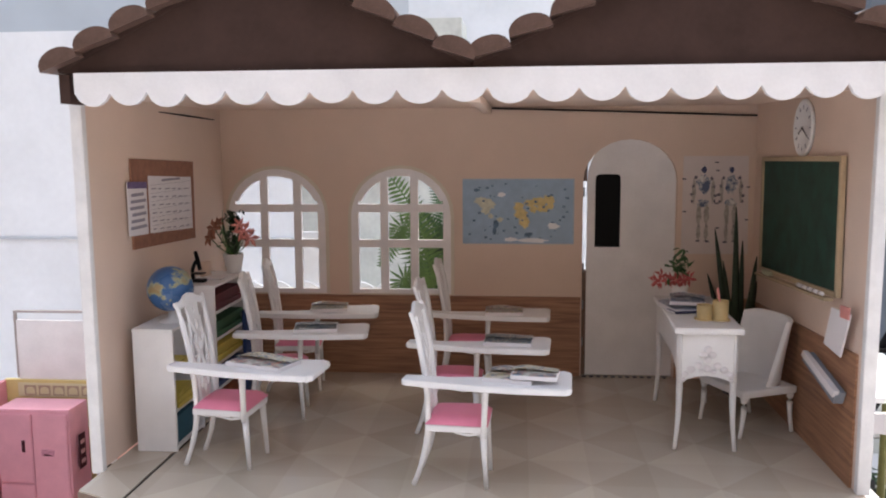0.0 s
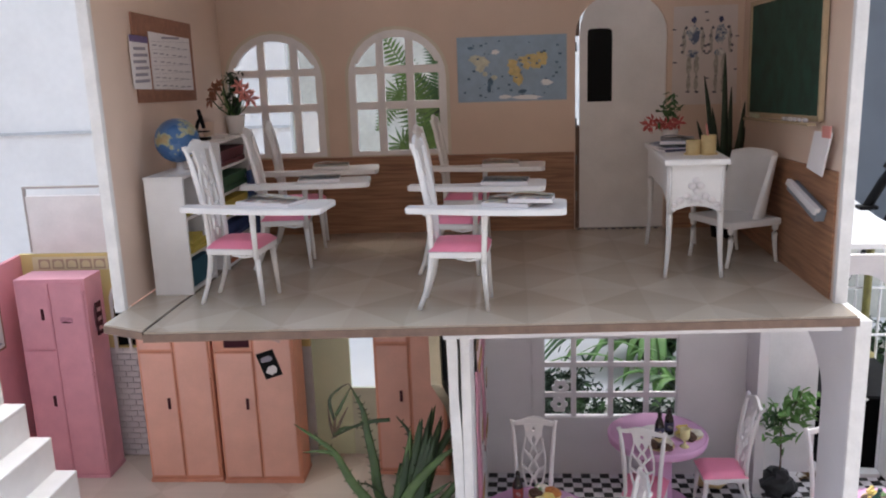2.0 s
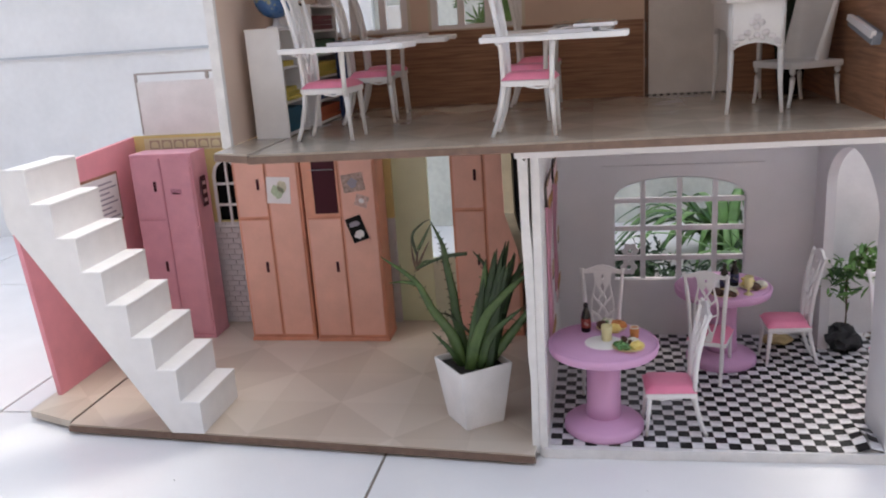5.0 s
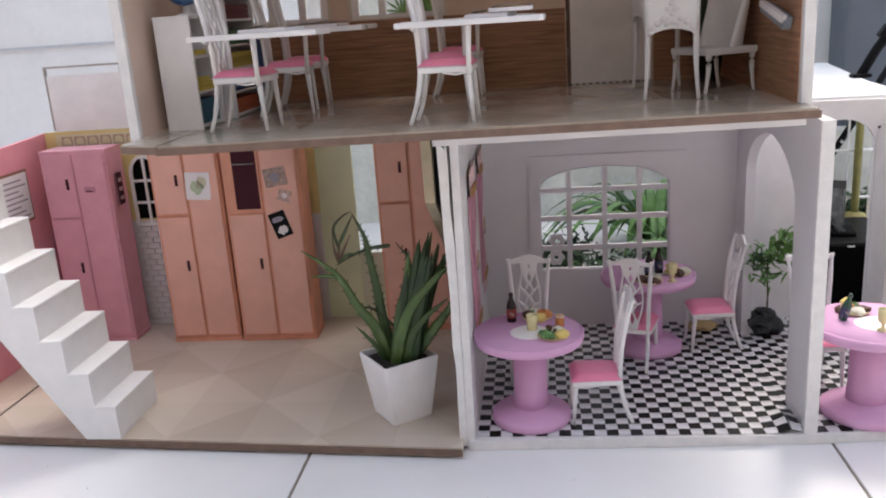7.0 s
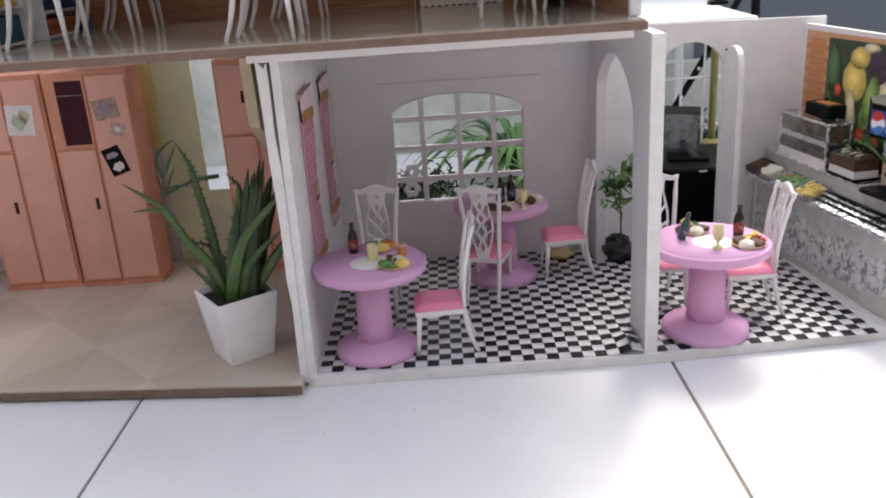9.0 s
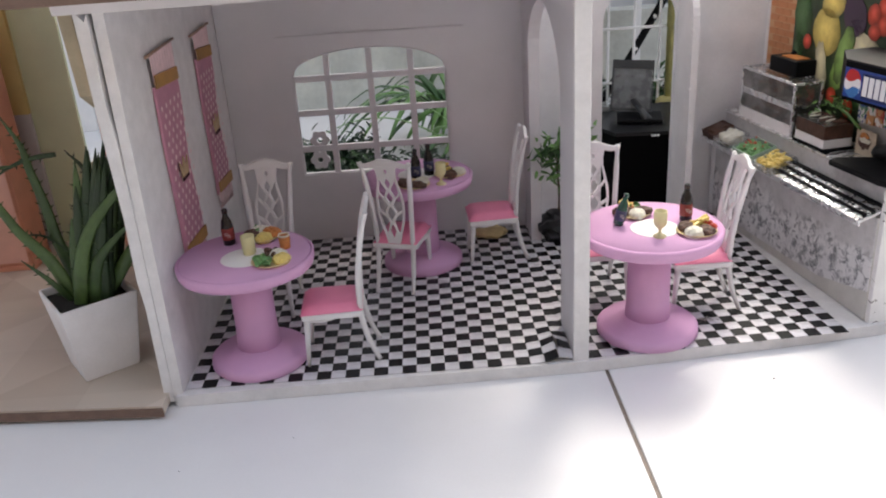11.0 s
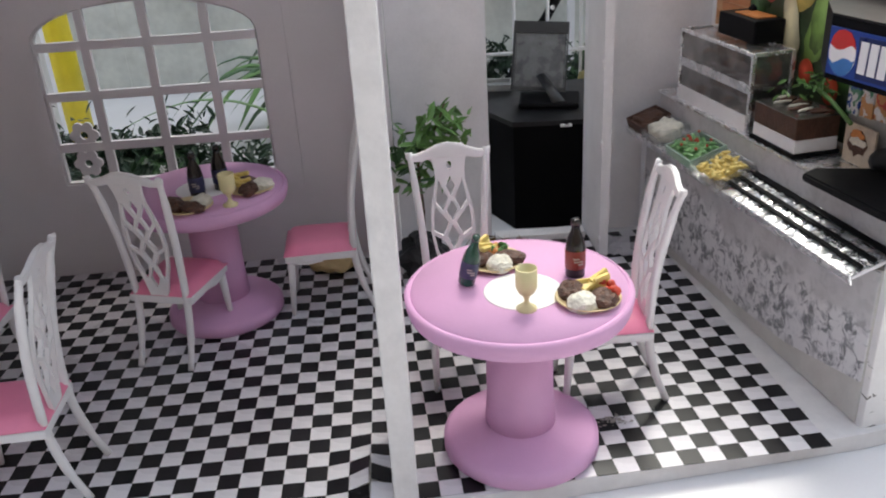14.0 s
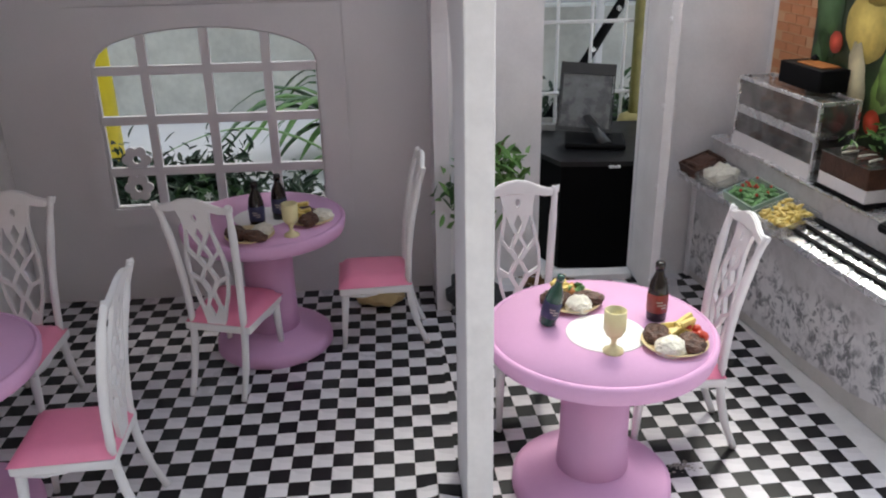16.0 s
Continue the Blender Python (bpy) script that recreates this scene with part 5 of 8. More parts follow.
# ---- hall: lockers, staircase, papers ----
def locker(x, y, rz, paint, label, w=0.108, d=0.052, h=0.313, open_slot=False):
    """A two-column locker, its front towards -y, origin at the middle of its base."""
    k = thing("locker", label, "locker", x, y, HF, rz, group="toy lockers")
    bm = box(-w / 2, w / 2, -d / 2, d / 2, 0, h, 0.0012)
    part("body", bm, paint, k)
    part("plinth", box(-w / 2 - 0.0012, w / 2 + 0.0012, -d / 2 - 0.0022, d / 2, 0.0, 0.006, 0.0008), paint, k)
    for side in (-1, 1):
        u0, u1 = (-w / 2 + 0.003, -0.0012) if side < 0 else (0.0012, w / 2 - 0.003)
        spans = ((0.010, h * 0.655), (h * 0.665, h - 0.006)) if side < 0 else ((0.010, h - 0.006),)
        for v0, v1 in spans:
            slot = open_slot and side < 0 and v0 > h / 2
            holes = [rect(u0 + 0.014, u1 - 0.003, v0 + 0.004, v1 - 0.006)] if slot else []
            dr = part("door", plate(rect(u0, u1, v0, v1), holes, 0.0022, frame_xz(-d / 2 - 0.0022)), paint, k)
            if not slot:
                part("door_panel", plate(rect(u0 + 0.0016, u1 - 0.0016, v0 + 0.0016, v1 - 0.0016), [], 0.0008, frame_xz(-d / 2 - 0.0029), 0.0003), LOCK_DOOR if paint is LOCK_ORANGE else paint, dr)
            if slot:
                # no real recess: a flat plate whose dark colour stands for its shade
                part("opening", box(u0 + 0.012, u1 - 0.001, -d / 2 - 0.0009, -d / 2 - 0.0002, v0 + 0.002, v1 - 0.004), LOCK_DARK, k, "flat dark maroon plate standing for the shaded open compartment")
                part("hanger_rail", tube([(u0 + 0.010, -d / 2 - 0.0016, v1 - 0.026), (u1 - 0.006, -d / 2 - 0.0016, v1 - 0.026)], 0.0008, 6), WIRE_GREY, k)
            elif side < 0:
                zc = v0 + (v1 - v0) * (0.555 if v0 < h / 2 else 0.45)
                part("handle", box(u1 - 0.0145, u1 - 0.0105, -d / 2 - 0.0048, -d / 2 - 0.0018, zc, zc + 0.0165, 0.0006), LOCK_DARK, dr, "small dark handle slot")
            else:
                for zz in (0.10, 0.55, 0.62, 0.95):
                    part("hinge", tube([(u1 + 0.0012, -d / 2 - 0.0022, h * zz - 0.006), (u1 + 0.0012, -d / 2 - 0.0022, h * zz)], 0.0012, 6), paint, dr)
    return k


lk = locker(-0.4470, 0.3425, 1.5, LOCK_ORANGE, "salmon orange two-column toy locker, map sticker on its door")
lk2 = locker(-0.3290, 0.3405, 1.0, LOCK_ORANGE, "salmon orange toy locker with an open top compartment", 0.117, open_slot=True)
locker(-0.1080, 0.3690, -1, LOCK_ORANGE, "salmon orange toy locker beside the hall door", 0.104)
lk4 = locker(-0.6260, 0.3520, 1, LOCK_PINK, "rose pink toy locker with worn stickers", 0.106)


def sticker(parent, x0, x1, z0, z1, y, paint, rot=0, extra=()):
    cx, cz = (x0 + x1) / 2, (z0 + z1) / 2
    m = Matrix.Translation((cx, y, cz)) @ Matrix.Rotation(radians(rot), 4, 'Y')
    s = part("sticker", box(x0 - cx, x1 - cx, -0.0003, 0.0003, z0 - cz, z1 - cz, 0, m), paint, parent, "small printed sticker")
    for a, b, c, e, p in extra:
        spot = blob((a + b) / 2 - cx, (c + e) / 2 - cz, (b - a) / 2, (e - c) / 2, int(abs(a + c) * 9000), 14)
        part("print", plate(spot, [], 0.0004, m @ frame_xz(-0.0007)), p, s)
    return s


FY = -0.026 - 0.0034
STICKER_GREEN = mat("pale_green_print", (0.46, 0.55, 0.38), 0.6, var=0.3, scale=200)
PALE_PRINT = mat("pale_ochre_print", (0.60, 0.56, 0.42), 0.6, var=0.3, scale=200)
sticker(lk, 0.000, 0.038, 0.230, 0.272, FY, PAPER, 3, ((0.008, 0.028, 0.238, 0.260, STICKER_GREEN), (0.016, 0.032, 0.246, 0.266, PALE_PRINT)))
sticker(lk2, 0.010, 0.036, 0.167, 0.207, FY, BLACK, -18, ((0.016, 0.030, 0.171, 0.185, PAPER), (0.012, 0.032, 0.191, 0.201, GREY_INK)))
sticker(lk2, 0.006, 0.040, 0.246, 0.274, FY, mat("faded_print", (0.42, 0.30, 0.26), 0.6, var=0.5, scale=250), -8, ((0.014, 0.030, 0.252, 0.266, GREY_INK),))
sticker(lk2, 0.024, 0.044, 0.222, 0.240, FY, mat("pale_print", (0.62, 0.42, 0.38), 0.6, var=0.4, scale=250), 20, ((0.030, 0.038, 0.227, 0.235, PAPER),))
sticker(lk4, 0.012, 0.030, 0.247, 0.256, FY, mat("rose_print", (0.50, 0.22, 0.30), 0.6, var=0.4, scale=250), 4, ((0.014, 0.028, 0.2475, 0.2500, LOCK_DARK),))
s = part("side_sticker", box(0.0571, 0.0576, -0.012, 0.006, 0.222, 0.272), LOCK_DARK, lk4, "dark worn side sticker")
for z in (0.232, 0.246, 0.260):
    part("print", box(0.0575, 0.0579, -0.008, 0.003, z - 0.003, z + 0.003), mat("pale_mark", (0.5, 0.3, 0.32), 0.6), s)

stair = thing("staircase", "white plastic toy staircase with eight steps", "staircase", 0, 0, 0, kind="structure")
SX = [-0.438 - 0.0262 * k for k in range(9)]
SZ = [HF + 0.0435 * k for k in range(9)]
prof = [(SX[0], HF)]
for k in range(8):
    prof.append((SX[k], SZ[k + 1]))
    prof.append((SX[k + 1], SZ[k + 1]))
prof += [(SX[8] - 0.012, SZ[8]), (SX[8] - 0.012, SZ[8] - 0.07), (-0.482, HF)]
bm = plate(prof, [], 0.004, frame_xz(-0.002))
part("stringer", bm, WHITE, stair)
part("stringer", plate(prof, [], 0.004, frame_xz(0.100)), WHITE, stair)
for k in range(8):
    part("riser", box(SX[k] - 0.003, SX[k], 0.002, 0.100, SZ[k], SZ[k + 1]), WHITE, stair)
    part("tread", box(SX[k + 1] - 0.003, SX[k] + 0.0008, -0.0025, 0.1045, SZ[k + 1] - 0.004, SZ[k + 1] + 0.0006, 0.0016), WHITE, stair)
sof = [(-0.482, HF), (SX[8] - 0.012, SZ[8] - 0.07), (SX[8] - 0.012, SZ[8] - 0.066), (-0.478, HF)]
part("soffit", plate(sof, [], 0.098, frame_xz(0.002)), WHITE, stair)

nb = thing("notice_sheet", "printed white sheet with brown frame on the pink wall", "poster")
part("frame", plate(rect(0.210, 0.330, 0.222, 0.302), [], 0.0015, frame_yz(-0.7088)), CORK, nb)
part("sheet", plate(rect(0.214, 0.326, 0.226, 0.298), [], 0.001, frame_yz(-0.7074)), PAPER, nb)
pr = bmesh.new()
for i in range(8):
    bm_box(pr, -0.7066, -0.7060, 0.220, 0.320 - 0.01 * (i % 3), 0.231 + 0.008 * i, 0.2335 + 0.008 * i)
part("lines", pr, GREY_INK, nb)
band = thing("wall_border", "cream paper border with small brown ornaments", "border")
part("strip", box(-0.690, -0.506, HY - 0.0012, HY - 0.0004, 0.322, 0.343), mat("cream_border", (0.70, 0.62, 0.40), 0.7), band)
for i in range(8):
    x = -0.680 + i * 0.022
    part("ornament", plate(rect(x, x + 0.018, 0.3245, 0.3395), [arch(x + 0.002, x + 0.016, 0.3265, 0.332, 0.3375, 8)], 0.0004, frame_xz(HY - 0.0018)), mat("brown_print", (0.46, 0.34, 0.25), 0.7), band)


# ---- classroom furniture ----
def bookcase(name, x0, x1, y0, y1, h, shelves, label):
    """White open case, its shelves facing +x."""
    c = thing(name, label, "bookcase", 0, 0, UP_Z)
    t = 0.0035
    part("side_panel", box(x0, x1, y0, y0 + t, 0, h, 0.0006), WHITE, c)
    part("side_panel", box(x0, x1, y1 - t, y1, 0, h, 0.0006), WHITE, c)
    part("back_panel", box(x0, x0 + 0.002, y0 + t, y1 - t, 0, h), WHITE, c)
    part("top", box(x0 - 0.0004, x1 + 0.0004, y0 - 0.0004, y1 + 0.0004, h, h + 0.003, 0.0006), WHITE, c)
    for z in shelves:
        part("shelf", box(x0 + 0.002, x1 - 0.001, y0 + t, y1 - t, z, z + 0.0028), WHITE, c)
    return c


BX0, BX1 = -0.340, -0.298
bookcase("low_bookcase", BX0, BX1, 0.052, 0.128, 0.1245, (0.002, 0.040, 0.080), "low white open bookcase holding a few coloured books")
bookcase("tall_bookcase", BX0, BX1 + 0.004, 0.160, 0.268, 0.150, (0.002, 0.030, 0.059, 0.088, 0.119), "taller white open bookcase packed with coloured books")


def book(x0, x1, y0, y1, z0, z1, cover, label, rz=0.0):
    cx, cy = (x0 + x1) / 2, (y0 + y1) / 2
    b = thing("book", label, "book", cx, cy, z0, rz, group="books")
    dx, dy, h = (x1 - x0) / 2, (y1 - y0) / 2, z1 - z0
    part("cover", box(-dx, dx, -dy, dy, 0, h, min(0.0006, h / 4)), cover, b)
    part("page_block", box(-dx - 0.0003, dx - 0.0012, -dy + 0.001, dy + 0.0003, h * 0.15, h * 0.85), PAPER, b)
    return b


for i, (z, m, lab) in enumerate(((0.0048, BOOK_ORANGE, "flat stack of orange books"), (0.0330, BOOK_BLUE, "flat stack of dark blue books"), (0.0620, BOOK_YELLOW, "flat stack of ochre books"), (0.0910, BOOK_GREEN, "flat stack of dark green books"), (0.1220, BOOK_RED, "flat stack of maroon books"))):
    for k in range(3):
        book(BX0 + 0.004, BX1 + 0.002 - 0.002 * (k % 2), 0.167 + 0.001 * k, 0.256 + 0.004 * ((k + i) % 2), UP_Z + z + 0.0062 * k, UP_Z + z + 0.0062 * (k + 1) - 0.0004, m, lab)
book(BX0 + 0.003, BX1 - 0.004, 0.062, 0.118, UP_Z + 0.0050, UP_Z + 0.0330, BOOK_TEAL, "dark teal box file on the bottom shelf")
for k in range(3):
    book(BX0 + 0.004, BX1 - 0.002 * k, 0.062, 0.112, UP_Z + 0.0430 + 0.005 * k, UP_Z + 0.0475 + 0.005 * k, BOOK_YELLOW, "yellow books lying on the middle shelf", 4 * k)
book(BX0 + 0.004, BX1 - 0.003, 0.062, 0.100, UP_Z + 0.0830, UP_Z + 0.0890, BOOK_YELLOW, "yellow book lying on the upper shelf")
book(BX1 + 0.003, BX1 + 0.008, 0.252, 0.286, UP_Z + 0.0005, UP_Z + 0.106, BOOK_BLUE, "tall dark blue folder standing beside the bookcase")

globe = thing("globe", "small desk globe with blue seas and ochre lands", "globe", -0.3140, 0.0900, UP_Z + 0.1276)
part("stand", lathe([(0, 0), (0.012, 0), (0.0125, 0.0012), (0.0045, 0.0035), (0.0030, 0.0125), (0, 0.0135)], 24), WHITE, globe)
gb = bmesh.new()
bmesh.ops.create_uvsphere(gb, u_segments=40, v_segments=24, radius=0.0236, matrix=pose(0, 0, 0.0345))
for f in gb.faces:
    f.smooth = True
gmat = mat("globe_map", (0.05, 0.17, 0.44), 0.28, var=0.1, bump=0.0)
gn, gl = gmat.node_tree.nodes, gmat.node_tree.links
nz = gn.new("ShaderNodeTexNoise")
nz.inputs["Scale"].default_value = 52
nz.inputs["Detail"].default_value = 9
tcg = gn.new("ShaderNodeTexCoord")
gl.new(tcg.outputs["Object"], nz.inputs["Vector"])
rp = gn.new("ShaderNodeValToRGB")
rp.color_ramp.elements[0].position, rp.color_ramp.elements[1].position = 0.54, 0.58
rp.color_ramp.elements[0].color, rp.color_ramp.elements[1].color = (0.045, 0.12, 0.28, 1), (0.34, 0.36, 0.24, 1)
e = rp.color_ramp.elements.new(0.64)
e.color = (0.36, 0.27, 0.14, 1)
gl.new(nz.outputs["Fac"], rp.inputs[0])
gl.new(rp.outputs[0], gn["Principled BSDF"].inputs["Base Color"])
part("sphere", gb, gmat, globe)

mic = thing("microscope", "tiny black toy microscope on the bookcase", "microscope", -0.3220, 0.1850, UP_Z + 0.1530)
part("base", box(-0.007, 0.009, -0.006, 0.006, 0, 0.0035, 0.001), BLACK, mic)
part("arm", tube(curve_pts([(-0.005, 0, 0.003), (-0.0065, 0, 0.012), (-0.003, 0, 0.022), (0.001, 0, 0.026)], 4), 0.0022, 8), BLACK, mic)
part("eyepiece", tube([(0.003, 0, 0.014), (0.000, 0, 0.028), (-0.002, 0, 0.036)], [0.0022, 0.0026, 0.0020], 10), BLACK, mic)
part("stage", box(-0.005, 0.008, -0.005, 0.005, 0.0095, 0.0110, 0.0003), BLACK, mic)


def petal_flower(bm, centre, radius, normal, n=6):
    """A star of pointed petals, facing normal."""
    m = Vector(normal).to_track_quat('Z', 'Y').to_matrix().to_4x4()
    m.translation = Vector(centre)
    for k in range(n):
        q = 2 * math.pi * k / n
        c, s = math.cos(q), math.sin(q)
        r = radius
        pts = [(0, 0, 0), (0.5 * r * c - 0.20 * r * s, 0.5 * r * s + 0.20 * r * c, 0.18 * r), (r * c, r * s, 0.05 * r), (0.5 * r * c + 0.20 * r * s, 0.5 * r * s - 0.20 * r * c, 0.18 * r)]
        vs = [bm.verts.new(m @ Vector(p)) for p in pts]
        bm.faces.new(vs)


rnd = random.Random(11)
lily = thing("lily_pot", "white pot with coral lilies and green leaves", "potted flowers", -0.3040, 0.2560, UP_Z + 0.1530)
part("pot", lathe([(0, 0), (0.0085, 0), (0.0105, 0.010), (0.0125, 0.022), (0.0128, 0.024), (0.0112, 0.024), (0.0105, 0.020), (0, 0.020)], 28), WHITE, lily)
for k in range(9):
    bm = bmesh.new()
    q = rnd.uniform(0, 6.28)
    blade(bm, (0, 0, 0.020), (0.014 * math.cos(q), 0.014 * math.sin(q), rnd.uniform(0.050, 0.082)), (0.004 * math.cos(q), 0.004 * math.sin(q), 0), 0.0030, 0.3, 6)
    part("leaf", bm, rnd.choice((LEAF, LEAF_LIGHT, LEAF_DARK)), lily)
for cx, cy, cz, r, m in ((0.016, -0.006, 0.052, 0.015, FLOWER_PINK), (0.022, -0.004, 0.044, 0.014, FLOWER_PINK), (0.012, -0.01, 0.060, 0.011, FLOWER_PINK), (-0.020, -0.008, 0.056, 0.014, FLOWER_RUST), (-0.026, -0.006, 0.044, 0.013, FLOWER_RUST), (-0.014, -0.008, 0.062, 0.010, FLOWER_RUST)):
    bm = bmesh.new()
    petal_flower(bm, (cx, cy, cz), r, (cx * 30, -1, 0.4))
    petal_flower(bm, (cx, cy + 0.001, cz), r * 0.8, (cx * 20, -1, 0.8))
    part("lily_flower", bm, m, lily)
    part("stem", tube([(0, 0, 0.02), (cx * 0.6, cy * 0.4, cz * 0.7), (cx, cy, cz)], 0.0007, 5), LEAF, lily)
for k in range(4):
    bm = bmesh.new()
    leaf_cloud(bm, (0.002 * (k % 2), 0, 0.030 + 0.012 * k), 0.0050, 26, 0.0065, rnd, (1, 1, 1.2))
    part("leaf_tuft", bm, LEAF_DARK if k % 2 else LEAF, lily)
cup = thing("candle_cup", "small peach cup on the bookcase", "cup", -0.3280, 0.2240, UP_Z + 0.1530)
part("wall", lathe([(0, 0), (0.006, 0), (0.0066, 0.001), (0.0070, 0.018), (0.0064, 0.018), (0.0060, 0.002), (0, 0.002)], 20), PEACH, cup)
sheet = thing("paper_stack", "thin stack of papers on the bookcase", "papers", -0.3130, 0.2100, UP_Z + 0.1530)
part("sheets", box(-0.012, 0.014, -0.012, 0.012, 0, 0.0022, 0.0003), PAPER, sheet)


def magazine(x, y, z, rz, w, d, seed, label):
    """An open or stacked magazine with printed blocks."""
    r = random.Random(seed)
    b = thing("magazine", label, "magazine", x, y, z, rz, group="magazines on tablets")
    part("page_block", box(-w / 2, w / 2, -d / 2, d / 2, 0, 0.0036, 0.0004), PAPER, b)
    tones = [(0.50, 0.44, 0.24), (0.14, 0.18, 0.24), (0.45, 0.24, 0.20), (0.34, 0.38, 0.36), (0.58, 0.53, 0.48)]
    tones = tones[seed % 5:] + tones[:seed % 5]
    if "blue" in label:
        tones = [(0.16, 0.20, 0.30), (0.34, 0.38, 0.46), (0.10, 0.12, 0.20), (0.46, 0.48, 0.52), (0.22, 0.26, 0.36)]
    if "dark" in label:
        tones = [(0.05, 0.07, 0.10), (0.10, 0.15, 0.20), (0.34, 0.30, 0.26), (0.05, 0.10, 0.11), (0.22, 0.26, 0.30)]
    part("cover", box(-w / 2 + 0.0014, w / 2 - 0.0010, -d / 2 + 0.0010, d / 2 - 0.0012, 0.0036, 0.0039), printed_page("print", tones, seed), b, "glossy picture page")
    bm = bmesh.new()
    n = 8
    rows = []
    for i in range(n + 1):
        t = i / n
        u = -w / 2 + w * t
        lift = 0.0042 + r.uniform(0.0, 0.0003) + (0.0015 if "dark" in label else 0.0040) * math.sin(math.pi * t) * (1 - t)
        rows.append([bm.verts.new((u, v, lift + dz)) for v, dz in ((0.0, 0.0006), (d / 2, 0.0), (d / 2, 0.0003), (0.0, 0.0010))])
    for p0, p1 in zip(rows, rows[1:]):
        for k in range(4):
            bm.faces.new((p0[k], p0[(k + 1) % 4], p1[(k + 1) % 4], p1[k]))
    bm.faces.new(rows[0])
    bm.faces.new(rows[-1][::-1])
    bmesh.ops.recalc_face_normals(bm, faces=bm.faces[:])
    part("open_page", bm, printed_page("page_print", tones[2:] + tones[:2], seed + 3), b, "curling printed page")
    return b


TZ = UP_Z + 0.1041
magazine(-0.1930, 0.0130, TZ, -20, 0.062, 0.034, 1, "open magazine with pale pictures on a tablet")
magazine(-0.1790, 0.1640, TZ, 9, 0.048, 0.034, 2, "dark picture magazine on a tablet")
magazine(-0.1900, 0.2790, TZ, 10, 0.046, 0.037, 3, "grey printed sheet pile on a tablet")
magazine(0.0415, -0.0170, TZ, -15, 0.044, 0.034, 4, "open colourful magazine on a tablet")
magazine(0.0620, -0.0260, TZ + 0.0045, -8, 0.040, 0.026, 6, "white stapled booklet lying across a magazine")
magazine(0.0370, 0.1150, TZ, -5, 0.050, 0.034, 5, "dark picture magazine on a tablet")
magazine(0.0300, 0.2660, TZ, 0, 0.046, 0.034, 7, "pale sheets on a tablet near the wall")


# teacher's desk
desk = thing("teacher_desk", "white carved wooden toy desk with cabriole legs", "desk", 0.2385, 0.1780, UP_Z, -2)
desk.scale = (1, 1, 1.07)
for sx in (-1, 1):
    for sy in (-1, 1):
        part("leg", tube(curve_pts([(sx * 0.0295, sy * 0.0810, 0), (sx * 0.0270, sy * 0.0800, 0.028), (sx * 0.0262, sy * 0.0790, 0.060), (sx * 0.0268, sy * 0.0785, 0.113)], 3), [0.0020, 0.0022, 0.0024, 0.0027, 0.0030, 0.0033, 0.0035, 0.0037, 0.0037, 0.0037], 8), WHITE, desk)
part("desktop", box(-0.0335, 0.0335, -0.0890, 0.0890, 0.1135, 0.1195, 0.0018), WHITE, desk)
apron = [(-0.0265, 0.114), (0.0265, 0.114), (0.0265, 0.0640), (0.020, 0.0690), (0.010, 0.0720), (0, 0.0730), (-0.010, 0.0720), (-0.020, 0.0690), (-0.0265, 0.0640)]
for y in (-0.0830, 0.0800):
    part("end_panel", plate(apron, [], 0.003, frame_xz(y)), WHITE, desk)
for x in (-0.0300, 0.0270):
    part("side_panel", plate([(-0.0780, 0.114), (0.0780, 0.114), (0.0780, 0.078), (0.05, 0.086), (-0.05, 0.086), (-0.0780, 0.078)], [], 0.003, frame_yz(x)), WHITE, desk)
for cx, cz, r in ((0, 0.0985, 0.0036), (-0.0045, 0.0930, 0.0036), (0.0045, 0.0930, 0.0036), (0, 0.0880, 0.0034), (-0.0095, 0.0830, 0.0036), (0.0095, 0.0830, 0.0036), (-0.0160, 0.0790, 0.0036), (0.0160, 0.0790, 0.0036), (-0.0215, 0.0745, 0.0030), (0.0215, 0.0745, 0.0030), (0, 0.0800, 0.0036), (-0.0060, 0.0775, 0.0026), (0.0060, 0.0775, 0.0026), (-0.0235, 0.0690, 0.0024), (0.0235, 0.0690, 0.0024)):
    carve = bmesh.new()
    bmesh.ops.create_icosphere(carve, subdivisions=2, radius=r, matrix=pose(cx, -0.0838, cz) @ Matrix.Diagonal((1.15, 0.5, 0.9, 1)))
    part("carved_petal", carve, PAPER, desk)
for sx in (-1, 1):
    part("moulding", tube([(sx * 0.0265, -0.0835, 0.066), (sx * 0.0265, -0.0840, 0.112)], 0.0014, 6), WHITE, desk)
DT = UP_Z + 0.1195 * 1.07
pen = thing("pencil_cup", "pale bamboo pencil cup holding a pink pencil", "pencil cup", 0.2545, 0.1300, DT, group="desk cups")
part("wall", lathe([(0, 0), (0.0078, 0), (0.0080, 0.0008), (0.0080, 0.0205), (0.0070, 0.0205), (0.0068, 0.002), (0, 0.002)], 24), BAMBOO, pen)
part("pencil", tube([(0.002, 0, 0.003), (-0.003, 0.001, 0.033)], 0.0012, 6), FLOWER_PINK, pen, "pink pencil")
part("base", lathe([(0, 0), (0.0100, 0), (0.0100, 0.0014), (0, 0.0014)], 24), BAMBOO, pen)
jar = thing("bamboo_jar", "short pale bamboo jar on the desk", "jar", 0.2390, 0.1320, DT, group="desk cups")
part("wall", lathe([(0, 0), (0.0076, 0), (0.0078, 0.0008), (0.0078, 0.0155), (0.0068, 0.0155), (0.0066, 0.002), (0, 0.002)], 24), BAMBOO, jar)
part("base", lathe([(0, 0), (0.0100, 0), (0.0100, 0.0014), (0, 0.0014)], 24), BAMBOO, jar)
magazine(0.2315, 0.1880, DT, 12, 0.046, 0.050, 12, "blue and white booklet pile on the desk")
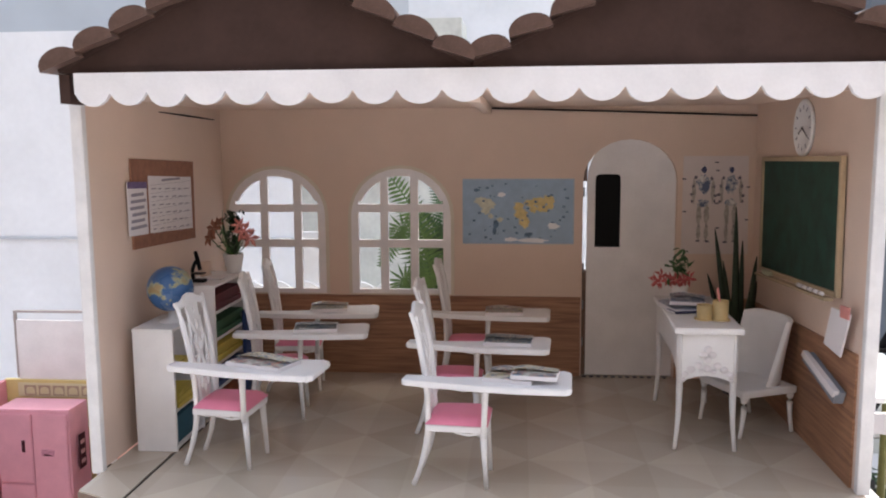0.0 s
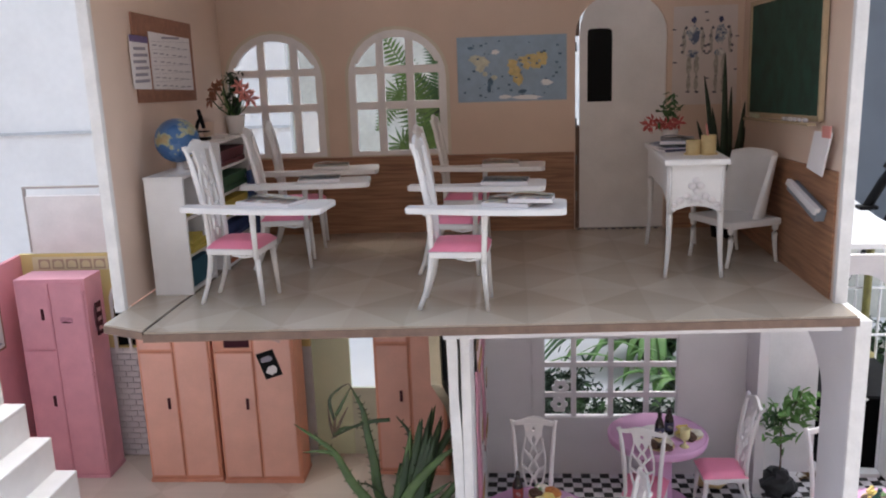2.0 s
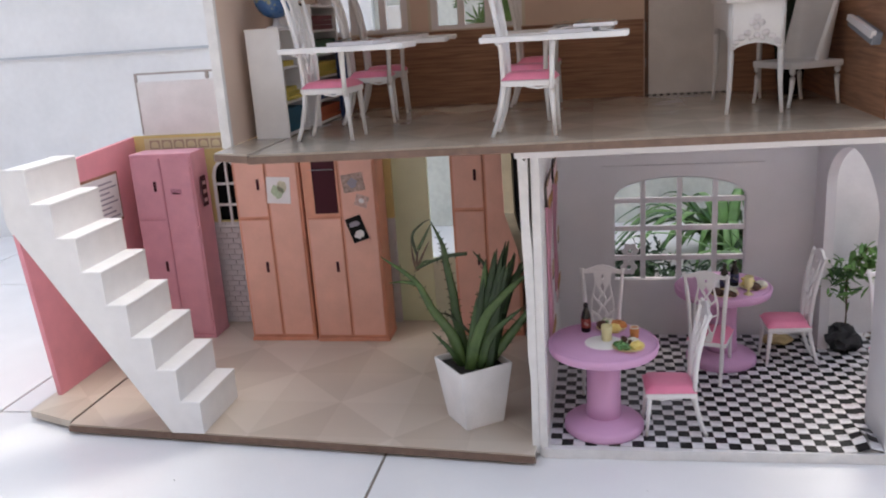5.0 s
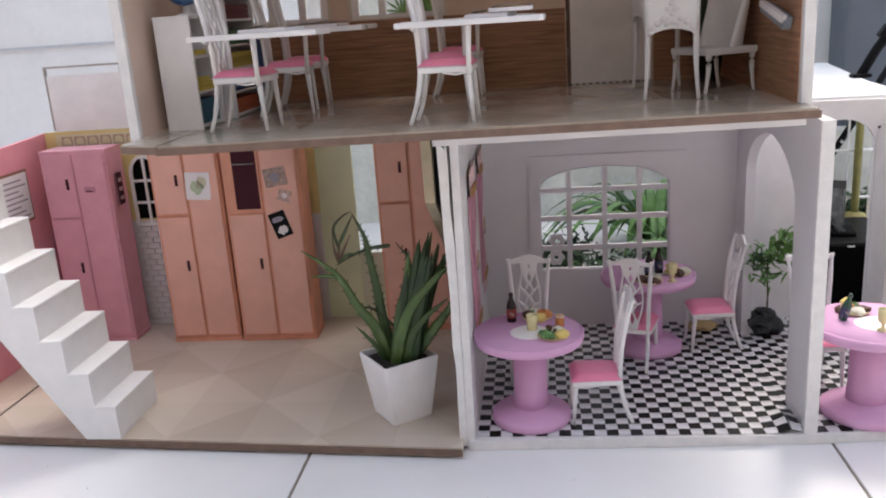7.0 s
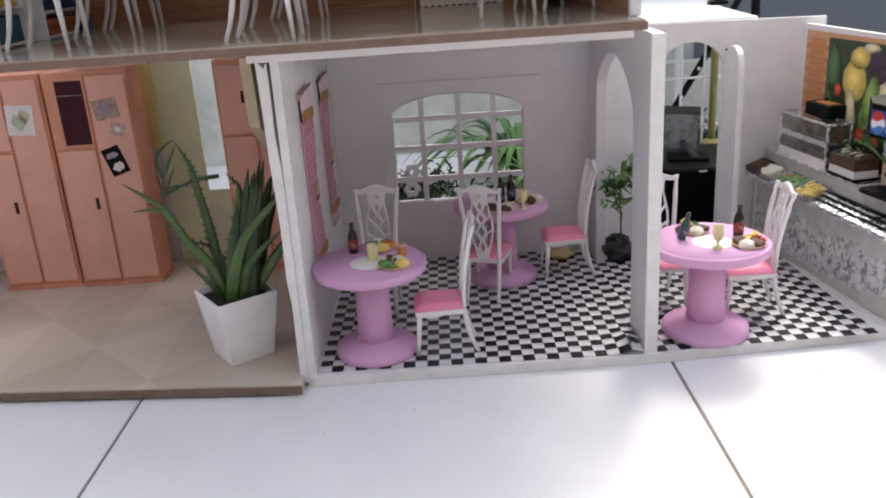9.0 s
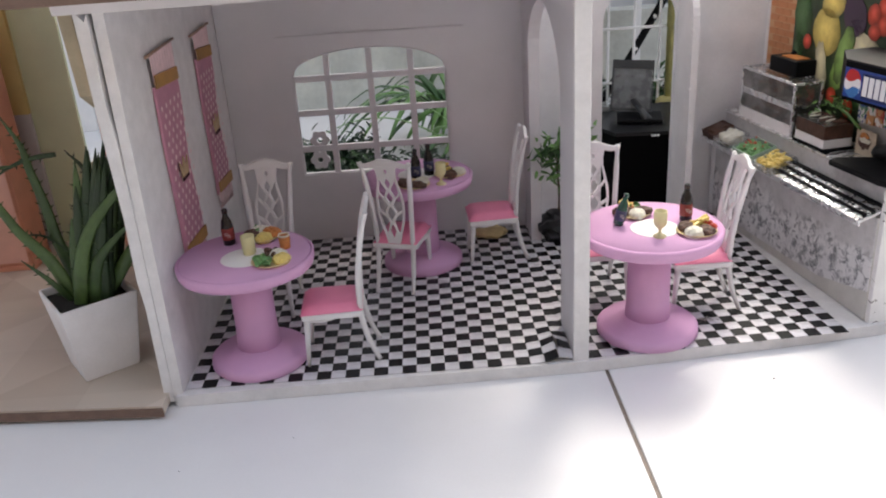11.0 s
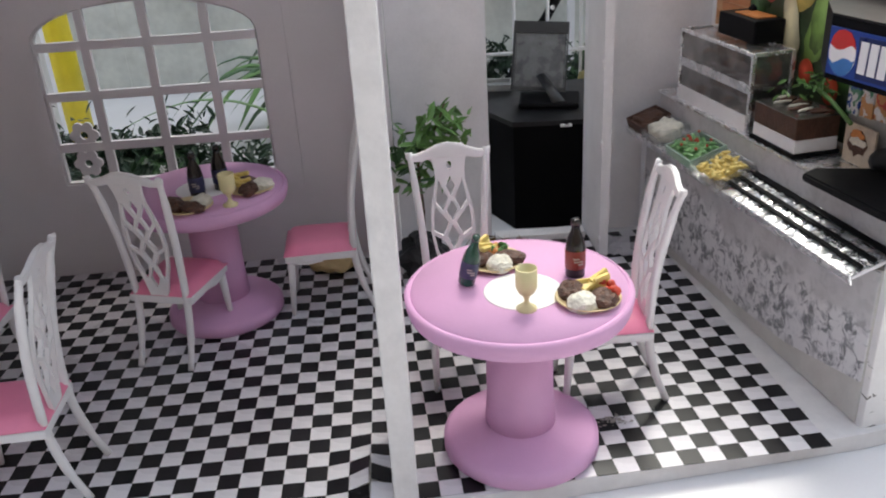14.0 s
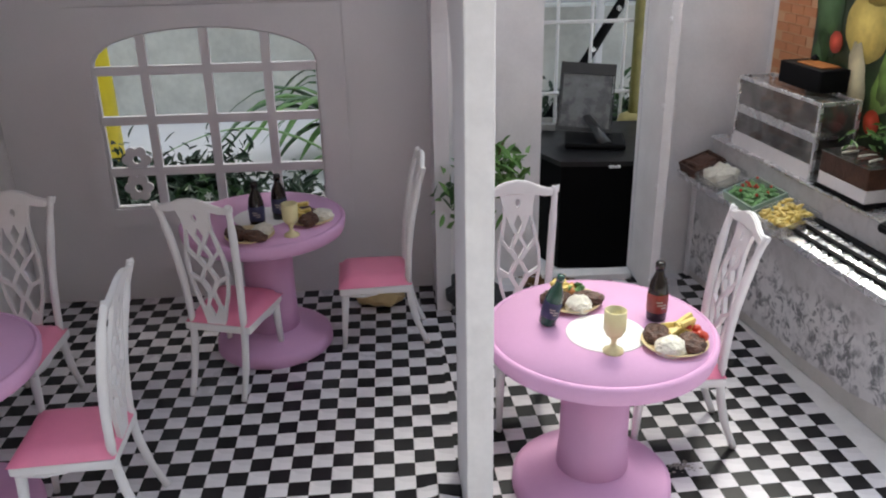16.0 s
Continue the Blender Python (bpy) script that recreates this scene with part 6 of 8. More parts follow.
magazine(0.2335, 0.1940, DT + 0.0065, -10, 0.038, 0.044, 11, "pale blue printed booklet on a pile")
book(0.2100, 0.2360, 0.158, 0.178, DT + 0.0003, DT + 0.0028, LABEL_BLUE, "blue printed booklet on the desk", 18)
fl = thing("flower_pot", "white pot of red flowers on the desk", "potted flowers", 0.2335, 0.2370, DT)
part("pot", lathe([(0, 0), (0.0070, 0), (0.0085, 0.010), (0.0096, 0.0180), (0.0082, 0.0180), (0.0078, 0.015), (0, 0.015)], 24), WHITE, fl)
for k in range(10):
    bm = bmesh.new()
    q = rnd.uniform(0, 6.28)
    petal_flower(bm, (-0.030 + 0.0046 * k, 0.006 * math.sin(q), 0.020 + 0.0015 * (k % 3) + rnd.uniform(0, 0.005)), 0.0108, (math.cos(q), -0.8, 0.6), 5)
    part("red_flower", bm, FLOWER_RED, fl)
for k in range(3):
    bm = bmesh.new()
    leaf_cloud(bm, (0.002 * k - 0.004, 0, 0.032 + 0.008 * k), 0.0055, 14, 0.0060, rnd)
    part("leaf_tuft", bm, LEAF, fl)

# teacher's chair
tc = thing("teacher_chair", "white toy armchair with a curved solid back", "chair", 0.2965, 0.1780, UP_Z, 24)
for x, y in ((-0.030, -0.034), (-0.030, 0.034), (0.030, -0.034), (0.030, 0.034)):
    k = 1 if x > 0 else -1
    part("leg", tube(curve_pts([(x * 1.12, y, 0), (x * 1.02, y, 0.018), (x * 0.98, y, 0.034), (x, y, 0.046)], 3), [0.0020, 0.0021, 0.0022, 0.0024, 0.0027, 0.0030, 0.0032, 0.0034, 0.0036, 0.0036], 8), WHITE, tc)
part("seat", box(-0.034, 0.035, -0.038, 0.038, 0.0435, 0.0515, 0.002), WHITE, tc)
shell = bmesh.new()
N, Mz = 18, 8
vs = {}
for side in (0, 1):
    for i in range(N + 1):
        q = -1.45 + 2.9 * i / N
        c, sn = math.cos(q), math.sin(q)
        flat = math.copysign(abs(sn) ** 0.62, sn)
        for j in range(Mz + 1):
            t = j / Mz
            r = 1 - 0.08 * side
            top = 0.1255 - 0.0045 * abs(flat) ** 3
            z = 0.0510 + (top - 0.0510) * t
            wing = (0.036 - 0.020 * t) * (1 - c ** 0.55)
            vs[side, i, j] = shell.verts.new((0.0275 - 0.0028 * side - wing + 0.0065 * t, (0.0335 + 0.0035 * t) * r * flat, z))
for i in range(N):
    for j in range(Mz):
        for side in (0, 1):
            f = shell.faces.new((vs[side, i, j], vs[side, i + 1, j], vs[side, i + 1, j + 1], vs[side, i, j + 1]))
            f.smooth = True
    shell.faces.new((vs[0, i, Mz], vs[0, i + 1, Mz], vs[1, i + 1, Mz], vs[1, i, Mz]))
for i in (0, N):
    for j in range(Mz):
        shell.faces.new((vs[0, i, j], vs[0, i, j + 1], vs[1, i, j + 1], vs[1, i, j]))
bmesh.ops.recalc_face_normals(shell, faces=shell.faces[:])
part("backrest", shell, WHITE, tc)

# tall plant in the corner
sn_plant = thing("snake_plant", "dark upright snake plant in a black pot", "potted plant", 0.3150, 0.3000, UP_Z)
part("pot", lathe([(0, 0), (0.014, 0), (0.017, 0.02), (0.021, 0.066), (0.019, 0.066), (0.018, 0.056), (0, 0.056)], 24), BLACK, sn_plant)
for x, y, lx, h, w in ((-0.010, 0, -0.020, 0.205, 0.0056), (-0.004, 0.004, -0.014, 0.165, 0.0056), (-0.002, -0.002, -0.004, 0.232, 0.0060), (0.004, 0.002, 0.000, 0.190, 0.0056), (0.010, -0.004, 0.010, 0.172, 0.0064), (0.006, -0.008, 0.006, 0.130, 0.0058), (-0.014, -0.004, -0.024, 0.150, 0.0056), (0.0, 0.008, 0.002, 0.150, 0.0058), (0.012, 0.006, 0.012, 0.140, 0.0066), (-0.006, -0.006, -0.006, 0.125, 0.0058), (0.014, -0.002, 0.006, 0.118, 0.0056)):
    bm = bmesh.new()
    blade(bm, (x, y, 0.045), (x + lx, y, h), (lx * -0.10, 0, 0), w, 0.3, 9, power=0.5, up=(0, 1, 0))
    part("leaf", bm, SNAKE, sn_plant)

# ---- classroom walls ----
cb = thing("cork_board", "brown cork notice board with a pinned calendar", "notice board")
part("panel", plate([(0.088, 0.5830), (0.252, 0.5770), (0.254, 0.6700), (0.090, 0.6770)], [], 0.0022, frame_yz(-0.3518)), CORK, cb)
part("calendar", plate([(0.127, 0.5960), (0.2425, 0.5900), (0.2425, 0.6520), (0.127, 0.6580)], [], 0.0008, frame_yz(-0.3495)), PAPER, cb, "white printed calendar sheet")
part("leaflet", plate([(0.077, 0.5980), (0.121, 0.5960), (0.121, 0.6520), (0.077, 0.6540)], [], 0.0008, frame_yz(-0.3494)), PAPER, cb, "white leaflet with a purple heading")
part("leaflet_heading", plate([(0.077, 0.6470), (0.121, 0.6450), (0.121, 0.6520), (0.077, 0.6540)], [], 0.0004, frame_yz(-0.3485)), LILAC, cb)
bm = bmesh.new()
for r in range(6):
    for c in range(6):
        bm_box(bm, -0.3487, -0.3483, 0.133 + 0.0176 * c, 0.133 + 0.0176 * c + (0.011 if (r + c) % 3 else 0.007), 0.599 + 0.0088 * r - 0.0009 * c, 0.6002 + 0.0088 * r - 0.0009 * c)
for r in range(7):
    z = 0.6022 + 0.0088 * r - 0.0048
    bm_box(bm, -0.3487, -0.3484, 0.130, 0.240, z - 0.0029, z - 0.0026)
bm_box(bm, -0.3487, -0.3483, 0.160, 0.210, 0.6505, 0.6530)
for k in range(6):
    bm_box(bm, -0.3486, -0.3482, 0.081 + 0.002 * (k % 3), 0.117 - 0.004 * (k % 2), 0.6040 + 0.0068 * k, 0.6072 + 0.0068 * k)
part("print", bm, GREY_INK, cb)

mp = thing("world_map", "light blue world map poster with ochre continents", "map")
MX0, MX1, MZ0, MZ1 = -0.027, 0.1185, 0.5580, 0.6435
part("sheet", plate(rect(MX0, MX1, MZ0, MZ1), [], 0.0010, frame_xz(WALL_Y - 0.0012)), BLUE_MAP, mp)


MAP_PALE = mat("map_pale_land", (0.62, 0.62, 0.50), 0.6, var=0.2, scale=200)
for i, (cx, cz, rx, rz, m) in enumerate(((-0.004, 0.608, 0.008, 0.005, MAP_PALE), (0.006, 0.603, 0.010, 0.007, MAP_PALE), (0.004, 0.595, 0.006, 0.005, MAP_PALE), (0.010, 0.588, 0.004, 0.003, MAP_PALE), (0.017, 0.577, 0.004, 0.006, MAP_DARK), (0.015, 0.568, 0.0025, 0.006, MAP_DARK), (0.022, 0.583, 0.004, 0.003, MAP_PALE), (0.024, 0.616, 0.006, 0.003, SIGN_WHITE),
                                        (0.047, 0.601, 0.007, 0.006, MAP_LAND), (0.050, 0.590, 0.009, 0.007, MAP_LAND), (0.054, 0.580, 0.006, 0.008, MAP_LAND), (0.062, 0.605, 0.008, 0.005, MAP_LAND), (0.074, 0.607, 0.010, 0.006, MAP_LAND), (0.086, 0.609, 0.008, 0.006, MAP_LAND), (0.078, 0.598, 0.008, 0.005, MAP_LAND), (0.066, 0.597, 0.005, 0.005, MAP_LAND), (0.088, 0.601, 0.005, 0.004, MAP_LAND),
                                        (0.092, 0.575, 0.007, 0.004, SIGN_WHITE), (0.036, 0.557, 0.008, 0.003, SIGN_WHITE), (0.066, 0.5555, 0.020, 0.0030, SIGN_WHITE), (0.060, 0.5635, 0.005, 0.003, MAP_DARK), (-0.008, 0.622, 0.004, 0.002, MAP_DARK))):
    part("land", plate(blob(cx, cz + 0.007, rx, rz, i + 5), [], 0.0005, frame_xz(WALL_Y - 0.0018 - 0.00003 * i)), m, mp)
bm = bmesh.new()
r = random.Random(21)
for k in range(46):
    x, z = r.uniform(MX0 + 0.006, MX1 - 0.008), r.uniform(MZ0 + 0.006, MZ1 - 0.006)
    s = r.uniform(0.0008, 0.0020)
    bm_box(bm, x - s, x + s, WALL_Y - 0.0027, WALL_Y - 0.0019, z - s * 0.7, z + s * 0.7)
tagged(part("small_marks", bm, MAP_DARK, mp), kind="stuff")

po = thing("anatomy_chart", "white wall chart with two dark printed shapes", "poster", 0.0035, 0, 0.0080)
part("sheet", plate([(0.2530, 0.5380), (0.3370, 0.5380), (0.3340, 0.6640), (0.2530, 0.6640)], [], 0.0010, frame_xz(WALL_Y - 0.0013)), mat("peach_paper", (0.68, 0.60, 0.58), 0.7, var=0.05), po)
INK_BLUE = mat("blue_ink", (0.06, 0.07, 0.15), 0.7)
LIMB = mat("pale_beige_print", (0.46, 0.42, 0.38), 0.7, var=0.45, scale=300)
INK_DARK = mat("dark_ink", (0.14, 0.13, 0.16), 0.7)
CHEST = printed_page("chart_print", ((0.10, 0.13, 0.22), (0.50, 0.48, 0.50), (0.22, 0.26, 0.34), (0.58, 0.54, 0.52)), 4)
r = random.Random(22)
LAY = frame_xz(WALL_Y - 0.0017)
for n, cx in enumerate((0.2790, 0.3135)):
    for sx in (-1, 1):
        for dx, dz, rx, rz in ((0.0048, 0.5890, 0.0032, 0.0140), (0.0048, 0.5660, 0.0026, 0.0110), (0.0118, 0.6200, 0.0024, 0.0150)):
            part("pale_limb", plate(blob(cx + sx * dx, dz, rx, rz, 40 + n), [], 0.0002, LAY), LIMB, po)
        for dx, dz, rx, rz in ((0.0100, 0.6360, 0.0022, 0.0022), (0.0132, 0.6260, 0.0018, 0.0028), (0.0150, 0.6140, 0.0024, 0.0020), (0.0142, 0.6060, 0.0016, 0.0020), (0.0048, 0.5740, 0.0016, 0.0018), (0.0056, 0.5545, 0.0030, 0.0016)):
            part("print_mark", plate(blob(cx + sx * dx, dz + r.uniform(-0.001, 0.001), rx, rz, r.randrange(99), 9), [], 0.0003, LAY), INK_DARK, po)
    part("print_chest", plate(blob(cx, 0.6280, 0.0085, 0.0120, 11 + n), [], 0.0003, LAY), CHEST, po)
    part("print_hip", plate(blob(cx, 0.6045, 0.0078, 0.0050, 13 + n), [], 0.0003, LAY), CHEST, po)
    part("print_top", plate(blob(cx, 0.6465, 0.0030, 0.0042, 15 + n), [], 0.0003, LAY), INK_BLUE, po)
for k in range(9):
    part("caption_mark", plate(blob((0.2965, 0.2960, 0.2560, 0.3330)[k % 4] + r.uniform(-0.002, 0.002), 0.6560 - 0.0105 * k, 0.0030, 0.0011, k, 8), [], 0.0003, LAY), INK_DARK, po)

gbd = thing("chalkboard", "green chalkboard in a pale wood frame, chalk tray below", "chalkboard")
Q = [(0.058, 0.5480), (0.306, 0.5360), (0.310, 0.6690), (0.062, 0.6745)]
part("board", plate(Q, [], 0.0030, frame_yz(0.3428)), GREENBOARD, gbd)


def rail(a, b, w):
    (y0, z0), (y1, z1) = a, b
    d = Vector((0, y1 - y0, z1 - z0)).normalized()
    L = math.hypot(y1 - y0, z1 - z0)
    m = Matrix.Translation((0.3415, y0, z0)) @ Matrix.Rotation(math.atan2(z1 - z0, y1 - y0), 4, 'X')
    return box(-0.001, 0.004, -w, L + w, -w, w, 0.0006, m)


for a, b in zip(Q, Q[1:] + Q[:1]):
    part("frame_rail", rail(a, b, 0.0026), PALE_WOOD, gbd)
TRAY_T = Matrix.Translation((0, 0.064, 0.5440)) @ Matrix.Rotation(math.atan2(-0.0120, 0.248), 4, 'X')
part("chalk_tray", box(0.3330, 0.3415, 0.0, 0.240, -0.0030, 0.0, 0.0006, TRAY_T), PALE_WOOD, gbd)
for k in range(5):
    y = 0.085 + 0.016 * k
    c = tagged(part("chalk", tube([TRAY_T @ Vector((0.3370, y - 0.070, 0.0021)), TRAY_T @ Vector((0.3376, y - 0.060, 0.0021))], 0.0021, 8), PAPER), "short white chalk stick on the tray", "chalk", "chalk sticks")
er = thing("board_eraser", "pale oval board eraser on the chalk tray", "eraser", 0.3372, 0.2600, 0.5347, 0)
part("body", box(-0.003, 0.003, -0.013, 0.013, 0, 0.0060, 0.0022), mat("pale_green_felt", (0.46, 0.48, 0.34), 0.8), er)

ck = thing("wall_clock", "round white wall clock with dark marks", "clock")
cm = Matrix.Translation((0.3470, 0.1790, 0.7040)) @ Matrix.Rotation(radians(-90), 4, 'Y')
bm = lathe([(0, 0), (0.0285, 0), (0.0300, 0.0012), (0.0300, 0.0034), (0.0280, 0.0042), (0.0262, 0.0032), (0, 0.0030)], 40)
bmesh.ops.transform(bm, matrix=cm, verts=bm.verts[:])
part("body", bm, WHITE, ck)
bm = bmesh.new()
for k in range(12):
    q = k * math.pi / 6
    bm_box(bm, -0.0007, 0.0007, 0.0195, 0.0240, 0.0031, 0.0036, 0, cm @ Matrix.Rotation(q, 4, 'Z'))
part("hour_marks", bm, GREY_INK, ck)
for q, L in ((radians(150), 0.018), (radians(25), 0.014)):
    part("pointer", box(-0.0006, 0.0006, -0.002, L, 0.0037, 0.0041, 0, cm @ Matrix.Rotation(q, 4, 'Z')), BLACK, ck)
pk = thing("wall_pocket", "clear plastic wall pocket with papers and pink tag", "wall pocket", 0, 0, 0)
part("sheet", plate([(0.030, 0.4960), (0.072, 0.4990), (0.056, 0.5370), (0.012, 0.5390)], [], 0.0016, frame_yz(0.3375)), PAPER, pk)
part("tag", plate([(0.012, 0.5340), (0.032, 0.5330), (0.032, 0.5440), (0.012, 0.5450)], [], 0.0012, frame_yz(0.3362)), FLOWER_PINK, pk, "pink paper tag")
bk = thing("wall_booklet", "grey booklet tucked in a rack on the dado", "booklet")
part("cover", plate([(0.032, 0.4520), (0.120, 0.4700), (0.112, 0.4800), (0.026, 0.4640)], [], 0.009, frame_yz(0.3345)), mat("slate_cover", (0.22, 0.25, 0.30), 0.4), bk)
part("page_block", plate([(0.029, 0.4590), (0.116, 0.4760), (0.111, 0.4820), (0.024, 0.4660)], [], 0.005, frame_yz(0.3320)), PAPER, bk)


# ---- food counter along the slanted wall ----
def ell(cx, cz, rx, rz, rot=0, n=48, lump=0.0):
    c, s = math.cos(radians(rot)), math.sin(radians(rot))
    out = []
    for k in range(n):
        q = 2 * math.pi * k / n
        w = 1 + lump * (math.sin(9 * q + cx * 90) + 0.6 * math.sin(5 * q + cz * 70))
        out.append((cx + w * (rx * math.cos(q) * c - rz * math.sin(q) * s), cz + w * (rx * math.cos(q) * s + rz * math.sin(q) * c)))
    return out


def sbox(u0, u1, d0, d1, z0, z1, bevel=0.0, extra=None):
    """A box in the slanted wall's axes: u to the front, d into the room."""
    m = SW if extra is None else SW @ extra
    return box(u0, u1, -d1, -d0, z0, z1, bevel, m)


ct = thing("food_counter", "grey marbled buffet counter with white end panel", "counter")
BARE = mat("bare_grey_board", (0.60, 0.59, 0.56), 0.6, var=0.12, scale=50, bump=0.12)
part("carcass", sbox(0.004, 0.319, 0.0005, 0.0570, ZF, 0.1210), BARE, ct)
part("marble_front", plate([(0.004, 0.0200), (0.180, 0.0240), (0.240, 0.0270), (0.3188, 0.0440), (0.3188, 0.1200), (0.004, 0.1210)], [], 0.0012, frame_slant(-0.0582)), MARBLE, ct, "grey marbled front with paper print")
part("end_panel", sbox(0.3190, 0.3250, 0.0060, 0.0560, ZF - 0.002, 0.1505, 0.0008), SCUFFED, ct, "scuffed white end panel")
part("back_end", sbox(-0.002, 0.0040, 0.0005, 0.0600, ZF, 0.1240), WHITE_PAINT, ct)
TFRONT = 0.0770
tray = Matrix.Translation((0, -TFRONT, 0.1188)) @ Matrix.Rotation(radians(18), 4, 'X')
foil = bmesh.new()
fn, fm = 120, 14
fv = {}
for i in range(fn + 1):
    for j in range(fm + 1):
        p = Vector((0.0025 + 0.3165 * i / fn, 0.0315 * j / fm, 0.0030))
        p.z += 0.0007 * noise.noise(Vector((p.x * 130, p.y * 130, 0))) + 0.0005 * noise.noise(Vector((p.x * 330, p.y * 240, 4)))
        fv[i, j] = foil.verts.new(SW @ tray @ p)
for i in range(fn):
    for j in range(fm):
        foil.faces.new((fv[i, j], fv[i + 1, j], fv[i + 1, j + 1], fv[i, j + 1]))
part("foil_sheet", foil, SILVER, ct, "crinkled silver foil over the tray shelf")
part("tray_shelf", box(0.002, 0.3190, 0, 0.0320, 0, 0.0022, 0.0006, SW @ tray), WHITE_PAINT, ct)
part("tray_lip", box(0.002, 0.3190, -0.0014, 0.0, -0.0035, 0.0036, 0.0005, SW @ tray), SILVER, ct)
part("tray_bracket", plate([(-0.0765, 0.1170), (-0.0565, 0.1040), (-0.0565, 0.1205), (-0.0765, 0.1188)], [], 0.0016, SW @ frame_yz(0.0020)), WHITE_PAINT, ct)
for k, w in ((0.0080, 0.0015), (0.0172, 0.0016), (0.0272, 0.0022)):
    part("tray_rail", box(0.120 if k < 0.01 else 0.150, 0.3180, k - w, k + w, 0.0036, 0.0054, 0.0004, SW @ tray), BLACK, ct, "black rail strip")
part("riser", sbox(0.004, 0.3190, 0.0445, 0.0470, 0.1212, 0.1500), MARBLE, ct)
part("upper_shelf", sbox(0.004, 0.3195, 0.0005, 0.0490, 0.1503, 0.1525, 0.0006), SILVER, ct)

case = thing("display_case", "two-tier glass display case with silver edges", "display case")
CU0, CU1, CD0, CD1, CZ0, CZ1 = 0.0320, 0.1430, 0.0120, 0.0440, 0.1527, 0.2110
for z in (CZ0 + 0.001, (CZ0 + CZ1) / 2 + 0.003, CZ1 - 0.001):
    part("shelf", sbox(CU0, CU1, CD0, CD1, z - 0.0012, z + 0.0012), SILVER if z < CZ1 - 0.01 else GLASS, case)
for u in (CU0, CU1):
    for d in (CD0, CD1):
        part("corner_post", sbox(u - 0.0014, u + 0.0014, d - 0.0014, d + 0.0014, CZ0, CZ1 + 0.001, 0.0004), SILVER, case)
for d in (CD0, CD1):
    part("top_edge", sbox(CU0, CU1, d - 0.0014, d + 0.0014, CZ1 - 0.0014, CZ1 + 0.0014, 0.0004), SILVER, case)
for u in (CU0, CU1):
    part("top_edge", sbox(u - 0.0014, u + 0.0014, CD0, CD1, CZ1 - 0.0014, CZ1 + 0.0014, 0.0004), SILVER, case)
part("front_pane", sbox(CU0 + 0.0015, CU1 - 0.0015, CD1 - 0.0006, CD1 + 0.0002, CZ0, CZ1 - 0.0015), PANE_REFLECT, case)
part("end_pane", sbox(CU1 - 0.0004, CU1 + 0.0004, CD0 + 0.0015, CD1 - 0.0015, CZ0, CZ1 - 0.0015), PANE_REFLECT, case)
part("base_band", sbox(CU0 + 0.0010, CU1 - 0.0010, CD1 + 0.0004, CD1 + 0.0012, CZ0, CZ0 + 0.012), WHITE_PAINT, case)
part("middle_band", sbox(CU0 + 0.0010, CU1 - 0.0010, CD1 + 0.0004, CD1 + 0.0014, (CZ0 + CZ1) / 2, (CZ0 + CZ1) / 2 + 0.007), SILVER, case)


def pastry_row(z, seed, tone):
    rr = random.Random(seed)
    row = thing("pastry_row", "row of dark pastries inside the glass case", "pastries", group="pastries")
    for k in range(8):
        u = CU0 + 0.010 + 0.0132 * k
        bm = bmesh.new()
        bmesh.ops.create_icosphere(bm, subdivisions=2, radius=0.0058, matrix=SW @ pose(u, -0.026 + rr.uniform(-0.004, 0.004), z + 0.0046, 0, 0, rr.uniform(0, 90)) @ Matrix.Diagonal((1.0, 1.4, 0.72, 1)))
        for v in bm.verts:
            v.co += 0.0006 * noise.noise_vector(v.co * 300)
        part("pastry", bm, tone if k % 3 else ORANGE_FOOD, row)


pastry_row(CZ0 + 0.0022, 1, BREAD_BROWN)
pastry_row((CZ0 + CZ1) / 2 + 0.0042, 2, BREAD_BROWN)
reg = thing("cash_register", "black toy cash register on the display case", "cash register")
part("body", sbox(0.064, 0.118, 0.0045, 0.0300, CZ1 + 0.0014, CZ1 + 0.0190, 0.0015), BLACK, reg)
part("keys", sbox(0.078, 0.110, 0.008, 0.024, CZ1 + 0.0190, CZ1 + 0.0200), ORANGE_FOOD, reg)
part("knob", lathe([(0, 0), (0.003, 0), (0.0034, 0.003), (0, 0.006)], 12, None, tuple(SW @ Vector((0.080, -0.010, CZ1 + 0.019)))), BLACK, reg)

bb = thing("cake_box", "brown layered cake box with a white band", "cake")
part("black_foot", sbox(0.1540, 0.2090, 0.0120, 0.0485, 0.1527, 0.1560, 0.0008), BLACK, bb)
part("white_band", sbox(0.1555, 0.2075, 0.0140, 0.0470, 0.1560, 0.1655, 0.0006), WHITE_PAINT, bb)
part("cake", sbox(0.1555, 0.2075, 0.0140, 0.0470, 0.1655, 0.1805, 0.0006), mat("dark_sponge", (0.085, 0.038, 0.024), 0.35, var=0.6, scale=90, bump=0.4), bb)
part("cover", sbox(0.1550, 0.2080, 0.0135, 0.0475, 0.1806, 0.1816, 0.0003), PANE_REFLECT, bb)
rr = random.Random(5)
for k in range(12):
    top = bmesh.new()
    bmesh.ops.create_icosphere(top, subdivisions=1, radius=0.0040, matrix=SW @ pose(0.160 + 0.0038 * k, -0.030 + rr.uniform(-0.006, 0.006), 0.1828, 0, 0, rr.uniform(80, 110)) @ Matrix.Diagonal((2.2, 0.35, 0.35, 1)))
    part("topping", top, BREAD_BROWN if k % 3 else CREAM, bb)
herb = thing("herb_bunch", "loose bunch of green herbs on the cake box", "herbs")
bm = bmesh.new()
leaf_cloud(bm, SW @ Vector((0.178, -0.014, 0.193)), 0.0070, 70, 0.0042, rr, (1.6, 1, 0.6))
part("leaves", bm, LEAF_LIGHT, herb)
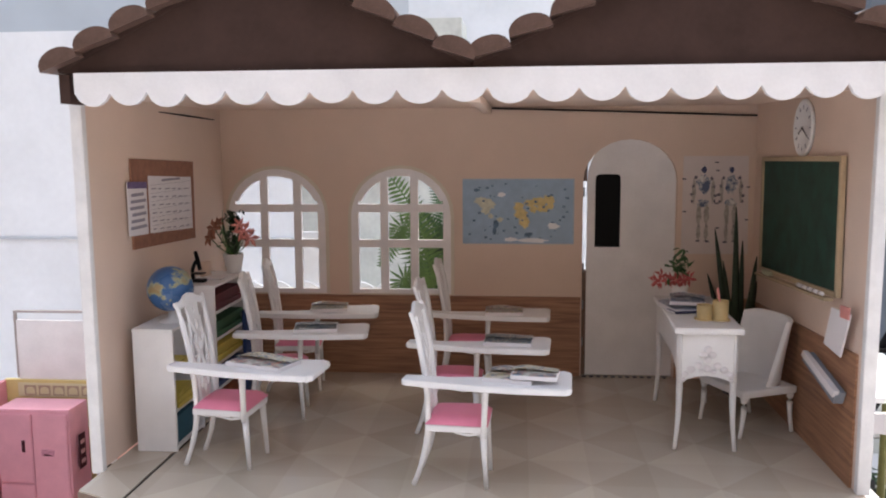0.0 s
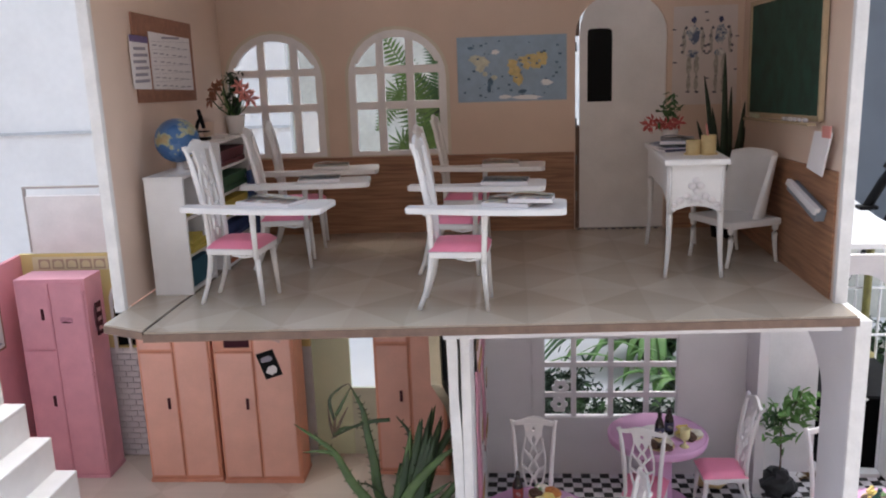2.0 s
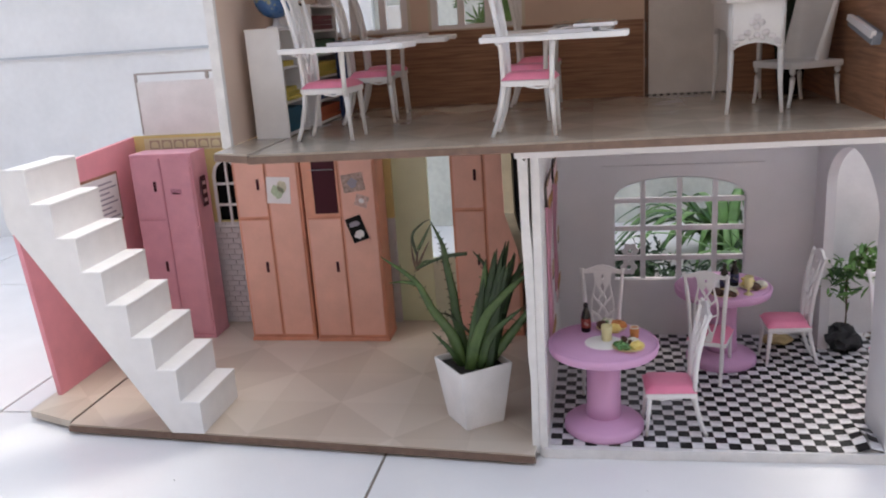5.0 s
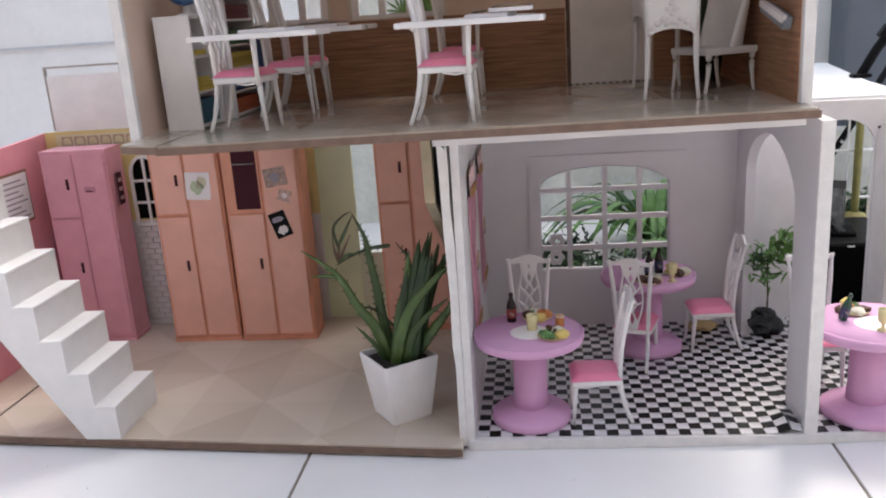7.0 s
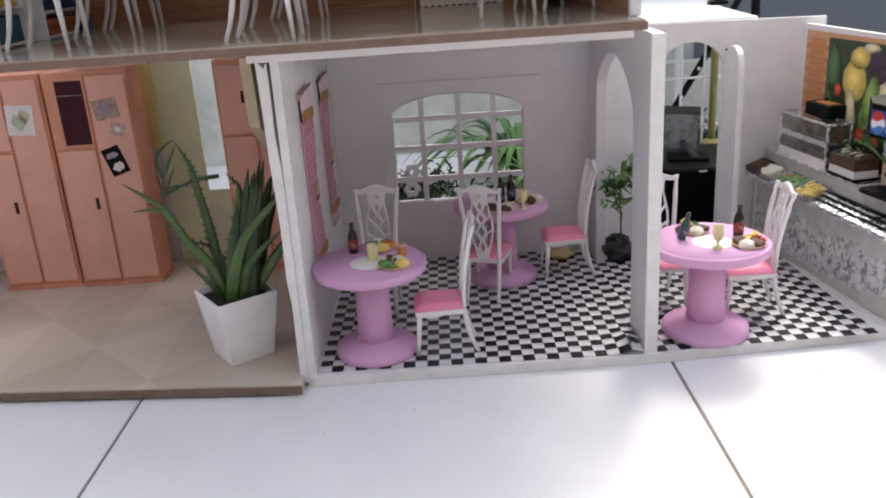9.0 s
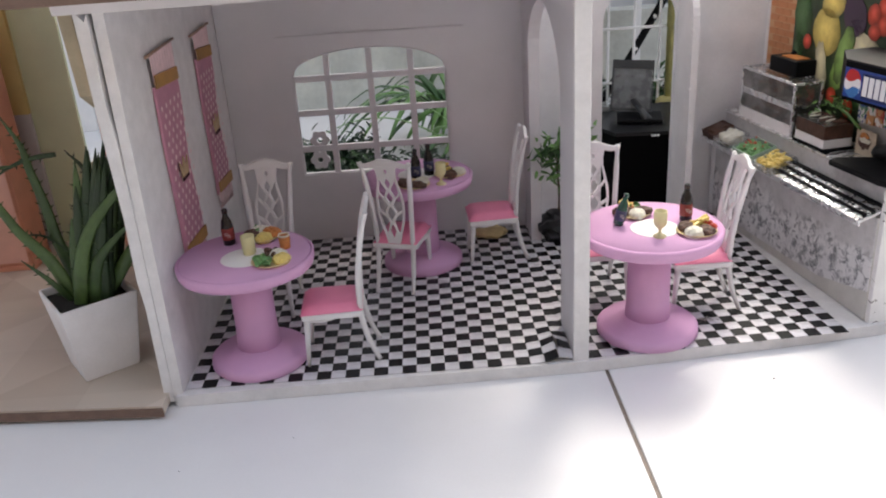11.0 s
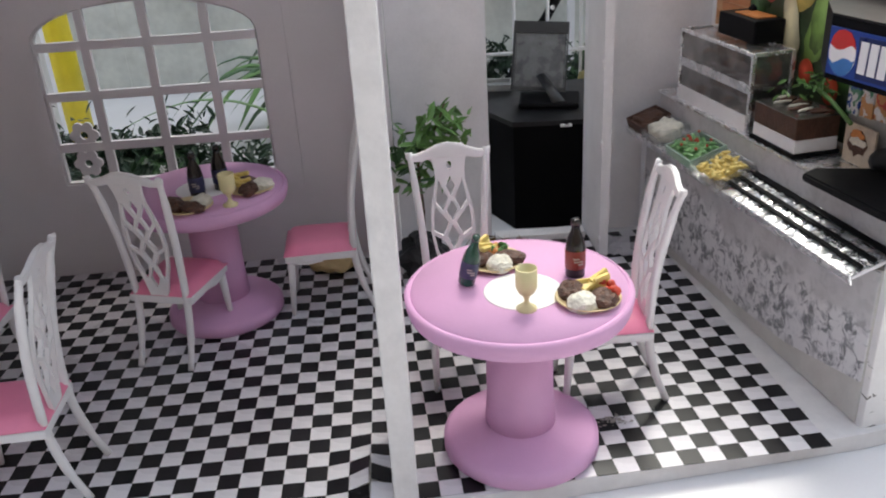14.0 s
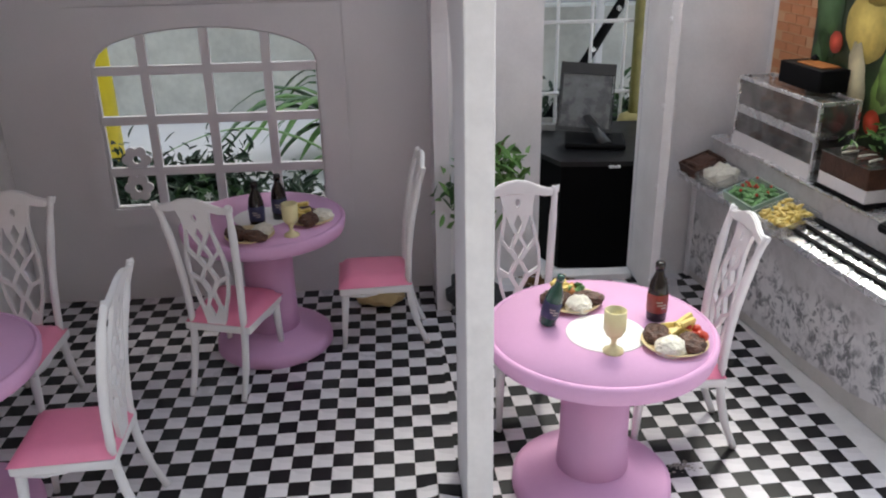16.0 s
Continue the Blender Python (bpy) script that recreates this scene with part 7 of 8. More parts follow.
part("stalk", tube([SW @ Vector((0.176, -0.014, 0.192)), SW @ Vector((0.200, -0.018, 0.189)), SW @ Vector((0.226, -0.020, 0.180))], 0.0016, 6), LEAF_LIGHT, herb)


def tray_food(name, u, d, w, l, label, cat, fill, dish, kind, seed, count=40):
    r = random.Random(seed)
    m = SW @ tray
    t = thing(name, label, cat)
    dd = TFRONT - d
    part("dish", plate(rect(u, u + w, dd, dd + l), [rect(u + 0.0016, u + w - 0.0016, dd + 0.0016, dd + l - 0.0016)], 0.0085, m @ Matrix.Translation((0, 0, 0.0034))), dish, t)
    part("dish_base", box(u + 0.001, u + w - 0.001, dd + 0.001, dd + l - 0.001, 0.0034, 0.0050, 0, m), dish, t)
    if kind in ("slab", "heap"):
        # one uneven mass filling the dish
        bm = bmesh.new()
        bmesh.ops.create_icosphere(bm, subdivisions=4, radius=1.0)
        for v in bm.verts:
            c = v.co.copy()
            q = [math.copysign(abs(k) ** (0.45 if kind == "slab" else 0.75), k) for k in c]
            h = 0.0062 if kind == "slab" else 0.0090
            p = Vector((u + w / 2 + q[0] * (w / 2 - 0.002), dd + l / 2 + q[1] * (l / 2 - 0.002), 0.0068 + h * max(-0.2, q[2])))
            p += (0.0024 if kind == "slab" else 0.0040) * noise.noise_vector(p * (300 if kind == "slab" else 150))
            v.co = m @ p
        for f in bm.faces:
            f.smooth = True
        part("food", bm, fill, t)
        return t, m
    bm = bmesh.new()
    for _ in range(count):
        x, y = r.uniform(u + 0.005, u + w - 0.005), r.uniform(dd + 0.005, dd + l - 0.005)
        z = 0.0070 + r.uniform(0, 0.0060)
        if kind == "leaf":
            s = (1.5, 0.45, 0.25, 1)
            rad = 0.0036
        elif kind == "pasta":
            s = (1.6, 0.6, 0.6, 1)
            rad = 0.0026
        elif kind == "slab":
            s = (1.2, 1.0, 0.6, 1)
            rad = 0.0050
        else:
            s = (1, 1, 0.7, 1)
            rad = 0.0042
        bmesh.ops.create_icosphere(bm, subdivisions=1, radius=rad, matrix=m @ pose(x, y, z, r.uniform(-30, 30), r.uniform(-30, 30), r.uniform(0, 180)) @ Matrix.Diagonal(s))
    for v in bm.verts:
        v.co += 0.0005 * noise.noise_vector(v.co * 350)
    part("food", bm, fill, t)
    return t, m


tray_food("brownie_tray", 0.005, 0.0765, 0.031, 0.030, "tray of dark chocolate brownies", "brownies", BREAD_BROWN, BREAD_BROWN, "slab", 1, 36)
tray_food("mash_tray", 0.038, 0.0785, 0.034, 0.031, "clear tray of creamy mashed potato", "mash", CREAM, GLASS, "heap", 2, 60)
sal, m = tray_food("salad_tray", 0.086, 0.0785, 0.044, 0.032, "green tray of leafy salad with red bits", "salad", SALAD, mat("green_tint_tray", (0.55, 0.72, 0.58), 0.12, alpha=0.45), "leaf", 3, 130)
for _ in range(16):
    bm = bmesh.new()
    bmesh.ops.create_icosphere(bm, subdivisions=1, radius=0.0013, matrix=m @ pose(rr.uniform(0.092, 0.124), TFRONT - 0.0775 + rr.uniform(0.006, 0.028), 0.0140))
    part("tomato_bit", bm, RED_FOOD, sal)
tray_food("pasta_tray", 0.135, 0.0830, 0.040, 0.035, "clear tray of yellow pasta curls", "pasta", CORN, GLASS, "pasta", 4, 110)

mt = thing("black_mat", "thick folded black mat on the counter shelf", "mat")
bm = plate([(0.2450, -0.0655), (0.2390, -0.0530), (0.2560, -0.0120), (0.3240, -0.0060), (0.3420, -0.0300), (0.3300, -0.0570), (0.3150, -0.0620)], [], 0.0055, SW @ Matrix.Translation((0, 0, 0.1527)))
bmesh.ops.bevel(bm, geom=bm.edges[:], offset=0.0012, segments=2, affect='EDGES')
part("slab", bm, mat("matte_black_foam", (0.006, 0.006, 0.007), 0.7, var=0.4, scale=60, bump=0.2, spec=0.2), mt)
bm = tube(curve_pts([SW @ Vector(c) for c in ((0.250, -0.014, 0.162), (0.274, -0.016, 0.168), (0.300, -0.015, 0.171), (0.326, -0.013, 0.165))], 6), [0.003] + [0.0105] * 17 + [0.004], 12, flat=0.75)
part("folded_back", bm, mat("dark_grey_foam", (0.014, 0.014, 0.015), 0.5, var=0.4, scale=60, spec=0.3), mt)

dm = thing("drinks_machine", "black drinks dispenser with blue and white sign", "drinks machine")
out = [(0.2480, -0.0615), (0.3180, -0.0560), (0.3400, -0.0300), (0.3300, -0.0030), (0.2100, -0.0030), (0.2100, -0.0380)]
part("sign_box", plate(out, [], 0.0370, SW @ Matrix.Translation((0, 0, 0.2205))), BLACK, dm)
# canopy top in a lighter, blotchy black than the box
part("canopy_top", plate([(u * 1.0, v) for u, v in out], [], 0.0012, SW @ Matrix.Translation((0, 0, 0.2578))), mat("lighter_black_top", (0.018, 0.018, 0.019), 0.55, var=0.4, scale=60, spec=0.3), dm)
fa = math.atan2(0.0055, 0.070)
sf = SW @ Matrix.Translation((0.2480, -0.0617, 0.2205)) @ Matrix.Rotation(fa, 4, 'Z')
SFP = sf @ Matrix(((1, 0, 0, 0), (0, 0, 1, 0), (0, 1, 0, 0), (0, 0, 0, 1)))


def on_sign(poly, lift, holes=()):
    """A thin printed shape on the sign's front face."""
    return plate(poly, list(holes), 0.0003, SFP @ Matrix.Translation((0, 0, -0.0013 - lift)))


part("sign_face", box(0.0015, 0.0660, -0.0012, 0.0, 0.0035, 0.0315, 0.0004, sf), SIGN_BLUE, dm, "blue sign face")
part("roundel", on_sign(ell(0.0138, 0.0175, 0.0108, 0.0132, 0), 0.0003), SIGN_WHITE, dm)
part("roundel_top", on_sign([(0.0036, 0.0215), (0.0056, 0.0265), (0.0090, 0.0300), (0.0138, 0.0312), (0.0190, 0.0300), (0.0228, 0.0262), (0.0243, 0.0215), (0.0215, 0.0232), (0.0185, 0.0222), (0.0150, 0.0200), (0.0105, 0.0190), (0.0065, 0.0200)], 0.0006), SIGN_RED, dm)
part("roundel_foot", on_sign([(0.0036, 0.0125), (0.0070, 0.0105), (0.0110, 0.0125), (0.0150, 0.0148), (0.0190, 0.0150), (0.0225, 0.0138), (0.0243, 0.0150), (0.0225, 0.0092), (0.0190, 0.0055), (0.0138, 0.0040), (0.0085, 0.0060), (0.0050, 0.0095)], 0.0006), mat("sign_pale_blue", (0.06, 0.20, 0.50), 0.3, var=0.2), dm)
part("word_ground", on_sign([(0.0262, 0.0050), (0.0655, 0.0060), (0.0650, 0.0300), (0.0258, 0.0290)], 0.0002), mat("sign_dark_blue", (0.012, 0.022, 0.11), 0.3, var=0.3, scale=90), dm)
for k in range(5):
    a = 0.0280 + 0.0076 * k
    w = 0.0060 if k < 4 else 0.0032
    part("sign_bar", on_sign([(a - 0.0006, 0.0085), (a + w - 0.0008, 0.0085), (a + w, 0.0268), (a, 0.0268)], 0.0005), SIGN_WHITE, dm, "white sign shape")
fb = math.atan2(0.0260, 0.0220)
sg = SW @ Matrix.Translation((0.3180, -0.0562, 0.2205)) @ Matrix.Rotation(fb, 4, 'Z')
part("side_face", box(0.0040, 0.0300, -0.0010, 0.0, 0.0040, 0.0280, 0.0004, sg), SIGN_BLUE, dm)
part("side_mark", box(0.0090, 0.0260, -0.0016, -0.0009, 0.0205, 0.0255, 0.0002, sg), SIGN_WHITE, dm)
part("side_mark", box(0.0130, 0.0215, -0.0016, -0.0009, 0.0140, 0.0185, 0.0002, sg), SIGN_RED, dm)
part("side_mark", box(0.0130, 0.0225, -0.0016, -0.0009, 0.0080, 0.0135, 0.0002, sg), SIGN_WHITE, dm)
part("body", sbox(0.2120, 0.3220, 0.0045, 0.0120, 0.1527, 0.2205), mat("brushed_grey_panel", (0.42, 0.41, 0.40), 0.35, metal=0.3, var=0.3), dm)
B, R, O, W, G = (0.03, 0.07, 0.26), (0.42, 0.05, 0.04), (0.48, 0.24, 0.10), (0.62, 0.60, 0.58), (0.10, 0.24, 0.14)
CARD_TONES = ((B, G, W, B), (O, W, G, O), (O, R, O, W), (B, W, B, G), (R, W, B, R), (R, R, W, R))
for k in range(6):
    part("flavour_card", sbox(0.2125 + 0.0132 * k, 0.2243 + 0.0132 * k, 0.0121, 0.0150, 0.1840 + 0.0012 * k, 0.2080 + 0.0010 * k, 0.0003), printed_page("card_print", CARD_TONES[k], k, 75), dm)
part("nozzle", sbox(0.296, 0.302, 0.0125, 0.0210, 0.184, 0.2205, 0.001), BLACK, dm)
cd = thing("burger_card", "leaning picture card of a sandwich", "card")
part("card", sbox(0.2180, 0.2480, 0.0160, 0.0172, 0.1530, 0.1800, 0, None), mat("tan_card", (0.56, 0.47, 0.36), 0.4, var=0.25, scale=120), cd)
part("picture", plate(blob(0.232, 0.168, 0.010, 0.009, 9), [], 0.0005, frame_slant(-0.0178)), BREAD_BROWN, cd)
part("picture_filling", plate(blob(0.233, 0.169, 0.0085, 0.0030, 10), [], 0.0005, frame_slant(-0.0184)), CREAM, cd)
part("picture_top", plate(blob(0.231, 0.1735, 0.0075, 0.0035, 12), [], 0.0005, frame_slant(-0.0182)), ORANGE_FOOD, cd)

# poster wall
st = bmesh.new()
r = random.Random(61)
for _ in range(150):
    x, y, q = r.gauss(0, 0.010), r.gauss(0, 0.005), r.uniform(0, 3.14)
    L = r.uniform(0.005, 0.011)
    z = r.uniform(0.0006, 0.0050)
    tube([(x - L * math.cos(q), y - L * math.sin(q) * 0.6, z), (x + L * math.cos(q), y + L * math.sin(q) * 0.6, max(0.0006, z + r.uniform(-0.002, 0.002)))], 0.0005, 4, bm=st)
d = tagged(part("dry_straw", st, mat("dry_straw_brown", (0.20, 0.12, 0.05), 0.8, var=0.4, scale=200)), "small brown tuft of dry straw at the doorway", "straw")
d.matrix_basis = pose(0.4790, 0.3440, ZF + 0.0002)
pp = bmesh.new()
gv = {}
for i in range(9):
    for j in range(9):
        x, y = -0.016 + 0.004 * i, -0.018 + 0.0045 * j
        gv[i, j] = pp.verts.new((x, y, 0.0012 + 0.0050 * abs(noise.noise(Vector((x * 120, y * 120, 2)))) + 0.006 * max(0.0, j / 8 - 0.5)))
for i in range(8):
    for j in range(8):
        pp.faces.new((gv[i, j], gv[i + 1, j], gv[i + 1, j + 1], gv[i, j + 1]))
bmesh.ops.solidify(pp, geom=pp.faces[:], thickness=0.0006)
d = tagged(part("paper_scrap", pp, PAPER), "crumpled white paper scrap on the checkered floor", "paper")
d.matrix_basis = pose(0.5790, 0.3130, ZF + 0.0006, 0, 0, -12)
du = bmesh.new()
drnd = random.Random(61)
for k in range(70):
    q, rr = drnd.uniform(0, 6.28), 0.011 * abs(drnd.gauss(0, 0.5))
    bmesh.ops.create_icosphere(du, subdivisions=1, radius=drnd.uniform(0.0003, 0.0009), matrix=pose(rr * 1.3 * math.cos(q), rr * 0.8 * math.sin(q), 0.0002) @ Matrix.Diagonal((1.6, 1.0, 0.4, 1)))
d = tagged(part("dust_crumbs", du, mat("grey_dust", (0.32, 0.29, 0.27), 0.95, var=0.3, scale=200)), "loose grey crumbs of dust on the checkered floor", "dust", kind="stuff")
d.matrix_basis = pose(0.5140, 0.0590, ZF + 0.0002)
pw = thing("brick_paper", "orange brick-pattern paper behind the counter", "wallpaper")
part("sheet", plate(rect(0.008, 0.3180, 0.1550, 0.3180), [], 0.0006, frame_slant(-0.0007)), mat("orange_mortar", (0.62, 0.36, 0.20), 0.7), pw)
fp = thing("fruit_poster", "poster of fruit and vegetables in bright colours", "poster")
fp.matrix_basis = Matrix.Translation(SW.to_3x3() @ Vector((0.006, 0, 0)))
part("sheet", plate(rect(0.058, 0.276, 0.1560, 0.3120), [], 0.0006, frame_slant(-0.0026)), mat("dark_leafy_print", (0.035, 0.06, 0.025), 0.4, var=0.6, scale=60), fp)


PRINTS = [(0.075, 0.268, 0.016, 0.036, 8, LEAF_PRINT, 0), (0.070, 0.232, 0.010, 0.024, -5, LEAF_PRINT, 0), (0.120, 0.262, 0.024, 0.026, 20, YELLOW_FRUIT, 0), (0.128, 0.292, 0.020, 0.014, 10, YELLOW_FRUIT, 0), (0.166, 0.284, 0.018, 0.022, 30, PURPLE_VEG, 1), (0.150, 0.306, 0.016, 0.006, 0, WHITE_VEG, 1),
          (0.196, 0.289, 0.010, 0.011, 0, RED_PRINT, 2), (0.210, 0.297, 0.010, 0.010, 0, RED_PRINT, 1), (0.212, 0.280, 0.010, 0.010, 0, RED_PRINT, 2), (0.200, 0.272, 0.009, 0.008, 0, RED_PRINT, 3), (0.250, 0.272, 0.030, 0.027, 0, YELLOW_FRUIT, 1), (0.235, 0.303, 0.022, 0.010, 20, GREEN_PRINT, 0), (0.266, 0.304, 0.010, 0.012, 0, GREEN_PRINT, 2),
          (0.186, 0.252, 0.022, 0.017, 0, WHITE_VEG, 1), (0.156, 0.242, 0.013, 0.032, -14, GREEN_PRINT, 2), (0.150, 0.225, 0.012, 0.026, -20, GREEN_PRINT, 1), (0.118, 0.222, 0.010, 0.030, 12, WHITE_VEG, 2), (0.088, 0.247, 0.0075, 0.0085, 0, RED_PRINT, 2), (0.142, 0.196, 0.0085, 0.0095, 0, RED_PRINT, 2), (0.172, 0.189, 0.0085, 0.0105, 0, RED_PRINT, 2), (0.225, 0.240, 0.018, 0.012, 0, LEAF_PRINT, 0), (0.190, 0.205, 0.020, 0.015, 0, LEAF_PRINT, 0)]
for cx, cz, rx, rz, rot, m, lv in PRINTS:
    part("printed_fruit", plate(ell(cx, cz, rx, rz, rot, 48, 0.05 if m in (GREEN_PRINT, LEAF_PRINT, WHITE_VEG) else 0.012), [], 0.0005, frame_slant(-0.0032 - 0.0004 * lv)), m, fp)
part("printed_core", plate(ell(0.258, 0.272, 0.004, 0.005), [], 0.0004, frame_slant(-0.0042)), BREAD_BROWN, fp)


# ---- behind and beside the toy house ----
# unseen wall added behind the camera; its height and darkness cut front light
blocker = [(-7.0, 0.0), (7.0, 0.0), (7.0, 2.60), (-7.0, 2.60)]
structure("wall_light_blocker", plate(blocker, [], 0.2, frame_xz(-2.8)), mat("blocker_dark", (0.20, 0.17, 0.15), 0.85, var=0.1, scale=4, bump=0.2, bscale=60), "unseen dark wall added behind the camera to cut front light", "wall")
structure("wall_garden_low", box(-0.0795, 1.05, 1.12, 1.18, 0, 0.175), ROUGH_WALL, "low rough grey plastered garden wall", "wall")
structure("wall_garden", box(-0.459, -0.08, 1.12, 1.30, 0, 0.96), ROUGH_WALL, "rough grey plastered garden wall", "wall")
structure("wall_garden_left", box(-3.2, -0.46, 1.10, 1.30, 0, 0.945), PLASTER, "smooth white wall beside the garden", "wall")
structure("trim_wall_ledge", box(-3.2, -0.46, 1.092, 1.10, 0.474, 0.480), mat("pale_ledge", (0.55, 0.57, 0.60), 0.8), "thin ledge line on the white wall", "ledge")
# both far walls: height above about 1.2 m is unseen, added to block sun
structure("wall_far", box(-0.299, 0.88, 1.9, 2.1, 0, 3.0), PLASTER, "white plastered wall further back", "wall")
structure("wall_far_left", box(-4.0, -0.3, 1.9, 2.1, 0, 3.0), mat("pale_grey_wall", (0.60, 0.62, 0.64), 0.8, var=0.1, scale=4), "pale grey wall further back", "wall")
structure("wall_far_right", box(0.55, 2.4, 1.32, 1.50, 0, 1.1), PLASTER, "white wall further back", "wall")
structure("pillar_grey", box(0.803, 2.4, 1.20, 1.315, 0, 1.05, 0.01), GREY_PILLAR, "slate grey painted wall end", "pillar")

rnd = random.Random(31)


def fern(x, y, fronds, label):
    """Long arching fronds with two rows of pointed leaflets; each frond: base, crown of the arch, tip, from the fern's foot."""
    f = thing("fern", label, "fern", x, y, 0)
    part("stake", tube([(0.02, 0.03, 0), (0.02, 0.03, 0.30), (0.015, 0.02, 0.48)], 0.006, 8), BARK, f)
    for base, mid, tip, m in fronds:
        pts = curve_pts([(0.015, 0.02, 0.46), base, mid, tip], 15)
        bm = bmesh.new()
        tube(pts, 0.0011, 5, bm=bm)
        n = len(pts) - 1
        for i in range(12, n):
            d = (pts[i + 1] - pts[i - 1]).normalized()
            side = d.cross(Vector((0.1, -1, 0.15))).normalized()
            w = 0.024 * math.sin(math.pi * (0.12 + 0.86 * i / n)) ** 0.8 + 0.004
            for s in (-1, 1):
                a = pts[i] + d * 0.002 * s
                t = a + side * s * w + d * w * 0.45 + Vector((0, -0.003, -w * 0.15))
                e = d * 0.0023
                vs = [bm.verts.new(v) for v in (a - e * 0.5, a.lerp(t, 0.35) - e * 1.1, t, a.lerp(t, 0.45) + e * 1.0, a + e * 0.6)]
                bm.faces.new(vs)
        part("frond", bm, m, f)
    return f


FERN_PALE = mat("fern_green", (0.10, 0.19, 0.045), 0.5, var=0.35, scale=90)
fern(-0.0850, 0.425, (((0.010, 0.0, 0.50), (-0.012, -0.01, 0.590), (-0.062, -0.015, 0.668), FERN_PALE), ((0.000, 0.0, 0.47), (-0.030, -0.015, 0.500), (-0.036, -0.02, 0.425), FERN_PALE), ((0.006, 0.0, 0.50), (-0.028, -0.01, 0.575), (-0.058, -0.02, 0.520), FERN_PALE)), "green garden fern with feathery fronds")
fern(-0.0600, 0.450, (((0.0, 0.0, 0.52), (0.004, 0.0, 0.600), (-0.014, -0.01, 0.670), LEAF), ((0.006, 0.0, 0.50), (-0.012, -0.01, 0.560), (-0.050, -0.02, 0.610), LEAF), ((0.0, 0.0, 0.48), (-0.020, 0.0, 0.520), (-0.050, -0.01, 0.470), LEAF), ((0.01, 0.0, 0.5), (0.006, 0.0, 0.560), (-0.020, -0.01, 0.540), LEAF_DARK)), "darker garden fern behind the window")


def strap_plant(x, y, count, length, label, seed, reach=()):
    r = random.Random(seed)
    p = thing("strap_leaf_plant", label, "garden plant", x, y, 0)
    for k in range(count):
        q = r.uniform(0, 6.28)
        L = length * r.uniform(0.6, 1.1)
        bm = bmesh.new()
        blade(bm, (0.01 * math.cos(q), 0.01 * math.sin(q), 0.0), (L * math.cos(q), L * math.sin(q) * 0.6 - 0.02, r.uniform(0.02, 0.10)), (0, 0, L * 0.30), 0.0150, 0.10, 9, droop=L * 0.14, power=0.55)
        part("leaf", bm, r.choice((LEAF_LIGHT, LEAF_LIGHT, LEAF)), p)
    for tip, rise, w in reach:
        bm = bmesh.new()
        blade(bm, (0, 0, 0.0), tip, (0, 0, rise), w, 0.12, 14, droop=0.02, power=0.45)
        part("leaf", bm, LEAF_LIGHT, p)
    return p


strap_plant(0.320, 0.830, 56, 0.25, "bright green strap-leaved garden plant", 4)
strap_plant(0.350, 0.590, 20, 0.17, "bright green strap-leaved plant with long arching leaves", 5, (((-0.290, -0.020, 0.105), 0.060, 0.0075), ((-0.200, 0.010, 0.125), 0.062, 0.0070), ((-0.120, -0.030, 0.135), 0.050, 0.0070)))


def flower_bush(x, y, w, h, label, seed):
    r = random.Random(seed)
    b = thing("flowering_bush", label, "bush", x, y, 0)
    for k in range(7):
        bm = bmesh.new()
        cx = -w / 2 + w * (k + 0.5) / 7
        hh = h * r.uniform(0.65, 1.0)
        tube([(cx * 0.6, 0, 0), (cx, 0, hh * 0.8)], 0.0018, 5, bm=bm)
        leaf_cloud(bm, (cx, 0, hh * 0.50), 0.017, 560, 0.0092, r, (1.1, 1.2, 1.35))
        part("foliage", bm, r.choice((LEAF_DARK, LEAF_DARK, LEAF_DARK, LEAF)), b)
    for k in range(18):
        bm = bmesh.new()
        petal_flower(bm, (r.uniform(-w / 2, w / 2), -0.024, r.uniform(0.4, 0.95) * h), 0.0055, (r.uniform(-0.5, 0.5), -1, 0.5), 6)
        part("white_flower", bm, FLOWER_WHITE, b)
    return b


flower_bush(0.190, 0.440, 0.27, 0.105, "low dark green bush dotted with white flowers", 8)
flower_bush(0.060, 0.560, 0.18, 0.095, "low dark green bush behind the cafe", 9)
pole = thing("yellow_post", "bright yellow painted garden post", "post", -0.0640, 0.800, 0, group="yellow posts")
part("shaft", tube([(0, 0, 0.0), (0, 0, 0.15), (-0.002, 0, 0.31)], 0.0185, 18), mat("bright_yellow", (0.80, 0.64, 0.03), 0.4, var=0.1), pole)
pole = thing("yellow_post", "olive yellow painted post behind the doorway", "post", 0.6240, 0.590, 0, group="yellow posts")
part("shaft", tube([(0, 0, 0.06), (0, 0, 0.20), (0, 0, 0.325)], 0.0065, 14), YELLOW_POLE, pole)
part("foot", lathe([(0, 0.0), (0.020, 0.0), (0.020, 0.100), (0.0175, 0.112), (0.008, 0.116), (0, 0.116)], 18), mat("faded_yellow_foot", (0.42, 0.36, 0.14), 0.55, var=0.45, scale=50), pole)

cabinet = thing("black_cabinet", "low black glossy cabinet behind the doorway", "cabinet", 0.5450, 0.470, 0)
cant = [(-0.088, 0.030), (-0.046, -0.066), (0.078, -0.078), (0.084, 0.084), (-0.088, 0.084)]
part("body", plate([(x * 0.97, y * 0.97) for x, y in cant], [], 0.110, frame_xy(0.0)), mat("gloss_black", (0.002, 0.002, 0.0025), 0.5, var=0.3, spec=0.05), cabinet)
part("top", plate(cant, [], 0.005, frame_xy(0.110)), mat("dark_top", (0.010, 0.010, 0.011), 0.35, var=0.5, scale=60, spec=0.25), cabinet)
part("clasp", box(0.000, 0.011, -0.0775, -0.0735, 0.1100, 0.1125, 0.0006), SILVER, cabinet, "small bright metal clasp")
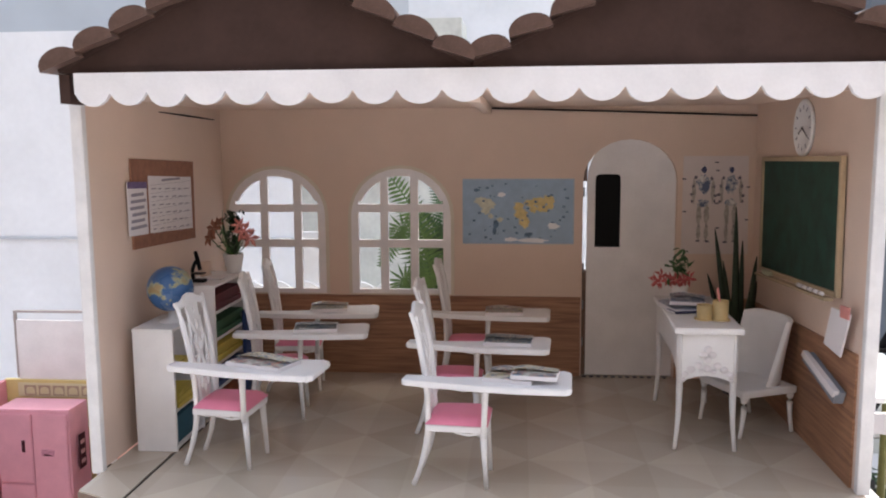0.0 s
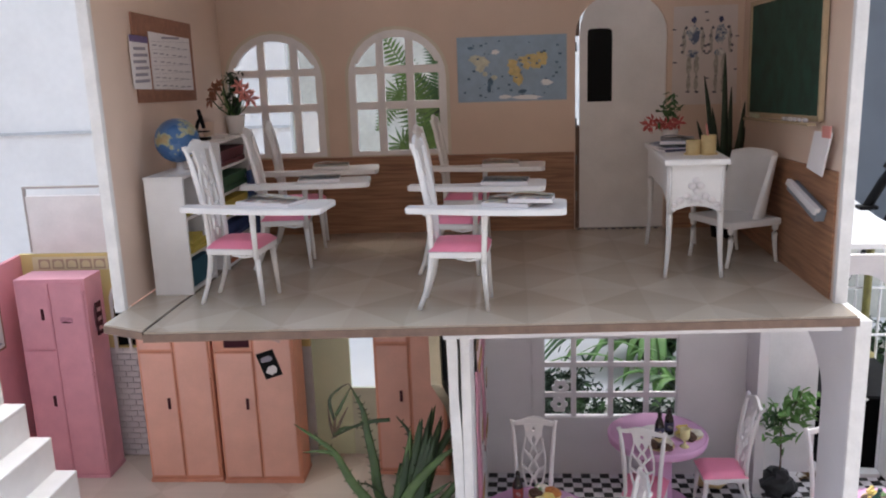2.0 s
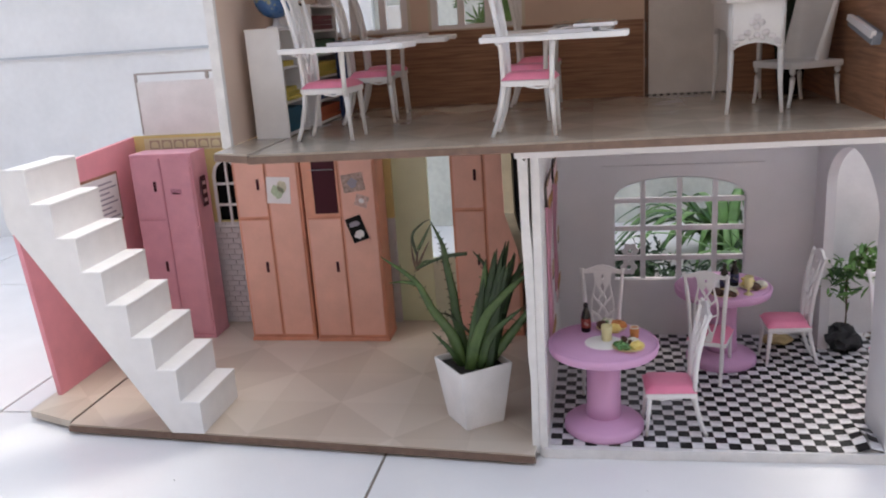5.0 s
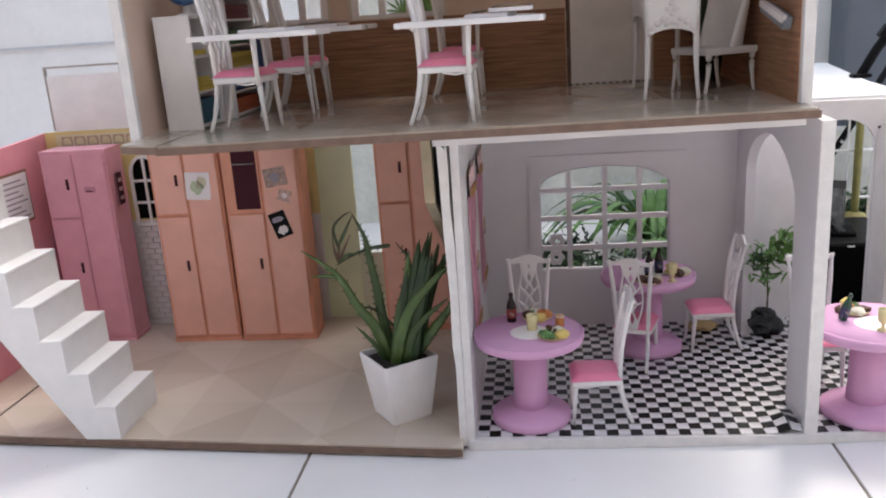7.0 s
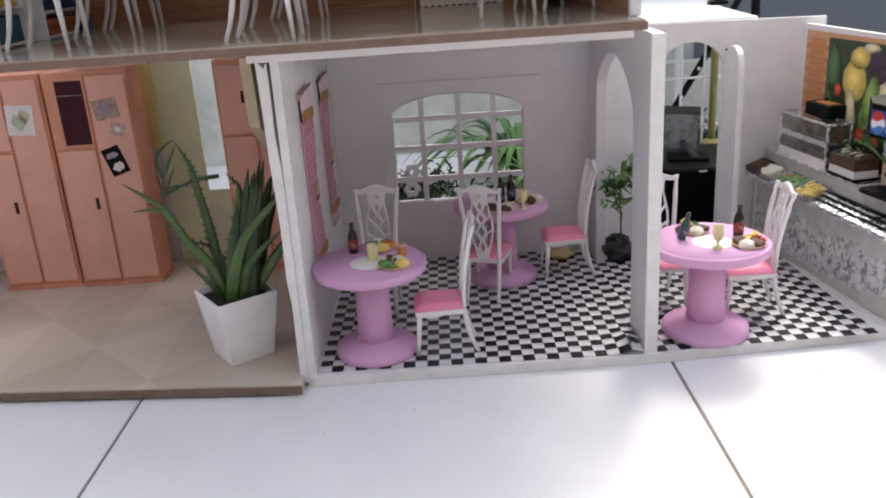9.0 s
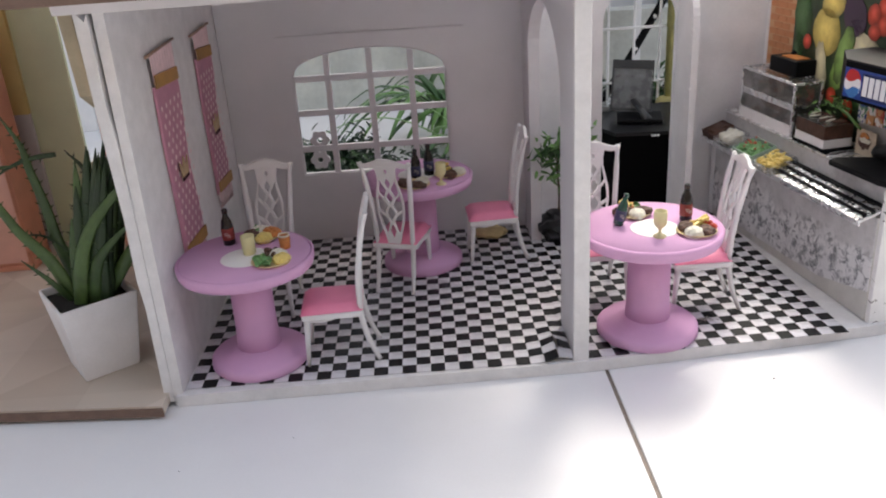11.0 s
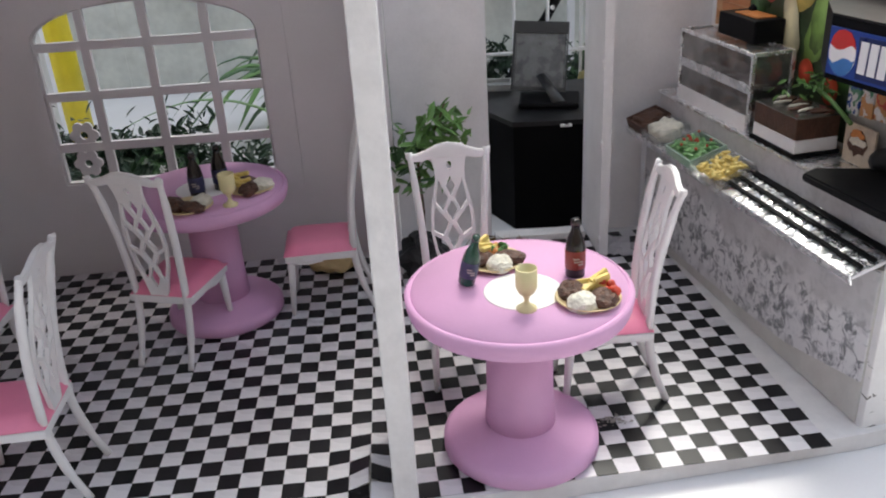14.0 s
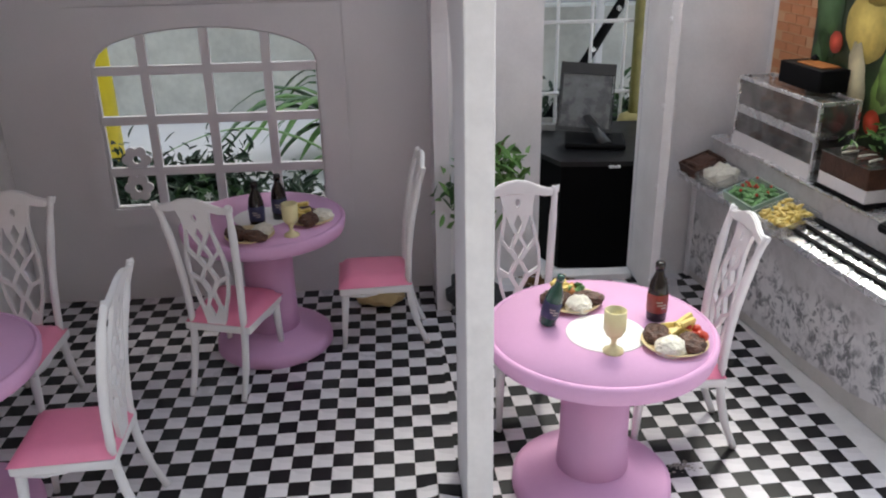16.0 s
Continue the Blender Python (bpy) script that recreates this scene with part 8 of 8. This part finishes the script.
mon = thing("monitor", "dark flat toy monitor seen from behind", "monitor", 0.5385, 0.478, 0.1150, -12)
tilt = Matrix.Translation((0.000, 0.004, 0.009)) @ Matrix.Rotation(radians(-24), 4, 'X') @ Matrix.Rotation(radians(3), 4, 'Y')
part("screen_shell", box(-0.028, 0.026, -0.003, 0.004, 0, 0.070, 0.0016, tilt), mat("grey_plastic_shell", (0.15, 0.155, 0.16), 0.28, var=0.6, scale=70), mon)
part("rim", plate(rect(-0.030, 0.028, -0.001, 0.072), [rect(-0.0275, 0.0265, 0.003, 0.060)], 0.003, tilt @ frame_xz(-0.0050)), mat("monitor_rim", (0.03, 0.031, 0.033), 0.4, var=0.3), mon)
arm = bmesh.new()
tube([(0.002, 0.000, 0.026), (0.014, -0.018, 0.014), (0.022, -0.030, 0.004)], [0.0055, 0.0065, 0.0085], 8, bm=arm, flat=0.5)
part("neck", arm, mat("stand_black", (0.02, 0.02, 0.022), 0.35, var=0.4, scale=90), mon)
part("foot", box(-0.020, 0.042, -0.036, 0.014, 0, 0.006, 0.0025), BLACK, mon)
slip = thing("grey_tray", "pale grey shallow tray lying on the black cabinet", "tray", 0.4930, 0.540, 0.1150, -10)
part("bottom", box(-0.024, 0.024, -0.014, 0.014, 0.0, 0.003, 0.001), mat("grey_card", (0.33, 0.33, 0.32), 0.6, var=0.3, scale=60), slip)
part("rim", plate(rect(-0.026, 0.026, -0.016, 0.016), [rect(-0.023, 0.023, -0.013, 0.013)], 0.007, frame_xy(0.0005)), mat("grey_card_rim", (0.40, 0.40, 0.38), 0.6, var=0.3, scale=60), slip)
bar = thing("support_bar", "black flat metal bar leaning behind the doorway", "bar")
BAR = [Vector(c) for c in ((0.4800, 0.66, 0.0), (0.5540, 0.64, 0.139), (0.5760, 0.64, 0.171), (0.6230, 0.64, 0.251), (0.7000, 0.64, 0.385))]
part("bar", tube(BAR, 0.0060, 8, flat=0.35, up=(0, 1, 0)), BLACK, bar)
for f in (0.15, 0.75):
    c = BAR[2].lerp(BAR[3], f)
    part("screw", tube([(c.x, c.y - 0.0055, c.z), (c.x, c.y - 0.0020, c.z)], 0.0030, 10), SILVER, bar)
bar2 = thing("tripod_leg", "black slanted metal leg beside the pillar", "metal leg")
part("tube", tube([(0.664, 0.72, 0.331), (0.694, 0.73, 0.378), (0.790, 0.72, 0.520)], 0.0085, 10), BLACK, bar2)
part("clamp", box(-0.014, 0.014, -0.010, 0.010, -0.012, 0.012, 0.003, pose(0.712, 0.729, 0.405, 0, 35, 0)), BLACK, bar2)
part("foot", box(0.650, 0.682, 0.708, 0.732, 0.3313, 0.338, 0.002), BLACK, bar2)
slab = thing("white_table", "sunlit white slab table behind the annex", "table")
part("tabletop", plate([(0.45, 0.45), (0.640, 0.45), (0.655, 0.65), (0.730, 1.10), (0.45, 1.10)], [], 0.008, frame_xy(0.323)), PLASTER, slab)
for x, y in ((0.465, 0.465), (0.630, 0.465), (0.465, 1.08), (0.700, 1.08)):
    part("leg", box(x - 0.006, x + 0.006, y - 0.006, y + 0.006, 0, 0.323, 0.001), PLASTER, slab)
leg2 = thing("stand_leg", "black stand leg rising behind the annex wall", "metal leg")
part("tube", tube([(0.770, 0.80, 0.0), (0.765, 0.80, 0.30), (0.760, 0.80, 0.62)], 0.0085, 10), BLACK, leg2)
gr = thing("wire_lattice", "pale grey metal lattice behind the doorway", "lattice")
for k in range(6):
    x = 0.452 + 0.0395 * k
    part("upright", tube([(x, 0.60, 0.0), (x, 0.60, 0.315)], 0.0022, 6), PLASTER, gr)
for z in (0.05, 0.14, 0.222, 0.30):
    part("crossbar", tube([(0.44, 0.597, z), (0.70, 0.597, z)], 0.0024, 6), PLASTER, gr)
flower_bush(0.490, 0.760, 0.10, 0.132, "dusty garden plant behind the cabinet", 12)
flower_bush(0.700, 0.740, 0.16, 0.120, "dusty garden plant beside the post", 14)
neighbour = thing("toy_canopy", "white scalloped canopy of another toy house", "canopy", kind="")
pts = [(-0.055, 0.330), (-0.560, 0.330)]
for i in range(10):
    for k in range(7):
        t = k / 6
        if i and k == 0:
            continue
        pts.append((-0.560 + 0.0505 * (i + t), 0.436 + (0.011 * math.sin(math.pi * t))))
part("scalloped_board", plate(pts, [], 0.006, frame_xz(0.700)), PLASTER, neighbour)
part("panel", box(-0.340, -0.285, 0.706, 0.716, 0.33, 0.535, 0.001), PLASTER, neighbour)
for x in (-0.550, -0.060):
    part("post", box(x - 0.01, x + 0.01, 0.706, 0.72, 0.0, 0.335, 0.001), PLASTER, neighbour)


# ---- pieces of the setting: roof tiles, bricks, floor tiles, checks ----
def shared(name, me, parent, m):
    ob = new(name, me)
    ob.parent = parent
    ob.matrix_basis = m
    return ob


# rounded tiles along the gable slopes
bm = bmesh.new()
LT, RT, n = 0.098, 0.0182, 10
ends = []
for y, k0 in ((0.0, 1.0), (LT, 0.94)):
    arc = [(RT * k0 * math.cos(math.pi * k / n), y, 0.0140 * k0 * math.sin(math.pi * k / n) ** 0.8) for k in range(n + 1)]
    ends.append([bm.verts.new(v) for v in arc])
for k in range(n):
    f = bm.faces.new((ends[0][k], ends[0][k + 1], ends[1][k + 1], ends[1][k]))
    f.smooth = True
bm.faces.new((ends[0][0], ends[1][0], ends[1][n], ends[0][n]))
bm.faces.new(ends[0])
bm.faces.new(ends[1][::-1])
bmesh.ops.recalc_face_normals(bm, faces=bm.faces[:])
tile_mesh = mesh_of("roof_tile", bm, TILE_BROWN)
rnd = random.Random(2)
for a, b in ((EAVE_L, VALLEY), (VALLEY, EAVE_R)):
    mid = (a + b) / 2
    for end in (a, b):
        d = Vector((mid - end, 0, PZ - EZ))
        slope = math.degrees(math.atan2(d.z, abs(d.x)))
        sgn = 1 if end == a else -1
        for k in range(6):
            c = Vector((end, 0, EZ)) + d * ((k + (0.20 if end == EAVE_L else 0.45)) / 5.5)
            for j in range(4):
                turn = -sgn * (slope - 9 + rnd.uniform(-4, 4))
                shared("roof_tile", tile_mesh, roof, pose(c.x, -0.050 + 0.094 * j + rnd.uniform(-0.002, 0.002), c.z + 0.003, 0, turn, 0))

# white bricks of the hall dado
bm = box(-0.0098, 0.0098, -0.0015, 0.0012, -0.0042, 0.0042, 0.0006)
brick_mesh = mesh_of("brick", bm, BRICK_W)
for parent, xa, xb in (("dado_hall_left", -0.700, -0.272), ("dado_hall_right", -0.146, -0.03)):
    par = bpy.data.objects[parent]
    for j in range(19):
        i = 0
        x = xa + (0.0105 if j % 2 else 0.0)
        while x + 0.0098 < xb:
            # rows hidden behind the lockers are left to the mortar
            hidden = -0.492 < x < -0.270 and not (-0.384 < x < -0.376)
            if not hidden:
                shared("brick", brick_mesh, par, pose(x, HY - 0.0002, HF + 0.006 + 0.0095 * j))
            x += 0.0210

# orange bricks of the counter wall, beside the poster
bm = bmesh.new()
bm_box(bm, -0.0082, 0.0082, -0.0003, 0.0003, -0.0034, 0.0034)
ob_mesh = mesh_of("printed_brick", bm, BRICK_ORANGE)
for j in range(19):
    for u in [0.010 + 0.0172 * k + (0.0086 if j % 2 else 0) for k in range(20)]:
        if 0.008 < u - 0.0083 and u + 0.008 < 0.064 or (u - 0.008 > 0.284 and u + 0.008 < 0.318):
            shared("brick", ob_mesh, pw, SW @ pose(u, -0.0012, 0.161 + 0.0080 * j))

# checkered vinyl of the cafe
SQ = 0.01355
bm = box(-SQ / 2 + 0.0001, SQ / 2 - 0.0001, -SQ / 2 + 0.0001, SQ / 2 - 0.0001, 0, 0.0005)
black_sq = mesh_of("black_check", bm, CHECK_B)
bm = box(-SQ / 2 + 0.0001, SQ / 2 - 0.0001, -SQ / 2 + 0.0001, SQ / 2 - 0.0001, 0, 0.0005)
white_sq = mesh_of("white_check", bm, CHECK_W)


def sheet_lift(x, y):
    """The vinyl curls up a little against the dividing wall."""
    a = max(0.0, 1 - math.hypot((x - 0.357) / 0.030, (y - 0.020) / 0.070))
    b = 0.0010 * max(0.0, math.sin((x - 0.24) * 42)) * max(0.0, 1 - abs(y - 0.2) / 0.2) if 0.24 < x < 0.35 else 0
    return 0.010 * a * a + b


near, rest = [], {0: [], 1: []}
for room, (xa, nx, ya, ny) in enumerate(((0.0020, 27, -0.0020, 26), (0.3823 - SQ, 20, 0.0015, 26))):
    for i in range(nx):
        for j in range(ny):
            x, y = xa + (i + 0.5) * SQ, ya + (j + 0.5) * SQ
            if y > 0.345 or (room == 0 and x > 0.3625 and not 0.080 < y < 0.292):
                continue
            if room:
                # the annex sheet lies a little askew
                q = radians(3.0)
                x, y = 0.3823 + (x - 0.3823) * math.cos(q) - y * math.sin(q), (x - 0.3823) * math.sin(q) + y * math.cos(q)
            near.append((y, x, (i + j) % 2, room))
sheet_bm = {0: bmesh.new(), 1: bmesh.new()}
cnt = {0: 0, 1: 0}
for y, x, black, room in sorted(near):
    z = ZF - 0.0004 - 0.0003 * room + (0 if room else sheet_lift(x, y))
    if cnt[black] < 290:
        cnt[black] += 1
        h = 0.004
        gx = 0 if room else (sheet_lift(x + h, y) - sheet_lift(x - h, y)) / (2 * h)
        gy = 0 if room else (sheet_lift(x, y + h) - sheet_lift(x, y - h)) / (2 * h)
        shared("black_check" if black else "white_check", black_sq if black else white_sq, cafe_floor, pose(x, y, z, math.degrees(math.atan(gy)), -math.degrees(math.atan(gx)), 3.0 if room else 0))
    else:
        h = SQ / 2 - 0.0001
        vs = []
        for dx, dy in ((-h, -h), (h, -h), (h, h), (-h, h)):
            if room:
                dx, dy = dx - 0.0523 * dy, dy + 0.0523 * dx
            vs.append(sheet_bm[black].verts.new((x + dx, y + dy, z + 0.0005 + (0 if room else sheet_lift(x + dx, y + dy) - sheet_lift(x, y)))))
        sheet_bm[black].faces.new(vs)
for black in (0, 1):
    tagged(part("further_checks", sheet_bm[black], CHECK_B if black else CHECK_W, cafe_floor), kind="stuff")

# the room's white ceramic floor tiles
bm = box(-TILE / 2 + 0.0018, TILE / 2 - 0.0018, -TILE / 2 + 0.0018, TILE / 2 - 0.0018, -0.012, -0.0004, 0.0012)
ceramic = mesh_of("floor_tile", bm, GROUND)
ground = bpy.data.objects["ground"]
for i in range(-8, 9):
    for j in range(-2, 8):
        shared("floor_tile", ceramic, ground, pose(TX + (i + 0.5) * TILE, TY + (j + 0.5) * TILE, 0))
# unseen dark ground added past the tiles to weaken light bounced indoors
structure("ground_bounce_cut", box(-14, 14, -12, TY - 2 * TILE - 0.004, -0.04, -0.0005), mat("dark_bounce_cut", (0.10, 0.095, 0.09), 0.9, var=0.3, scale=6, bump=0.4, bscale=80), "unseen dark ground added beyond the tiles to cut bounced light", "ground")
r = random.Random(77)
bm = bmesh.new()
for _ in range(14):
    x, y, q = r.uniform(-0.55, 0.75), r.uniform(-0.30, -0.03), r.uniform(0.0004, 0.0010)
    bmesh.ops.create_icosphere(bm, subdivisions=1, radius=q, matrix=pose(x, y, q * 0.3, 0, 0, r.uniform(0, 180)) @ Matrix.Diagonal((1.6, 0.9, 0.6, 1)))
tagged(part("floor_grit", bm, SOIL), "scattered dark grit on the white floor tiles", "grit", kind="stuff")
